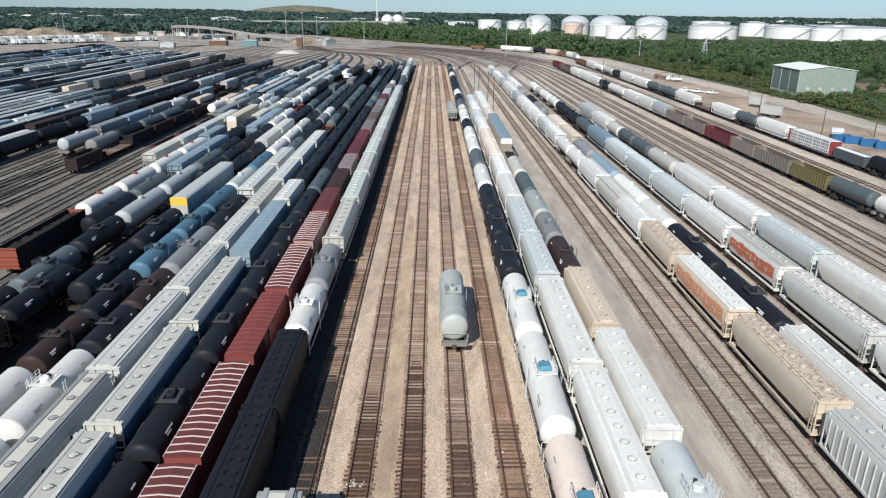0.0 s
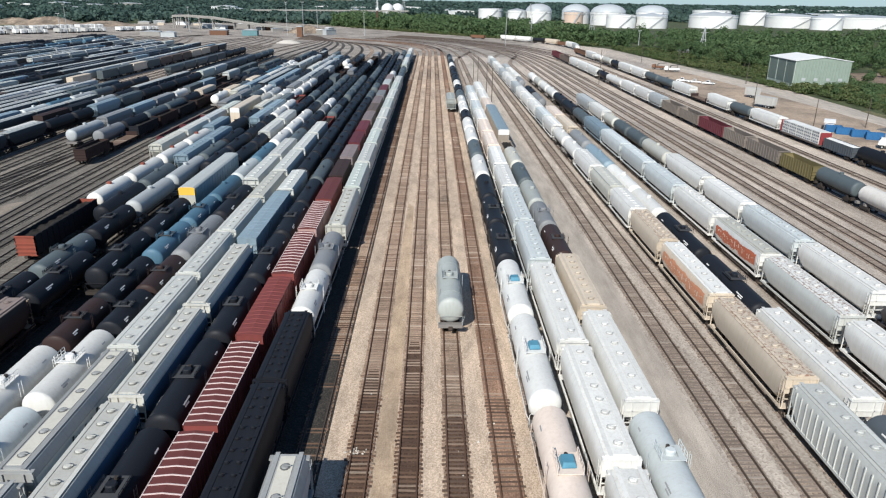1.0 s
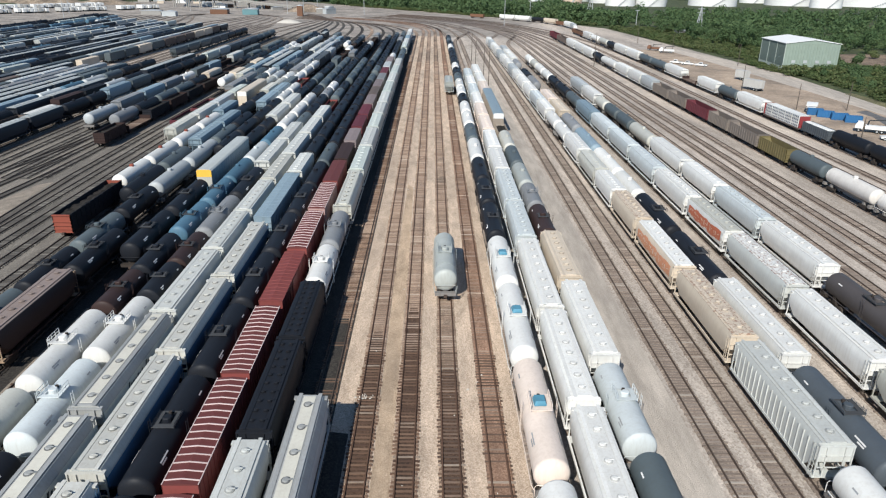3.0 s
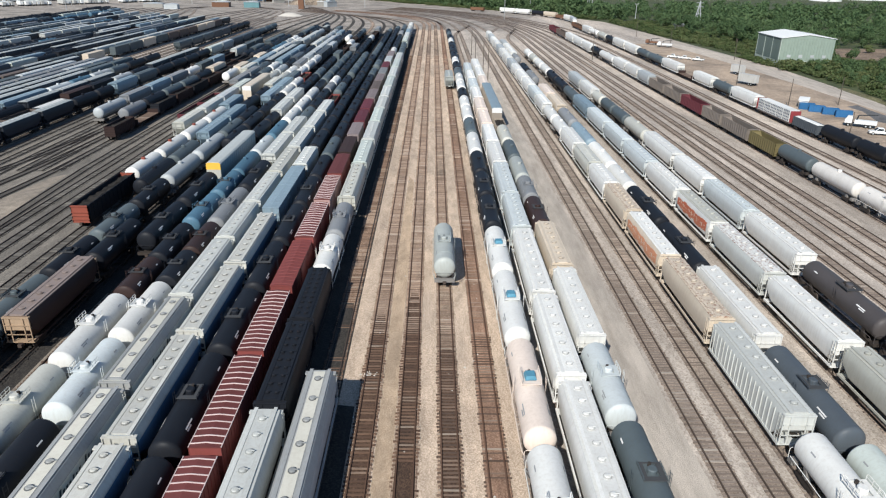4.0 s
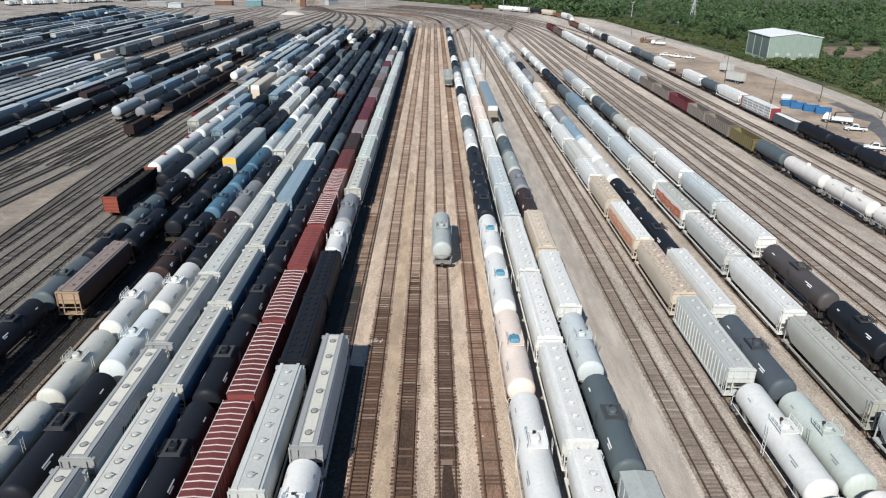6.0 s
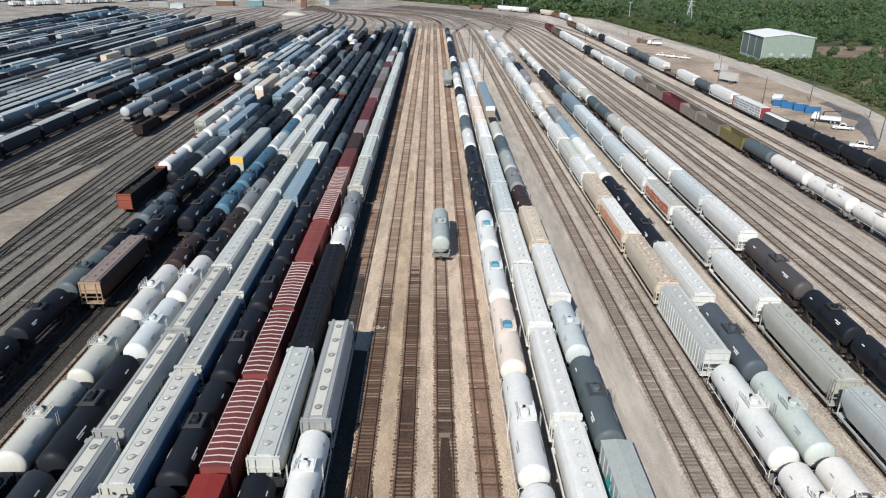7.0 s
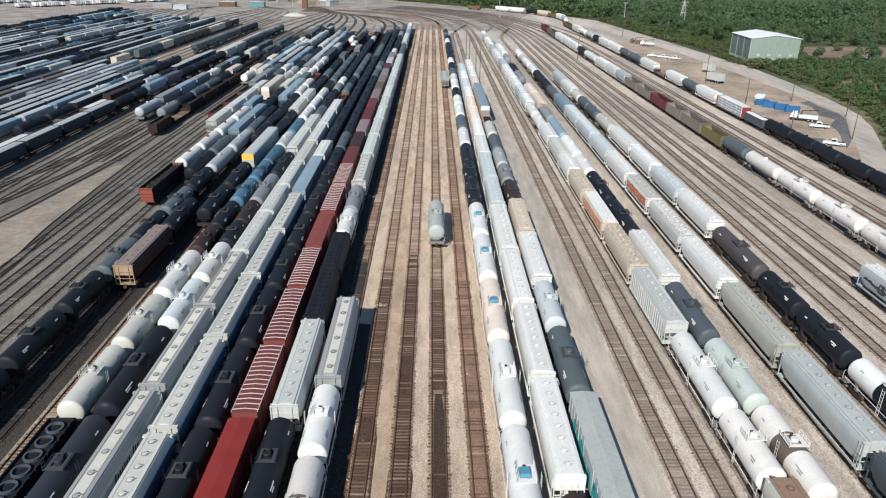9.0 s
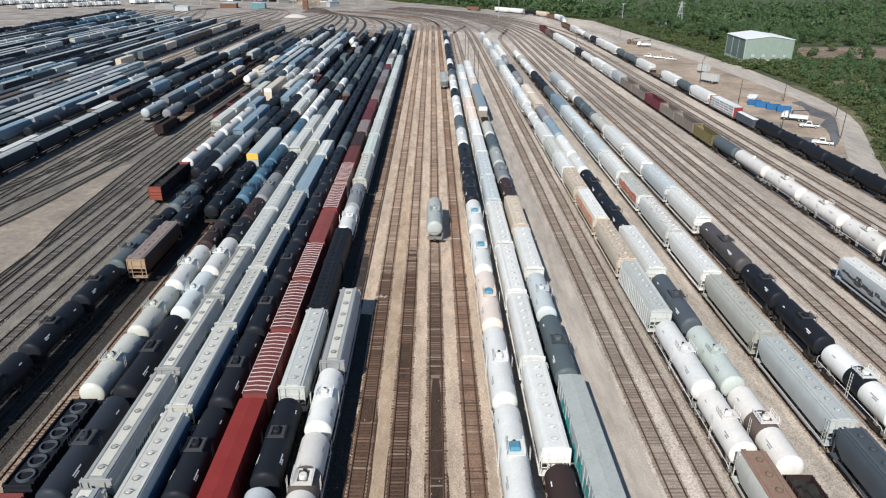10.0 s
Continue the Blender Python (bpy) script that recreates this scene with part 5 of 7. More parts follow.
consist(68.9, [("hopper", "graffwhite", 42.0, 62.4)])
consist(79.8, [("hopper", "khaki", 53.5, 67.4), ("tank", "ivory", 68.4, 81.0), ("tank", "ivory", 81.4, 97.0), ("tank", "ivory", 97.5, 113.4), ("tank", "ivory", 113.9, 130.4), ("tank", "slate", 131.0, 145.0), ("coal", "olive", 145.6, 159.8), ("coal", "dun", 160.4, 177.6), ("coal", "dun", 178.4, 191.9), ("coal", "maroon", 192.6, 210.2), ("coal", "dun", 211.0, 227.4), ("coal", "dun", 228.2, 244.5), ("hopper", "ltgrey", 245.3, 259.5), ("hopper", "white", 260.3, 277.7), ("hopper", "white", 278.5, 298.5), ("tank", "white", 299.4, 326.0), ("tank", "black", 326.8, 343.4), ("hopper", "white", 344.4, 365.6), ("hopper", "white", 366.6, 389.0), ("hopper", "white", 390.0, 413.6), ("coal", "drab", 414.8, 447.0), ("coal", "maroon", 449.0, 475.0)])
consist(100.9, [("tank", "black", 77.1, 88.8), ("tank", "black", 89.1, 101.1), ("tank", "black", 101.5, 113.9), ("tank", "black", 114.3, 126.6), ("tank", "black", 127.0, 138.4), ("tank", "black", 138.9, 150.4), ("tank", "black", 151.0, 166.6), ("gon", "whiteload", 167.6, 180.8), ("lumber", "white", 181.4, 203.4), ("hopper", "white", 204.2, 223.4), ("tank", "slate", 224.2, 239.4), ("hopper", "white", 240.2, 259.0), ("flat", "brown", 259.9, 275.2), ("hopper", "white", 276.0, 297.4), ("tank", "slate", 298.4, 318.4), ("tank", "slate", 319.4, 337.6), ("hopper", "white", 338.6, 360.0), ("hopper", "white", 361.0, 385.4), ("tank", "black", 386.6, 403.0), ("tank", "cream", 404.0, 425.0), ("tank", "white", 426.4, 446.0), ("hopper", "white", 447.4, 469.0), ("gon", "rust", 470.6, 508.0)])
consist(2.12, [("tank", "zinc", 77.6, 92.6)])
consist(6.17, [("hopper", "zinc", 236.0, 252.0)])
GREYS = [("tank", "black"), ("hopper", "darkpale"), ("tank", "ltgrey"), ("hopper", "ltgrey"), ("hopper", "pale"), ("hopper", "steelgrey"), ("hopper", "bluegrey"), ("hopper", "palegreen"), ("hopper", "darkpale"), ("tank", "blue"), ("hopper", "slate"), ("hopper", "slate"), ("box", "slate"), ("hopper", "bluegrey"), ("hopper", "ltgrey"), ("hopper", "grey"), ("tank", "black"), ("tank", "black"), ("tank", "slate"), ("hopper", "bluegrey"), ("box", "darkgrey"), ("box", "black"), ("tank", "black"), ("hopper", "darkgrey"), ("hopper", "darkpale"), ("hopper", "darkpale")]
PALE = [("hopper", "darkpale")] * 3 + [("hopper", "slate"), ("box", "darkgrey"), ("hopper", "darkpale"), ("gon", "darkgrey"), ("hopper", "steelgrey"), ("hopper", "ltgrey"), ("tank", "black"), ("gon", "brown"), ("hopper", "bluegrey"), ("hopper", "darkpale"), ("hopper", "darkpale")]
BLACKS = [("gon", "black"), ("tank", "black"), ("gon", "darkgrey"), ("tank", "black")]
BOXES = [("box", "drab"), ("box", "slate"), ("box", "beige"), ("box", "drab"), ("hopper", "darkpale")]
DARK = [("tank", "black"), ("tank", "black"), ("tank", "slate"), ("hopper", "grey"), ("gon", "brown"), ("tank", "white")]
for i, (y0, y1) in {2: (311, 455), 3: (210, 440), 4: (247, 430), 5: (207, 300), 6: (254, 420), 7: (230, 330), 8: (312, 420), 10: (262, 400), 11: (262, 400), 12: (266, 430), 13: (273, 330), 14: (273, 440)}.items():
    fill(LEFT[i], y0 + 1, y1, DARK[:3] if i in (3, 4) else DARK if i < 10 else GREYS + DARK, 40 + i)
for i, y0, y1, kinds in ((15, 368, 450, DARK), (16, 393, 440, GREYS), (17, 298, 370, DARK), (18, 315, 380, GREYS), (20, 308, 350, GREYS), (23, 249, 445, GREYS), (24, 257, 300, PALE), (25, 150, 236, PALE), (26, 262, 292, GREYS), (27, 240, 268, PALE), (27, 330, 452, PALE)):
    far_row(LEFT[i], y0, y1, kinds, 80 + i)
for i, y0, y1 in ((27, 128, 236), (28, 134, 258), (29, 150, 262), (30, 160, 264), (31, 172, 256)):
    far_row(LEFT[i], y0, y1, [("hopper", "ltgrey"), ("hopper", "darkpale"), ("hopper", "grey"), ("hopper", "darkpale"), ("box", "slate")], 400 + i)
for i in range(32, 50):
    if i not in (34, 38, 43, 47):
        far_row(LEFT[i], 120 + 8.5 * (i - 32), 483 + 2.4 * (i - 32) - (40 if i % 3 == 1 else 0), BOXES if i == 32 else GREYS + PALE, 200 + i)
for k in range(6):
    far_row(OUTER[k], 285 + 14 * k, 530 + 13 * k, BLACKS if k > 3 else GREYS + [("tank", "black")] * 4, 300 + k)
far_mesh = bpy.data.meshes.new("distant_railcars")
far_mesh.from_pydata(FARTHEST["verts"], [], FARTHEST["faces"])
for m in FARTHEST["mats"]:
    far_mesh.materials.append(m)
far_mesh.polygons.foreach_set("material_index", FARTHEST["index"])
far_mesh.update()
tagged(new("distant_railcars", far_mesh), "grey and black railcars in the farthest rows", "railcars", kind="stuff")


def place_turned(kind, colour, x, y, turn):
    root, length, s0 = BUILT[(kind, colour, False)]
    return copy_thing(root, pose(x, y, RAIL_TOP, 0, 0, turn) @ Matrix.Diagonal((1, 1 / s0, 1, 1)))


# a short train on the curve before the woods
for kind, colour, x, y, turn in (("gon", "rust", 42, 670, 52), ("box", "cream", 55, 659, 48), ("hopper", "white", 68, 646, 45), ("hopper", "white", 80, 632, 42), ("tank", "black", 91, 616, 36), ("hopper", "beige", 99, 598, 25), ("gon", "rust", 104.5, 579, 16), ("hopper", "white", 107, 560, 6), ("hopper", "ltgrey", 107, 541, -4), ("tank", "white", 105, 524, -8)):
    if (kind, colour, False) in BUILT:
        place_turned(kind, colour, x, y, turn)


# ---- distance: woods, storage tanks, bridges, sheds ----
def leaf_material(name, dark, mid, pale):
    m, n, l, b = nodes_of(name)
    geo = n.new("ShaderNodeNewGeometry")
    t = n.new("ShaderNodeTexCoord")
    big = noise_node(n, l, geo.outputs["Position"], 0.035, 3)
    o = n.new("ShaderNodeObjectInfo")
    r = math_node(n, l, "MULTIPLY", geo.outputs["Random Per Island"], 0.36)
    r = math_node(n, l, "ADD", r, math_node(n, l, "MULTIPLY", big, 0.75))
    r = math_node(n, l, "ADD", r, math_node(n, l, "MULTIPLY", o.outputs["Random"], 0.15))
    c = ramp_node(n, l, r, [(0.2, dark), (0.5, mid), (0.85, pale)])
    l.new(c, b.inputs["Base Color"])
    b.inputs["Roughness"].default_value = 0.75
    b.inputs["Specular IOR Level"].default_value = 0.2
    tr = n.new("ShaderNodeBsdfTranslucent")
    l.new(c, tr.inputs["Color"])
    ms = n.new("ShaderNodeMixShader")
    ms.inputs[0].default_value = 0.38
    l.new(b.outputs[0], ms.inputs[1])
    l.new(tr.outputs[0], ms.inputs[2])
    l.new(ms.outputs[0], n["Material Output"].inputs["Surface"])
    return m


M_LEAF = leaf_material("leaves", (0.038, 0.074, 0.034), (0.074, 0.132, 0.057), (0.132, 0.195, 0.088))
# Bluer than the near leaves: the haze of distance is put into the colour.
M_LEAFHAZE = leaf_material("far_leaves", (0.05, 0.088, 0.076), (0.068, 0.114, 0.098), (0.092, 0.148, 0.122))
M_SCRUB = leaf_material("scrub", (0.034, 0.062, 0.022), (0.072, 0.115, 0.042), (0.15, 0.17, 0.075))
M_BARK = paint((0.10, 0.08, 0.06), 0.4, 0.2, 0.9)
M_WHITE = paint((0.72, 0.73, 0.72), 0.22, 0.04, 0.6)
M_TRAILER = paint((0.52, 0.52, 0.50), 0.45, 0.2, 0.6)
M_DOME = paint((0.42, 0.45, 0.47), 0.2, 0.05, 0.4)
M_PEACH = paint((0.66, 0.50, 0.40), 0.2, 0.1, 0.6)
M_CONC = paint((0.30, 0.29, 0.27), 0.35, 0.08, 0.85)
M_DARK = paint((0.04, 0.045, 0.05), 0.3, 0.2, 0.6)
M_POLE = paint((0.10, 0.085, 0.07), 0.3, 0.2, 0.8)
M_STEEL = paint((0.40, 0.42, 0.43), 0.3, 0.2, 0.5)
M_GREEN = paint((0.27, 0.34, 0.285), 0.3, 0.12, 0.6)
M_PALEGREEN = paint((0.42, 0.48, 0.43), 0.3, 0.1, 0.6)
M_GREENDK = paint((0.12, 0.16, 0.145), 0.3, 0.12, 0.6)
M_BLUE = paint((0.024, 0.125, 0.29), 0.3, 0.15, 0.5)
M_SOIL = gravel("pale_spoil", (0.22, 0.172, 0.13), (0.33, 0.265, 0.205), (0.46, 0.39, 0.315), 1.2, 0.6)
M_FIELD = gravel("bare_field_soil", (0.16, 0.12, 0.085), (0.24, 0.18, 0.13), (0.32, 0.25, 0.19), 2.0, 0.5)
M_HILL = gravel("far_hill", (0.10, 0.12, 0.07), (0.16, 0.16, 0.10), (0.26, 0.23, 0.17), 0.05, 0.4)


def crown(rng, n, radius, height, size, base=0.25):
    """Leaf clumps of one crown: tilted four-sided sprays on several lobes. Returns verts as an array, four to a clump."""
    lobes = []
    for i in range(rng.randint(6, 9)):
        a, d = rng.uniform(0, 6.283), rng.uniform(0.1, 0.62) * radius
        lobes.append((d * math.cos(a), d * math.sin(a), height * rng.uniform(base + 0.15, 0.82), radius * rng.uniform(0.32, 0.6), height * rng.uniform(0.13, 0.24)))
    out = []
    for i in range(n):
        cx, cy, cz, r, h = lobes[i % len(lobes)]
        a, u = rng.uniform(0, 6.283), rng.uniform(-0.75, 1)
        k = math.sqrt(max(0, 1 - u * u)) * rng.uniform(0.75, 1.1)
        nv = Vector((k * math.cos(a), k * math.sin(a), u))
        p = Vector((cx + r * nv.x, cy + r * nv.y, cz + h * nv.z * 1.1))
        nv = (nv + Vector((rng.uniform(-0.55, 0.55), rng.uniform(-0.55, 0.55), rng.uniform(-0.3, 0.5)))).normalized()
        t = nv.orthogonal().normalized()
        b = nv.cross(t)
        w = rng.uniform(0, 6.283)
        t, b = t * math.cos(w) + b * math.sin(w), b * math.cos(w) - t * math.sin(w)
        s = size * rng.uniform(0.6, 1.25)
        out += [p - t * s, p + b * s * 0.7 - nv * 0.2 * s, p + t * s, p - b * s * 0.7 - nv * 0.2 * s]
    return np.array([tuple(v) for v in out])


def leaf_mesh(name, verts, mat):
    me = bpy.data.meshes.new(name)
    n = len(verts) // 4
    me.vertices.add(len(verts))
    me.vertices.foreach_set("co", verts.astype(np.float32).ravel())
    me.loops.add(len(verts))
    me.loops.foreach_set("vertex_index", np.arange(len(verts), dtype=np.int32))
    me.polygons.add(n)
    me.polygons.foreach_set("loop_start", np.arange(0, len(verts), 4, dtype=np.int32))
    me.materials.append(mat)
    me.update(calc_edges=True)
    return me


EDGE = [(119, 134), (143, 176), (150, 198), (159, 255), (160, 319), (155, 390), (147, 440), (140, 560), (134, 592)]


def edge_x(y):
    for (x0, y0), (x1, y1) in zip(EDGE, EDGE[1:]):
        if y0 <= y <= y1:
            return x0 + (x1 - x0) * (y - y0) / (y1 - y0)
    return EDGE[0][0] - 0.6 * (EDGE[0][1] - y) if y < 134 else 134


def edge_y(x):
    """Front of the belt of trees behind the throat."""
    return 590 + (134 - x) * 1.24 if x > -100 else 880 + (-100 - x) * 1.3


def make_tree(rng, height, radius, mat):
    root = new("tree")
    tagged(root, "green broadleaf tree with an uneven crown", "tree", "trees beside the yard")
    bm = bmesh.new()
    rings = []
    lean = rng.uniform(-0.3, 0.3)
    for z, r in ((-0.2, 0.30), (0.5, 0.2), (height * 0.35, 0.15), (height * 0.7, 0.06)):
        rings.append([(lean * z / height + r * math.cos(k), r * math.sin(k), z) for k in (0, 1.05, 2.1, 3.14, 4.2, 5.24)])
    loft(bm, rings)
    for i in range(5):
        a = rng.uniform(0, 6.28)
        z = height * rng.uniform(0.25, 0.5)
        rod(bm, (0, 0, z), (radius * 0.6 * math.cos(a), radius * 0.6 * math.sin(a), z + height * 0.22), 0.06, 4)
    part("trunk", bm, M_BARK, root)
    c = new("crown", leaf_mesh("crown", crown(rng, 1100, radius, height, 0.36, 0.1), mat))
    c.parent = root
    return root


def free_of_things(x, y):
    if 158 < x < 185 and 311 < y < 343:
        return False
    if 200 < x < 330 and 328 < y < 390:
        return False
    if 166 < x < 190 and 240 < y < 262:
        return False
    return True


def plant_trees():
    rng = random.Random(21)
    kinds = [make_tree(rng, h, r, m) for h, r, m in ((8.5, 3.6, M_LEAF), (10, 4.4, M_LEAF), (6.5, 3.2, M_SCRUB), (11, 4.0, M_LEAF), (5.0, 3.0, M_SCRUB), (9, 4.8, M_LEAF))]
    placed = 0
    while placed < 150:
        y = rng.uniform(150, 540)
        x = edge_x(y) + 4 + abs(rng.gauss(0, 1)) * 46
        if not free_of_things(x, y):
            continue
        near_edge = x - edge_x(y) < 22 or (152 < x < 192 and 285 < y < 312)
        k = kinds[rng.choice((2, 4)) if near_edge else rng.choice((0, 1, 3, 5))]
        s = rng.uniform(0.55, 0.8) if 180 < x < 330 and 235 < y < 330 else rng.uniform(0.6, 0.95) if near_edge else rng.uniform(0.85, 1.25)
        m = pose(x, y, -0.06, 0, 0, rng.uniform(0, 360)) @ Matrix.Diagonal((s, s, s * rng.uniform(0.9, 1.1), 1))
        copy_thing(k, m)
        placed += 1
    for i, k in enumerate(kinds):
        y = 200 + 42 * i
        k.matrix_basis = pose(edge_x(y) + 40 + 9 * i, y, -0.06)


plant_trees()


def plant_stuff():
    rng = random.Random(33)
    pool = [crown(rng, 240, 4.8, 10.0, 0.72, 0.0) for _ in range(10)]
    fine = [crown(rng, 620, 4.8, 10.0, 0.40, 0.0) for _ in range(8)]
    low = [crown(rng, 170, 2.4, 2.2, 0.28, 0.0) for _ in range(6)]
    wide = [crown(rng, 64, 1.0, 1.0, 0.26, -0.1) for _ in range(8)]

    def turned(a, x, y, sx, sz):
        w = rng.uniform(0, 6.283)
        c, s = math.cos(w), math.sin(w)
        b = np.empty_like(a)
        b[:, 0], b[:, 1], b[:, 2] = x + sx * (c * a[:, 0] - s * a[:, 1]), y + sx * (s * a[:, 0] + c * a[:, 1]), sz * a[:, 2] - 0.1
        return b

    woods, scrub, far = [], [], []
    n = 0
    while n < 1640:
        if rng.random() < 0.68:
            y = rng.uniform(190, 735)
            x = edge_x(y) + 30 + rng.random() * 760 if y < 592 else rng.uniform(134, 900)
        else:
            x = rng.uniform(-130, 160)
            y = edge_y(x) + 5 + rng.random() ** 1.3 * 260
        if x < 134 and y < edge_y(x) or x > 0.8 * y + 120 or not free_of_things(x, y):
            continue
        s = rng.uniform(0.7, 1.3) * (1.0 if x > 134 else 1.25)
        if 188 < x < 330 and 235 < y < 330:
            s *= 0.72
        woods.append(turned(rng.choice(fine if x < 300 and y < 460 else pool), x, y, s, s * rng.uniform(0.85, 1.15)))
        n += 1
    # taller bushes and small trees between the road and the shop
    for _ in range(150):
        y = rng.uniform(160, 306)
        x = edge_x(y) + 6 + rng.random() ** 1.2 * 48
        if free_of_things(x, y):
            s = rng.uniform(0.38, 0.78)
            woods.append(turned(rng.choice(fine), x, y, s, s * rng.uniform(0.8, 1.1)))
    for _ in range(1500):
        y = rng.uniform(135, 560)
        x = edge_x(y) + rng.random() ** 1.6 * 60
        if free_of_things(x, y):
            s = rng.uniform(0.6, 1.5)
            scrub.append(turned(rng.choice(low), x, y, s, s * rng.uniform(0.7, 1.3)))
    # bushes against the metal shop
    for i in range(120):
        x, y = (rng.uniform(154, 194), rng.uniform(296, 310)) if i < 86 else (rng.uniform(151.8, 157), rng.uniform(308, 342))
        s = rng.uniform(1.1, 2.0) if i < 86 else rng.uniform(0.7, 1.3)
        scrub.append(turned(rng.choice(low), x, y, s, s * rng.uniform(0.8, 1.15)))
    for _ in range(260):
        x = rng.uniform(-100, 134)
        s = rng.uniform(0.8, 1.8)
        scrub.append(turned(rng.choice(low), x, edge_y(x) + rng.uniform(-4, 8), s, s))
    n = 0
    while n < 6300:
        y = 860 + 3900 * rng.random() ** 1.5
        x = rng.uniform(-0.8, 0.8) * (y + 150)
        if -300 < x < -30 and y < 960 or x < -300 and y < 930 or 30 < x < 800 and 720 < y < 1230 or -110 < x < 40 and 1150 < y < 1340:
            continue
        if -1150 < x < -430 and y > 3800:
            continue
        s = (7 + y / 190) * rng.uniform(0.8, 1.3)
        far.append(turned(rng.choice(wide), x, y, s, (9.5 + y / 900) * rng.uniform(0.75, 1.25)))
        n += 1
    for name, parts_, mat, lab in (("woods", woods, M_LEAF, "dense green broadleaf woods behind the yard"), ("scrub", scrub, M_SCRUB, "low weedy bushes along the dirt road"), ("far_woods", far, M_LEAFHAZE, "flat distant woods reaching the horizon")):
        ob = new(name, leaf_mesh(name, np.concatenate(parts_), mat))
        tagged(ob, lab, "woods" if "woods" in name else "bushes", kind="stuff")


plant_stuff()


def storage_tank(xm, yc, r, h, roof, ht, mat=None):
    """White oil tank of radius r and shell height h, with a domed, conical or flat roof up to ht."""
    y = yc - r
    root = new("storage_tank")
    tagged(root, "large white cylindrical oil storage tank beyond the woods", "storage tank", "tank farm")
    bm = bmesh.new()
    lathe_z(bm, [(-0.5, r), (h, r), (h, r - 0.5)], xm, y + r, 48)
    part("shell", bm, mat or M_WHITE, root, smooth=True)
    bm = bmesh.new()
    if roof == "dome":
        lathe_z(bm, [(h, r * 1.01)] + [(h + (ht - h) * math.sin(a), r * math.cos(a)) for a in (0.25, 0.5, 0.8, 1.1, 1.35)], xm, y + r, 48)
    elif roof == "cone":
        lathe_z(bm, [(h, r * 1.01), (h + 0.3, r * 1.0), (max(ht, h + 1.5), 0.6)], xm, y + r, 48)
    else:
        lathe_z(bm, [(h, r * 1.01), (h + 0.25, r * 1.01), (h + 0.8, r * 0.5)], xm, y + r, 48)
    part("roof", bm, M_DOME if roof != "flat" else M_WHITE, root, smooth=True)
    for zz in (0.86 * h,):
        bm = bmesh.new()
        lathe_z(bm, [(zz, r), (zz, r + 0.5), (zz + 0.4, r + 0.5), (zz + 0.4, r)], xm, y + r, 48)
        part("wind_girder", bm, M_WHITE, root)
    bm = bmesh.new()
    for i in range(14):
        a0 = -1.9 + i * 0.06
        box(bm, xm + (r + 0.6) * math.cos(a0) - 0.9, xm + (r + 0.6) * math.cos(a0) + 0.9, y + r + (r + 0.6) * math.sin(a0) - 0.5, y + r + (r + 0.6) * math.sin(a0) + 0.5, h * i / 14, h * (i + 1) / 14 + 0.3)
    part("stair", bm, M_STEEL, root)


# Positions and sizes slid along sight lines to fit the camera's view.
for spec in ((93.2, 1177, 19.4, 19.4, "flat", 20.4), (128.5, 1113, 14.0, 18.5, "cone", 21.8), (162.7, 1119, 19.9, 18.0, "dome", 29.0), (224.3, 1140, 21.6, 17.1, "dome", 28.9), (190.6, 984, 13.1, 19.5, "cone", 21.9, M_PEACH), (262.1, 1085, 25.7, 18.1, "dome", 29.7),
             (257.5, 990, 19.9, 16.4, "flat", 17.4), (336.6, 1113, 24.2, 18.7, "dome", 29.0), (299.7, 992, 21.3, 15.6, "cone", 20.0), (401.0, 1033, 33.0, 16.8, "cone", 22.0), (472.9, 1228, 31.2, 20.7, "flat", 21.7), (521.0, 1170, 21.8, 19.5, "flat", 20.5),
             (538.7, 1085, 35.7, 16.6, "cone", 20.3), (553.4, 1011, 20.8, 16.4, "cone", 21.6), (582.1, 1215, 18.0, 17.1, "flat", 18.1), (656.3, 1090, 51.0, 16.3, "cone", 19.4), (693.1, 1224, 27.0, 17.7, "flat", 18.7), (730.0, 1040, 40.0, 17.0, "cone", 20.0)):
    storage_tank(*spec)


def gas_sphere(x, y, r):
    root = new("gas_sphere")
    tagged(root, "white spherical gas tank on short legs", "storage tank", "tank farm")
    bm = bmesh.new()
    lathe_z(bm, [(r + 2 + r * math.sin(a), r * math.cos(a)) for a in (-1.5, -1.2, -0.8, -0.4, 0, 0.4, 0.8, 1.2, 1.5)], x, y, 24)
    part("shell", bm, M_WHITE, root, smooth=True)
    for i in range(6):
        a = i * math.pi / 3
        bm = bmesh.new()
        rod(bm, (x + r * 0.9 * math.cos(a), y + r * 0.9 * math.sin(a), 0), (x + r * 0.9 * math.cos(a), y + r * 0.9 * math.sin(a), r + 2), 0.5)
        part("leg", bm, M_WHITE, root)


for x, y in ((-80, 1290), (-63, 1302)):
    gas_sphere(x, y, 11.5)


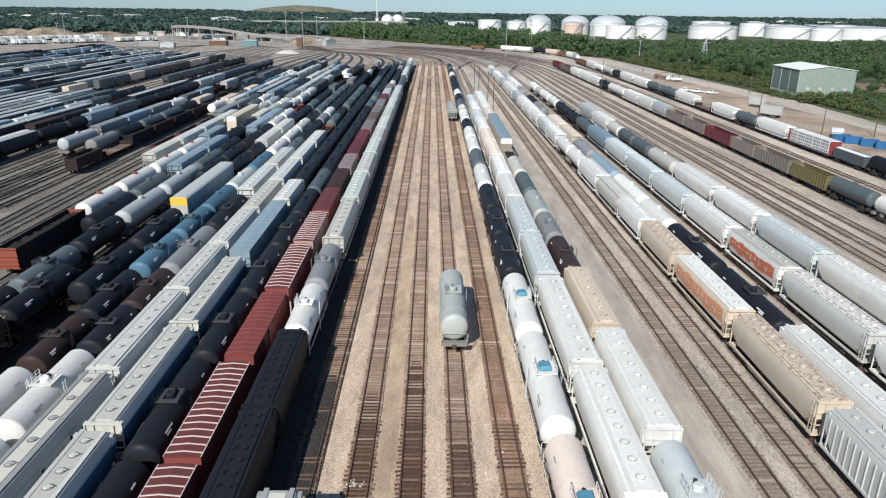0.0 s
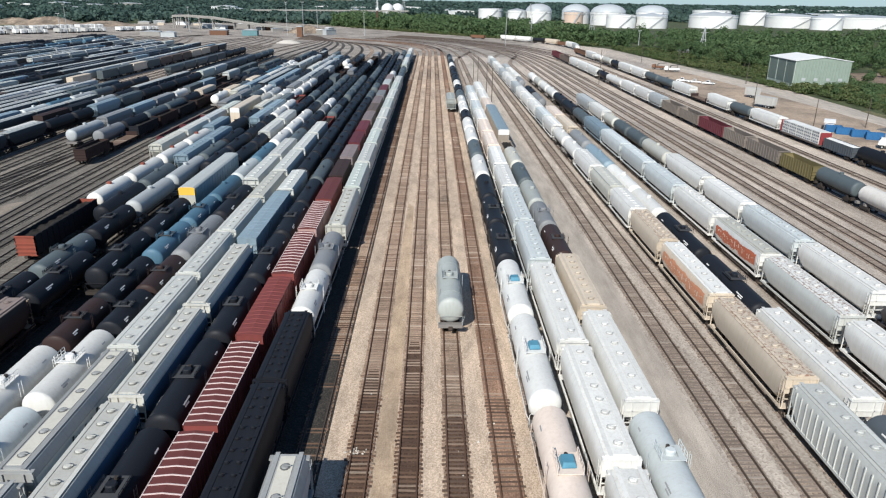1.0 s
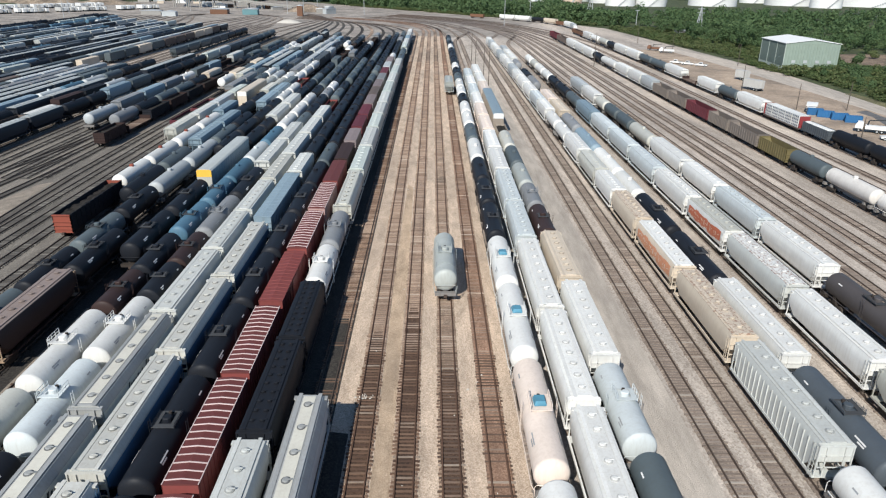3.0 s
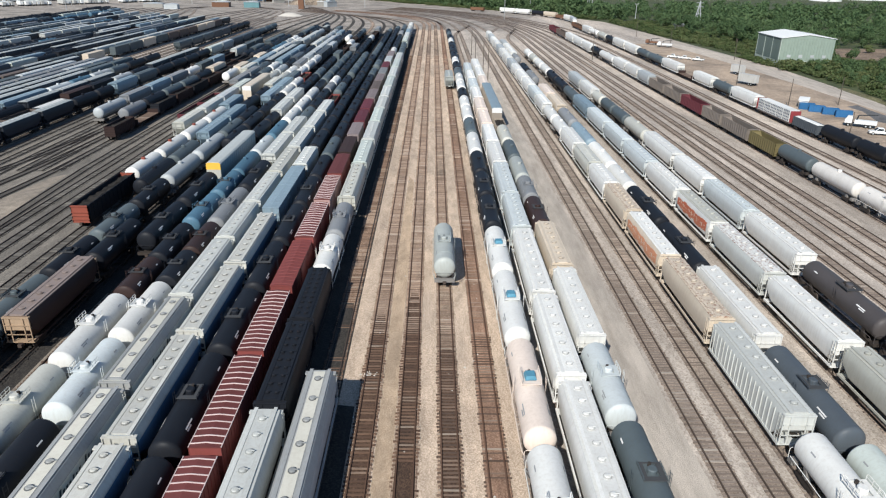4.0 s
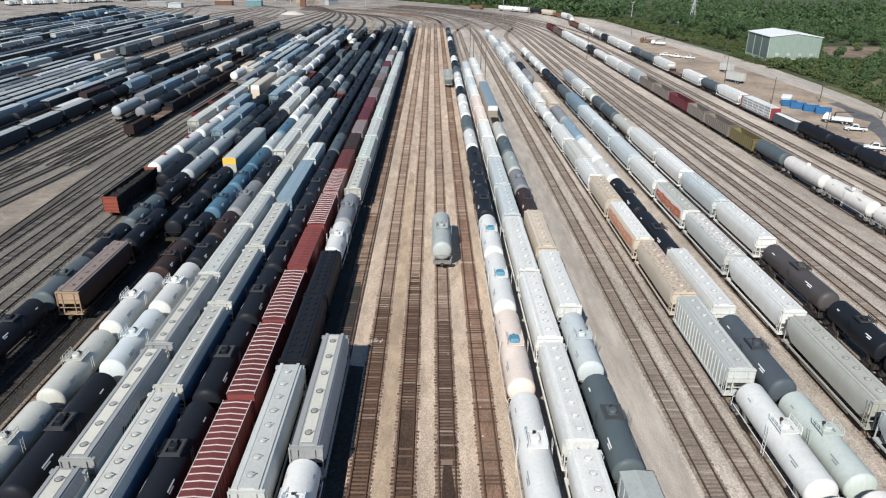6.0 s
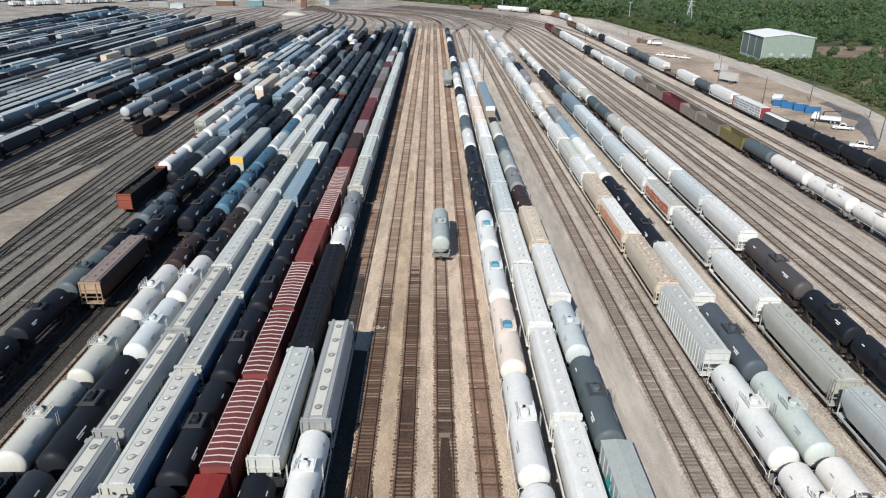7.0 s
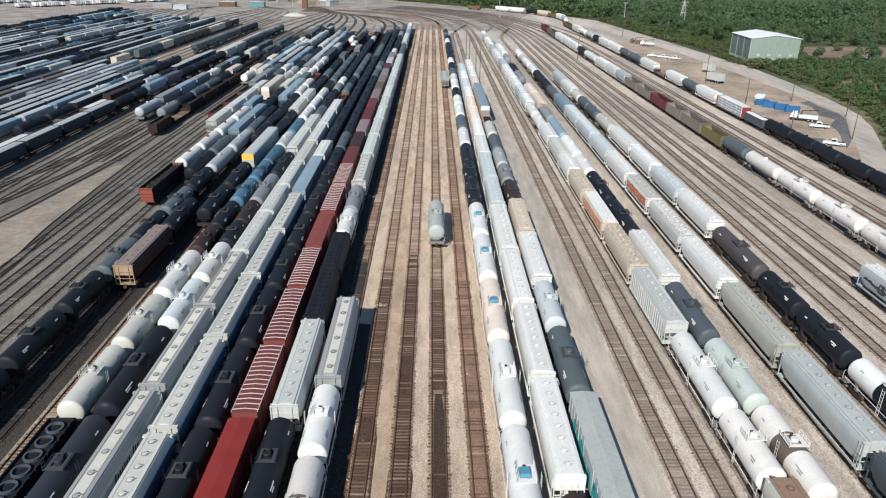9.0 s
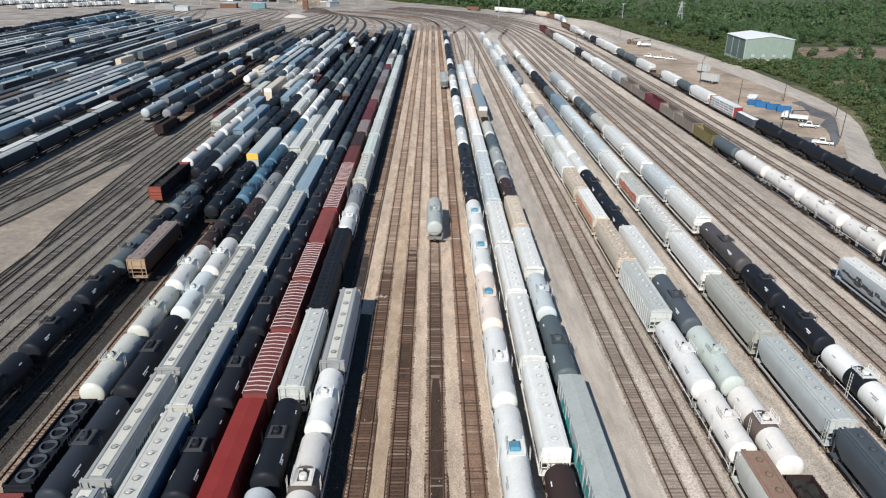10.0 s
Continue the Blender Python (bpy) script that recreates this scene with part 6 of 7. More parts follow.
def shed(name, x, y, w, d, h, wall, roof, rise=1.5, turn=0, label="", doors=0, group=""):
    """Gabled or flat shed with walls, roof, and dark door openings along its front."""
    root = new(name)
    tagged(root, label, "building", group)
    bm = bmesh.new()
    box(bm, -w / 2, w / 2, -d / 2, d / 2, -0.2, h)
    part("wall", bm, wall, root)
    bm = bmesh.new()
    extrude = [(-w / 2 - 0.3, h - 0.1), (-w / 2 - 0.3, h + 0.12), (0, h + rise), (w / 2 + 0.3, h + 0.12), (w / 2 + 0.3, h - 0.1)]
    extrude_y(bm, extrude, -d / 2 - 0.3, d / 2 + 0.3)
    part("roof", bm, roof, root)
    for i in range(doors):
        bm = bmesh.new()
        s = w / doors
        box(bm, -w / 2 + s * (i + 0.25), -w / 2 + s * (i + 0.75), -d / 2 - 0.06, -d / 2 + 0.05, 0.0, h * 0.62)
        part("door", bm, M_DARK, root)
    root.matrix_basis = pose(x, y, 0, 0, 0, turn)
    return root


# white terminal sheds beyond the left end of the yard
def trailer_row(xc, yc, length, turn, seed):
    """White semi-trailers backed up side by side in an uneven row."""
    rng = random.Random(seed)
    u = -length / 2
    a = math.radians(turn)
    while u < length / 2:
        if rng.random() < 0.07:
            u += rng.uniform(2, 6)
            continue
        h, d = rng.uniform(3.9, 4.4), rng.uniform(8.5, 13.5)
        root = new("semi_trailer")
        tagged(root, "white semi-trailer in a long parked row", "trailer", "parked semi-trailers")
        bm = bmesh.new()
        box(bm, -1.3, 1.3, -d / 2, d / 2, 1.2, h)
        box(bm, -1.22, 1.22, -d / 2 - 0.06, -d / 2, 1.35, h - 0.15)
        part("box", bm, rng.choice((M_WHITE, M_WHITE, M_TRAILER)), root)
        bm = bmesh.new()
        for y in (-d / 2 + 1.4, -d / 2 + 2.7, d / 2 - 2.2):
            box(bm, -1.15, 1.15, y - 0.5, y + 0.5, 0.0, 1.2)
        part("running_gear", bm, M_DARK, root)
        off = rng.uniform(-1.2, 1.2)
        root.matrix_basis = pose(xc + u * math.cos(a) - off * math.sin(a), yc + u * math.sin(a) + off * math.cos(a), 0, 0, 0, turn + rng.uniform(-2, 2))
        u += rng.uniform(2.8, 3.7)


# parked trailers beyond the left end of the yard
trailer_row(-352, 676, 92, 50.0, 3)
trailer_row(-395, 740, 120, 50.0, 4)
trailer_row(-300, 742, 40, 50.0, 6)
rng = random.Random(8)
for i in range(34):
    y = rng.uniform(1150, 2600)
    x = rng.uniform(-0.68, 0.68) * y
    if 30 < x < 800 and y < 1260:
        continue
    shed("warehouse", x, y, rng.uniform(20, 70), rng.uniform(16, 40), rng.uniform(7, 13), rng.choice((M_WHITE, M_CONC, M_WHITE)), rng.choice((M_WHITE, M_DOME)), rng.uniform(0.8, 3), rng.uniform(-25, 25), "pale flat warehouse among distant trees", 0, "distant warehouses")
for x, y, w, d, h, wall, lab in ((-170, 678, 14, 7, 5, paint((0.12, 0.24, 0.26)), "teal metal yard shed"), (-200, 682, 16, 8, 4.5, paint(C["rust"]), "rusty brown storage shed"), (-232, 640, 12, 6, 4, paint(C["ltgrey"]), "grey metal yard shed"),
                                 (-255, 660, 18, 7, 3.5, M_CONC, "pale concrete yard shed"), (-122, 668, 5, 5, 9, paint(C["rust"]), "narrow brown hump tower"), (151, 608, 11, 8, 4.5, M_WHITE, "small white house among trees"), (178, 505, 10, 6, 3.2, M_CONC, "low grey hut among trees"), (120, 660, 14, 8, 4, M_WHITE, "small white shed by the woods")):
    shed("yard_shed", x, y, w, d, h, wall, M_DOME if wall is not M_WHITE else M_WHITE, 1.0, 0, lab)


rng = random.Random(52)
for i in range(22):
    x = rng.uniform(-360, -95)
    y = 700 + (-95 - x) * 0.72 + rng.uniform(0, 60)
    shed("yard_shed", x, y, rng.uniform(6, 16), rng.uniform(3, 7), rng.uniform(2.5, 5), rng.choice((M_WHITE, M_CONC, paint(C["rust"]), paint(C["ltgrey"]), paint(C["beige"]))), rng.choice((M_DOME, M_CONC, M_WHITE)), 0.6, rng.uniform(-20, 60), "low weathered storage shed behind the lead tracks", 0, "sheds behind the lead tracks")


def green_building():
    """Green sheet-metal shop with a white roof, ribbed panels and tall sliding doors."""
    root = new("metal_shop_building")
    tagged(root, "pale green sheet-metal shop with a white gable roof", "building")
    w, d, h = 23.6, 28.6, 12.0
    bm = bmesh.new()
    edge = []
    n = 18
    for i in range(n):
        x = -w / 2 + w * i / n
        edge += [(x, -d / 2), (x + 0.25, -d / 2 - 0.08), (x + 0.5, -d / 2)]
    plan = edge + [(w / 2, -d / 2), (w / 2, d / 2), (-w / 2, d / 2)]
    loft(bm, [[(x, y, z) for x, y in plan] for z in (-0.2, h)])
    part("wall", bm, M_GREEN, root)
    bm = bmesh.new()
    box(bm, -w / 2 - 0.14, w / 2 + 0.14, -d / 2 - 0.14, d / 2 + 0.14, -0.2, 2.1)
    part("base_wall", bm, M_PALEGREEN, root, "pale green footing wall")
    bm = bmesh.new()
    extrude_y(bm, [(-w / 2, h), (0, h + 1.5), (w / 2, h)], -d / 2 - 0.02, d / 2 + 0.02)
    part("gable", bm, M_GREEN, root)
    bm = bmesh.new()
    extrude_y(bm, [(-w / 2 - 0.5, h - 0.08), (-w / 2 - 0.5, h + 0.12), (0, h + 1.75), (w / 2 + 0.5, h + 0.12), (w / 2 + 0.5, h - 0.08), (0, h + 1.52)], -d / 2 - 0.4, d / 2 + 0.4)
    part("roof", bm, M_WHITE, root)
    for i in range(3):
        bm = bmesh.new()
        y0 = -d / 2 + 0.7 + i * 9.3
        box(bm, -w / 2 - 0.12, -w / 2 + 0.02, y0, y0 + 8.7, 2.2, h - 0.3)
        dr = part("sliding_door", bm, M_GREENDK, root, "dark green sliding door")
        bm = bmesh.new()
        for k in range(9):
            y = y0 + 0.4 + k * 0.95
            box(bm, -w / 2 - 0.16, -w / 2 - 0.11, y, y + 0.12, 2.3, h - 0.4)
        part("door_ribs", bm, M_GREENDK, dr)["kind"] = "stuff"
    for i in range(4):
        bm = bmesh.new()
        y0 = min(-d / 2 + 0.05 + i * 9.3, d / 2 - 0.6)
        box(bm, -w / 2 - 0.2, -w / 2 + 0.02, y0, y0 + 0.55, 0.0, h - 0.1)
        part("door_post", bm, M_PALEGREEN, root, "pale green post between the doors")
    for i in range(4):
        bm = bmesh.new()
        x = -w / 2 + 3.4 + i * 5.2
        box(bm, x, x + 1.6, -d / 2 - 0.12, -d / 2 - 0.02, 3.6, 4.8)
        part("vent", bm, M_STEEL, root)
    root.matrix_basis = pose(171.0, 327.0, 0, 0, 0, -4)


green_building()


def bridge(name, deck, half, y_skew, label):
    """Road bridge: deck with parapets on round piers; deck rows are (x, y, z)."""
    root = new(name)
    tagged(root, label, "bridge")
    bm = bmesh.new()
    loft(bm, [[(x, y - half, z - 1.1), (x, y - half, z), (x, y + half, z), (x, y + half, z - 1.1)] for x, y, z in deck])
    part("deck", bm, M_CONC, root)
    for s in (-1, 1):
        bm = bmesh.new()
        loft(bm, [[(x, y + s * half - 0.2, z), (x, y + s * half - 0.2, z + 1.0), (x, y + s * half + 0.2, z + 1.0), (x, y + s * half + 0.2, z)] for x, y, z in deck])
        part("parapet", bm, M_CONC, root)
    for (xa, ya, za), (xb, yb, zb) in zip(deck, deck[1:]):
        n = max(1, int(abs(xb - xa) / 14))
        for i in range(n):
            f = i / n
            x, y, z = xa + f * (xb - xa), ya + f * (yb - ya), za + f * (zb - za)
            if z < 3.5:
                continue
            bm = bmesh.new()
            for s in (-0.6, 0.6):
                lathe_z(bm, [(-0.3, 0.7), (z - 1.9, 0.7)], x, y + s * half, 10)
            box(bm, x - 0.8, x + 0.8, y - half, y + half, z - 2.0, z - 1.08)
            part("pier", bm, M_CONC, root)


bridge("road_overpass", [(-330, 960, 11), (-300, 860, 12.5), (-285, 805, 13), (-268, 797, 13.6), (-238, 792, 12), (-214, 788, 9), (-183, 782, 5.5), (-150, 778, 2.6)], 5, 0, "concrete road overpass sloping down beside the yard")
bridge("highway_bridge", [(-300, 1210, 12), (-240, 1200, 12.8), (-98, 1190, 14), (-40, 1190, 14)], 6, 0, "long pale highway bridge on round piers")


def heap(name, x, y, r, h, mat, label, seed):
    rng = random.Random(seed)
    bm = bmesh.new()
    n = 26
    rings = []
    for f, z in ((1.0, -0.1), (0.82, 0.22), (0.6, 0.52), (0.36, 0.82), (0.12, 0.98)):
        rings.append([(x + r * f * math.cos(6.2832 * i / n) * rng.uniform(0.88, 1.12), y + 0.7 * r * f * math.sin(6.2832 * i / n) * rng.uniform(0.88, 1.12), h * z * rng.uniform(0.9, 1.1) if z > 0 else z) for i in range(n)])
    loft(bm, rings)
    tagged(part(name, bm, mat, smooth=True), label, "heap")


heap("earth_mound", -440, 842, 40, 9, M_SOIL, "tall tan heap of loose spoil", 1)
heap("earth_mound", -380, 850, 40, 5, M_SOIL, "broad tan heap of loose spoil", 2)
heap("earth_mound", -490, 860, 34, 7, M_SOIL, "broad tan heap of loose spoil", 3)
heap("rubble_mound", -115, 578, 11, 2.4, paint((0.52, 0.49, 0.44), 0.4, 0.2, 0.9), "pale rubble mound between curving tracks", 4)
heap("earth_bank", -128, 745, 24, 7, M_SOIL, "bare earth bank beside the lead tracks", 5)
heap("far_hill", -760, 4300, 420, 44, M_HILL, "low green-brown hill on the horizon", 6)


def light_pole(x, y, h, mat, arm=0.0, r=0.16, label="tall dark wooden pole"):
    root = new("light_pole")
    tagged(root, label, "pole", "poles in the yard")
    bm = bmesh.new()
    lathe_z(bm, [(-0.3, r), (h, r * 0.6)], x, y, 8)
    part("pole", bm, mat, root)
    if arm:
        bm = bmesh.new()
        box(bm, x - arm, x + arm, y - 0.12, y + 0.12, h - 0.5, h - 0.25)
        part("crossarm", bm, mat, root)
        for s in (-1, 1):
            bm = bmesh.new()
            box(bm, x + s * arm - 0.3, x + s * arm + 0.3, y - 0.25, y + 0.25, h - 0.25, h + 0.1)
            part("lamp_head", bm, M_STEEL, root)


for x, y, h in ((19.6, 262, 14), (20.6, 250, 14), (19.0, 335, 13), (18.8, 300, 13), (74.8, 322, 15), (115.6, 256, 10), (114, 212, 9), (133, 217, 9), (123, 160, 8), (111, 172, 6.5), (138, 190, 9), (145, 330, 10), (128, 440, 10), (135, 395, 9)):
    light_pole(x, y, h, M_POLE, 0.0)
for x, y, h in ((57.3, 569, 26), (-66, 700, 22), (-140, 700, 30), (-128, 720, 30), (-118, 745, 26), (-240, 720, 24), (-330, 660, 26), (-300, 590, 20), (95, 700, 22), (160, 560, 14)):
    light_pole(x, y, h, M_STEEL, 1.2, 0.28, "tall grey steel floodlight pole")


def mast():
    root = new("radio_mast")
    tagged(root, "tall pale radio mast with a rusty base", "mast")
    bm = bmesh.new()
    lathe_z(bm, [(-0.3, 1.3), (20, 1.0)], -65, 855, 10)
    part("base", bm, paint((0.12, 0.06, 0.045), 0.3, 0.5), root, "rust-brown base column")
    bm = bmesh.new()
    lathe_z(bm, [(20, 0.6), (62, 0.35)], -65, 855, 8)
    part("pole", bm, M_WHITE, root)
    bm = bmesh.new()
    lathe_z(bm, [(20.5, 1.6), (22, 1.9), (23.4, 1.5)], -65, 855, 10)
    part("tank_ball", bm, M_WHITE, root)


mast()


def power_pole(x, y, h, s=3.0):
    root = new("power_tower")
    tagged(root, "grey timber power tower with leaning legs", "power tower", "power towers")
    for a, b in (((x - s, y, -0.3), (x + 0.4, y, h)), ((x + s, y, -0.3), (x + 0.6, y, h)), ((x + 0.5, y + s, -0.3), (x + 0.5, y, h))):
        bm = bmesh.new()
        rod(bm, a, b, 0.26, 6)
        part("leg", bm, M_STEEL, root)
    for z, d in ((h * 0.55, 2.0), (h * 0.8, 2.6), (h * 0.94, 2.6)):
        bm = bmesh.new()
        box(bm, x + 0.5 - d, x + 0.5 + d, y - 0.15, y + 0.15, z - 0.15, z + 0.15)
        part("crossarm", bm, M_STEEL, root)


power_pole(189, 505, 19)
power_pole(140, 640, 24, 4)
power_pole(-45, 1120, 34, 5)
power_pole(-85, 1110, 34, 5)
power_pole(120, 900, 30, 5)


# ---- the lot: vehicles, bins, trailers ----
M_GLASS = paint((0.02, 0.025, 0.03), 0.1, 0.0, 0.1)
M_TYRE = paint((0.02, 0.02, 0.02), 0.3, 0.0, 0.85)


def wheels_of(root, xs, ys, r=0.4):
    for x in xs:
        for y in ys:
            bm = bmesh.new()
            n = 14
            for o, q in ((0, r),):
                loft(bm, [[(x + k, y + q * math.cos(6.2832 * i / n), r + q * math.sin(6.2832 * i / n)) for i in range(n)] for k in (-0.13, 0.13)])
            w = part("wheel", bm, M_TYRE, root)
            bm = bmesh.new()
            loft(bm, [[(x + k, y + 0.22 * math.cos(6.2832 * i / n), r + 0.22 * math.sin(6.2832 * i / n)) for i in range(n)] for k in (-0.14, 0.14)])
            part("rim", bm, M_STEEL, w)


def pickup(mat, label):
    root = new("pickup_truck")
    tagged(root, label, "truck", "vehicles in the dirt lot")
    bm = bmesh.new()
    prof = [(-2.8, 0.55), (-2.8, 1.1), (-0.6, 1.12), (-0.6, 1.15), (1.4, 1.15), (2.7, 1.02), (2.85, 0.9), (2.85, 0.5)]
    loft(bm, [[(x, y, z) for y, z in prof] for x in (-0.98, 0.98)])
    part("body", bm, mat, root)
    bm = bmesh.new()
    loft(bm, [[(-0.92, -0.7, 1.12), (0.92, -0.7, 1.12), (0.92, 1.5, 1.12), (-0.92, 1.5, 1.12)], [(-0.78, -0.5, 1.9), (0.78, -0.5, 1.9), (0.78, 0.8, 1.9), (-0.78, 0.8, 1.9)]])
    cab = part("cab", bm, mat, root)
    for s in (-1, 1):
        bm = bmesh.new()
        loft(bm, [[(s * (0.925 - k), -0.45, 1.25), (s * (0.925 - k), 1.15, 1.25), (s * (0.815 - k), 0.72, 1.78), (s * (0.815 - k), -0.35, 1.78)] for k in (0.0, 0.05)])
        part("side_window", bm, M_GLASS, cab)
    bm = bmesh.new()
    loft(bm, [[(-0.8, 1.43 - k, 1.22), (0.8, 1.43 - k, 1.22), (0.7, 0.87 - k, 1.84), (-0.7, 0.87 - k, 1.84)] for k in (-0.02, 0.04)])
    part("windscreen", bm, M_GLASS, cab)
    bm = bmesh.new()
    box(bm, -0.8, 0.8, -2.7, -0.75, 1.08, 1.13)
    part("cargo_bed", bm, M_DARK, root)
    wheels_of(root, (-0.9, 0.9), (-1.8, 1.9))
    return root


p0 = pickup(M_WHITE, "white pickup truck parked on the dirt lot")
p0.matrix_basis = pose(113.6, 152.6, 0.02, 0, 0, 62)
for x, y, a in ((120.6, 174.0, 70), (126, 326, 60), (121.5, 331, 62), (117.5, 336, 64)):
    copy_thing(p0, pose(x, y, 0.02, 0, 0, a))


def service_truck(mat, label, x, y, a):
    root = new("service_truck")
    tagged(root, label, "truck", "vehicles in the dirt lot")
    bm = bmesh.new()
    box(bm, -1.1, 1.1, -4.2, 3.6, 0.75, 1.0)
    part("chassis", bm, M_DARK, root)
    bm = bmesh.new()
    loft(bm, [[(-1.15, 1.8, 1.0), (1.15, 1.8, 1.0), (1.15, 3.7, 1.0), (-1.15, 3.7, 1.0)], [(-1.15, 1.8, 2.1), (1.15, 1.8, 2.1), (1.15, 3.7, 2.0), (-1.15, 3.7, 2.0)], [(-1.05, 1.9, 2.8), (1.05, 1.9, 2.8), (1.05, 3.2, 2.8), (-1.05, 3.2, 2.8)]])
    part("cab", bm, mat, root)
    bm = bmesh.new()
    loft(bm, [[(-1.0, 3.66 - k, 2.08), (1.0, 3.66 - k, 2.08), (0.95, 3.3 - k, 2.7), (-0.95, 3.3 - k, 2.7)] for k in (-0.03, 0.05)])
    part("windscreen", bm, M_GLASS, root)
    bm = bmesh.new()
    box(bm, -1.15, 1.15, -4.2, 1.3, 1.0, 1.9)
    part("tool_body", bm, mat, root)
    bm = bmesh.new()
    rod(bm, (0, 0.8, 1.9), (0, 0.6, 3.2), 0.2, 6)
    rod(bm, (0, 0.6, 3.2), (0, -4.0, 3.7), 0.16, 6)
    part("crane_arm", bm, M_DARK, root)
    wheels_of(root, (-1.0, 1.0), (-2.8, -1.7, 2.7), 0.5)
    root.matrix_basis = pose(x, y, 0.02, 0, 0, a)


service_truck(M_WHITE, "white service truck with a folded crane arm", 120.6, 184.0, 58)
service_truck(paint(C["rust"]), "rusty red service truck with a crane arm", 125, 396, 60)
service_truck(M_WHITE, "white flatbed service truck by the road", 128, 384, 70)


def waste_bin(x, y, a):
    root = new("roll_off_bin")
    tagged(root, "blue steel roll-off container, open at the top", "waste container", "blue containers in the lot")
    for s in (-1, 1):
        bm = bmesh.new()
        edge = [(1.2, -3.0)]
        for i in range(7):
            yy = -2.7 + i * 0.9
            edge += [(1.2, yy - 0.1), (1.3, yy - 0.06), (1.3, yy + 0.06), (1.2, yy + 0.1)]
        edge += [(1.2, 3.0), (1.1, 3.0), (1.1, -3.0)]
        loft(bm, [[(s * u, v, z) for u, v in edge] for z in (0.25, 2.3)])
        part("side_wall", bm, M_BLUE, root)
        bm = bmesh.new()
        yy = sorted((s * 3.0, s * 2.9))
        box(bm, -1.1, 1.1, yy[0], yy[1], 0.25, 2.3)
        part("end_wall", bm, M_BLUE, root)
    bm = bmesh.new()
    box(bm, -1.15, 1.15, -2.95, 2.95, 0.0, 0.3)
    part("floor", bm, M_BLUE, root)
    root.matrix_basis = pose(x, y, 0.02, 0, 0, a) @ Matrix.Diagonal((0.75, 0.75, 0.85, 1))


for x, y, a in ((118.4, 209.0, 70), (119.6, 205.2, 66), (121.8, 201.4, 72), (123.8, 197.6, 70)):
    waste_bin(x, y, a)


def box_trailer(x, y, a, length=12.0):
    root = new("box_trailer")
    tagged(root, "white box trailer parked on the dirt lot", "trailer", "trailers in the dirt lot")
    bm = bmesh.new()
    box(bm, -1.25, 1.25, -length / 2, length / 2, 1.2, 3.9)
    for i in range(int(length / 0.6)):
        v = -length / 2 + 0.3 + 0.6 * i
        box(bm, -1.28, 1.28, v - 0.03, v + 0.03, 1.3, 3.8)
    part("box", bm, M_TRAILER, root)
    bm = bmesh.new()
    box(bm, -1.28, 1.28, -length / 2 - 0.02, length / 2 + 0.02, 1.05, 1.22)
    part("floor_frame", bm, M_STEEL, root)
    for s in (-0.62, 0.62):
        bm = bmesh.new()
        box(bm, s - 0.58, s + 0.58, -length / 2 - 0.07, -length / 2 - 0.02, 1.3, 3.8)
        part("rear_door", bm, M_TRAILER, root)
    wheels_of(root, (-1.0, 1.0), (-length / 2 + 1.2, -length / 2 + 2.4), 0.5)
    bm = bmesh.new()
    for s in (-0.8, 0.8):
        box(bm, s - 0.08, s + 0.08, length / 2 - 2.5, length / 2 - 2.3, 0.0, 1.1)
    part("landing_gear", bm, M_DARK, root)
    root.matrix_basis = pose(x, y, 0.02, 0, 0, a)


shed("yard_shed", 119.6, 213.5, 7, 2.5, 2.5, M_WHITE, M_WHITE, 0.3, 60, "small white storage container by the blue bins")
box_trailer(119.8, 256.5, 24, 8.0)
box_trailer(127.0, 283, 24, 5.5)

# the gravel road by the trees and the dark wet ground
gr = sheet("road", [(104, 118), (114.5, 141.4), (125.4, 163.9), (136.7, 185.9), (139.8, 196.6), (140.5, 209.3), (140.4, 225.5), (140.2, 255), (139, 304), (136, 360), (131, 410), (139, 412), (148, 364), (150.5, 300), (150.8, 250), (149.2, 222.4), (147, 206.5), (144.1, 192.2), (138.1, 175.3), (125.1, 147.5), (112, 119)], 0.045, M_ROAD, 0.03)
tagged(gr, "pale gravel road along the trees", "road", kind="structure")
wet = sheet("wet_ground", [(115.3, 149.1), (121.1, 156.9), (128, 170), (133.3, 180.8), (136.8, 188), (138.6, 196.6), (138.4, 206), (139.4, 217), (134.4, 214.3), (134.8, 206), (132.6, 198.3), (130.6, 192), (132.3, 185.8), (126, 177.4), (124.6, 171), (122.4, 165.2), (118, 156)], 0.04, M_PUDDLE, 0.018)
wet2 = sheet("damp_ground", [(107.3, 183.4), (108.7, 191.2), (110.6, 189.6), (111.6, 186.9), (111.2, 181), (111.8, 177), (110.5, 169.3), (109.6, 172.3), (109.9, 176), (108.6, 180.1)], 0.04, M_PUDDLE, 0.018)
tagged(wet2, "dark damp film beside the outer track", "ground", kind="structure")
wet3 = sheet("damp_ground", [(108, 163.5), (111, 162.6), (114.9, 160.2), (115.4, 151.6), (111.1, 152.8), (109.2, 155.4), (108.1, 156.6)], 0.04, M_PUDDLE, 0.018)
tagged(wet3, "dark damp film beside the outer track", "ground", kind="structure")
verge = sheet("grass_verge", [(112, 119), (125.1, 147.5), (138.1, 175.3), (144.1, 192.2), (147, 206.5), (149.2, 222.4), (150.8, 250), (155, 252), (154, 222), (151, 203), (147.5, 190), (143, 173), (131, 146), (118, 117)], 0.03, M_STRAW, 0.03)
tagged(verge, "dry yellow grass verge along the road", "ground", kind="structure")
glade = sheet("grass_glade", [(160, 232), (182, 230), (200, 252), (188, 270), (163, 262)], -0.02, M_STRAW, 0.03)
tagged(glade, "yellow-green grassy clearing among bushes", "ground", kind="structure")
tagged(wet, "dark damp patch in the dirt lot", "ground", kind="structure")
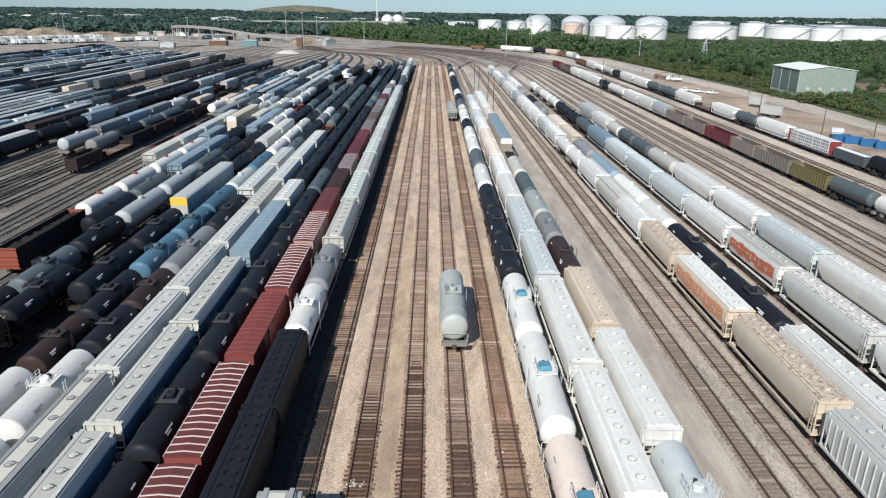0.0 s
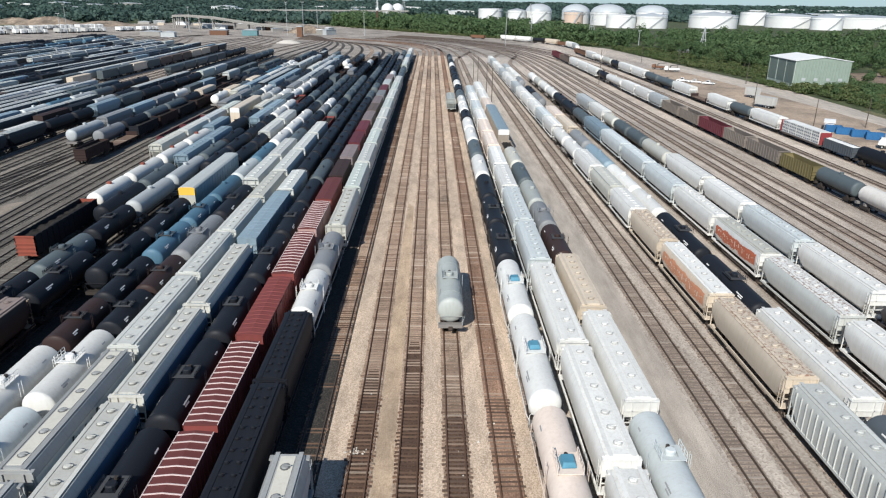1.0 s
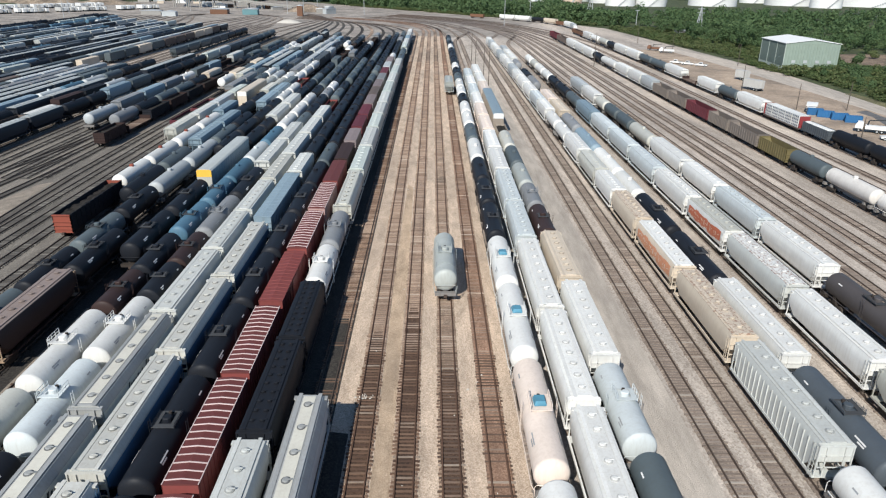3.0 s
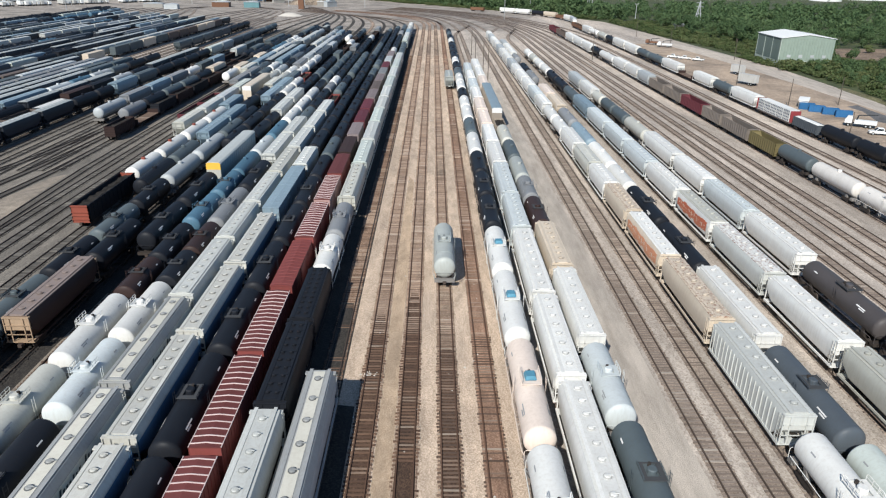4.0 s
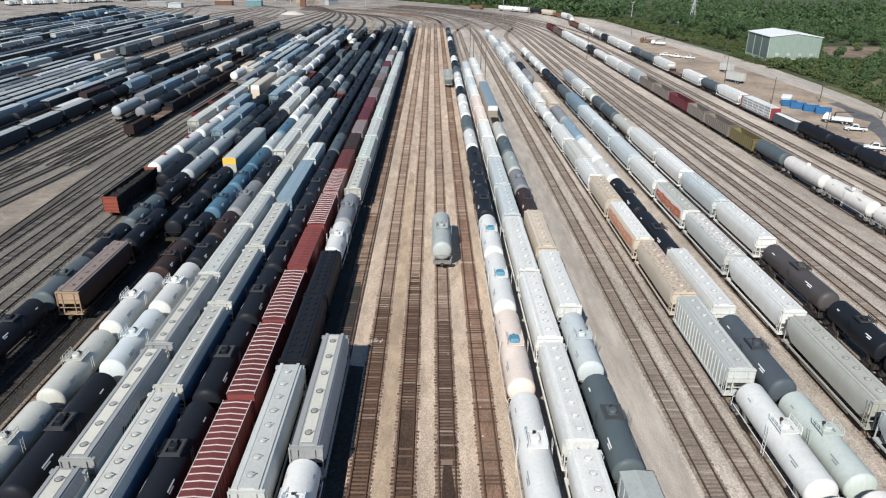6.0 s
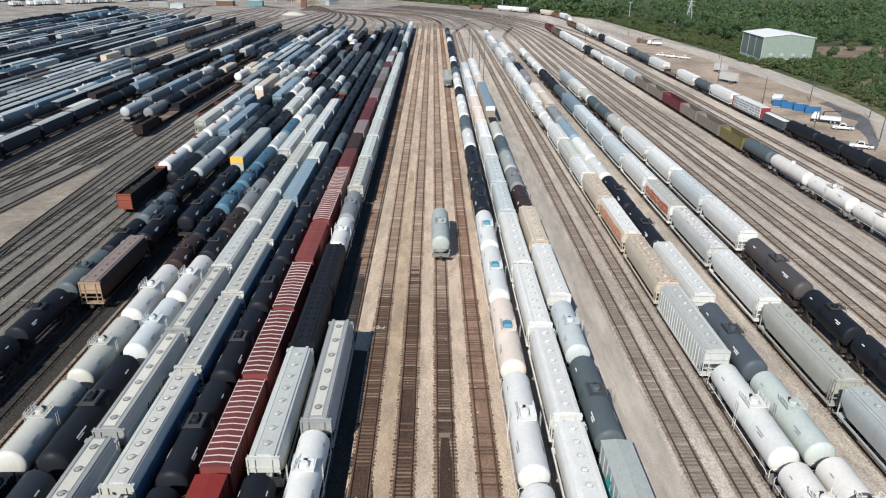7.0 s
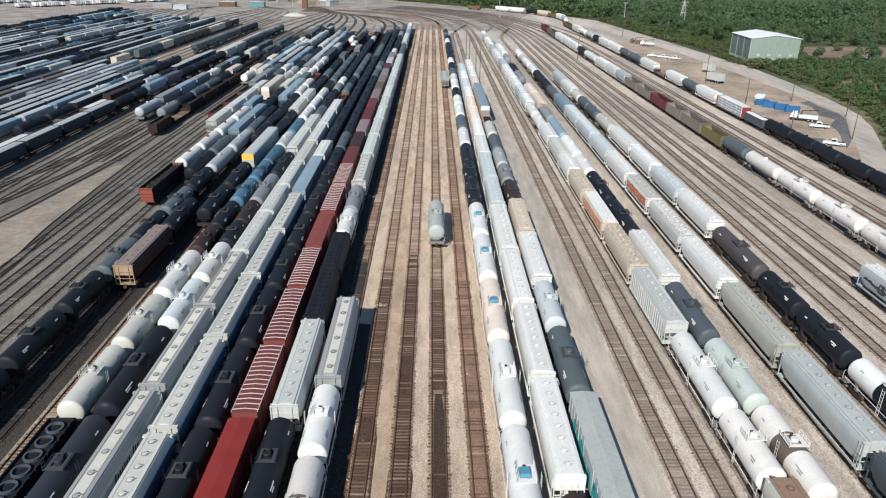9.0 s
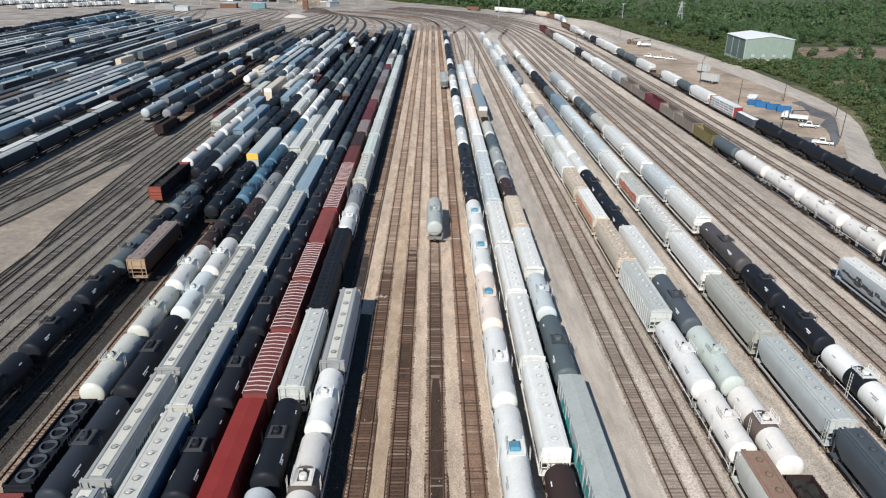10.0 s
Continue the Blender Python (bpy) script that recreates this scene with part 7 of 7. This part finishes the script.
field = sheet("bare_field", [(203, 340), (300, 326), (330, 390), (215, 389)], -0.02, M_FIELD, 0.03)
tagged(field, "bare brown field among trees", "ground", kind="structure")


# ---- small litter: white marks and scraps on the open tracks ----
rng = random.Random(15)
verts, faces = [], []
for i in range(150):
    x = rng.choice((-5.85, -1.85, 2.12, 6.17)) + rng.gauss(0, 0.8)
    y = rng.uniform(12, 200)
    s = rng.uniform(0.05, 0.17)
    if i % 5 == 0:
        x, y = -6.3 + rng.gauss(0, 0.4), 57.0 + rng.gauss(0, 0.25)
    k = len(verts)
    a = rng.uniform(0, 3.1)
    for u, v in ((-s, -s * 0.6), (s, -s * 0.6), (s * 0.8, s * 0.6), (-s * 0.7, s * 0.5)):
        verts.append((x + u * math.cos(a) - v * math.sin(a), y + u * math.sin(a) + v * math.cos(a), 0.05))
    verts.append((x, y, 0.05 + 0.16))
    faces += [(k, k + 1, k + 4), (k + 1, k + 2, k + 4), (k + 2, k + 3, k + 4), (k + 3, k, k + 4)]
bm = bmesh.new()
box(bm, 1.55, 2.65, 34.6, 35.1, 0.13, 0.19)
tagged(part("loose_plank", bm, paint((0.24, 0.17, 0.13), 0.4, 0.2, 0.9)), "loose brown plank lying between the rails", "plank")
tagged(mesh_from("scraps", verts, faces, paint((0.55, 0.52, 0.47), 0.4, 0.3, 0.9)), "pale stones and scraps lying on the tracks", "litter", kind="stuff")


# ---- wooden ties: the nearest ones singly, the rest joined ----
def tie_rows():
    rng = random.Random(77)
    single = bpy.data.meshes.new("tie")
    bm = bmesh.new()
    box(bm, -1.16, 1.16, -0.11, 0.11, 0.03, 0.125)
    bm.to_mesh(single)
    bm.free()
    singles = {}
    for root, x, y0, y1, wood in TRACK_ENDS:
        if x < -118:
            continue
        rows = {wood: ([], []), M_TIEWORN: ([], [])}
        y = y0
        near = -7 < x < 7
        rusty = 5 < x < 7
        while y < y1:
            verts, faces = rows[M_TIEWORN if near and y > 66 else wood]
            dx, tilt = rng.uniform(-0.10, 0.10), rng.uniform(-0.025, 0.025)
            sunk = -0.055 if noise.noise(Vector((x * 3.1, y * 0.09, 0.0))) + rng.uniform(-0.25, 0.25) > (-0.12 if rusty else 0.34) else 0.0
            if near and 16 < y < 60:
                if wood not in singles:
                    singles[wood] = single.copy()
                    singles[wood].materials.append(wood)
                ob = new("tie", singles[wood])
                ob.parent = root
                ob.matrix_basis = pose(x + dx, y, rng.uniform(-0.012, 0.012) + sunk, 0, 0, math.degrees(tilt))
            else:
                h, z = 1.1 + rng.uniform(-0.1, 0.08), 0.125 + rng.uniform(-0.012, 0.012) + sunk
                k = len(verts)
                for a, b in ((-h, -0.11), (h, -0.11), (h, 0.11), (-h, 0.11)):
                    verts += [(x + dx + a - b * tilt, y + b + a * tilt, 0.03), (x + dx + a - b * tilt, y + b + a * tilt, z)]
                faces += [(k + 1, k + 3, k + 5, k + 7), (k, k + 2, k + 3, k + 1), (k + 2, k + 4, k + 5, k + 3), (k + 4, k + 6, k + 7, k + 5), (k + 6, k, k + 1, k + 7)]
            y += 0.53
        for mat, (verts, faces) in rows.items():
            if faces:
                ob = mesh_from("ties", verts, faces, mat)
                ob.parent = root
                ob["kind"] = "stuff"


tie_rows()
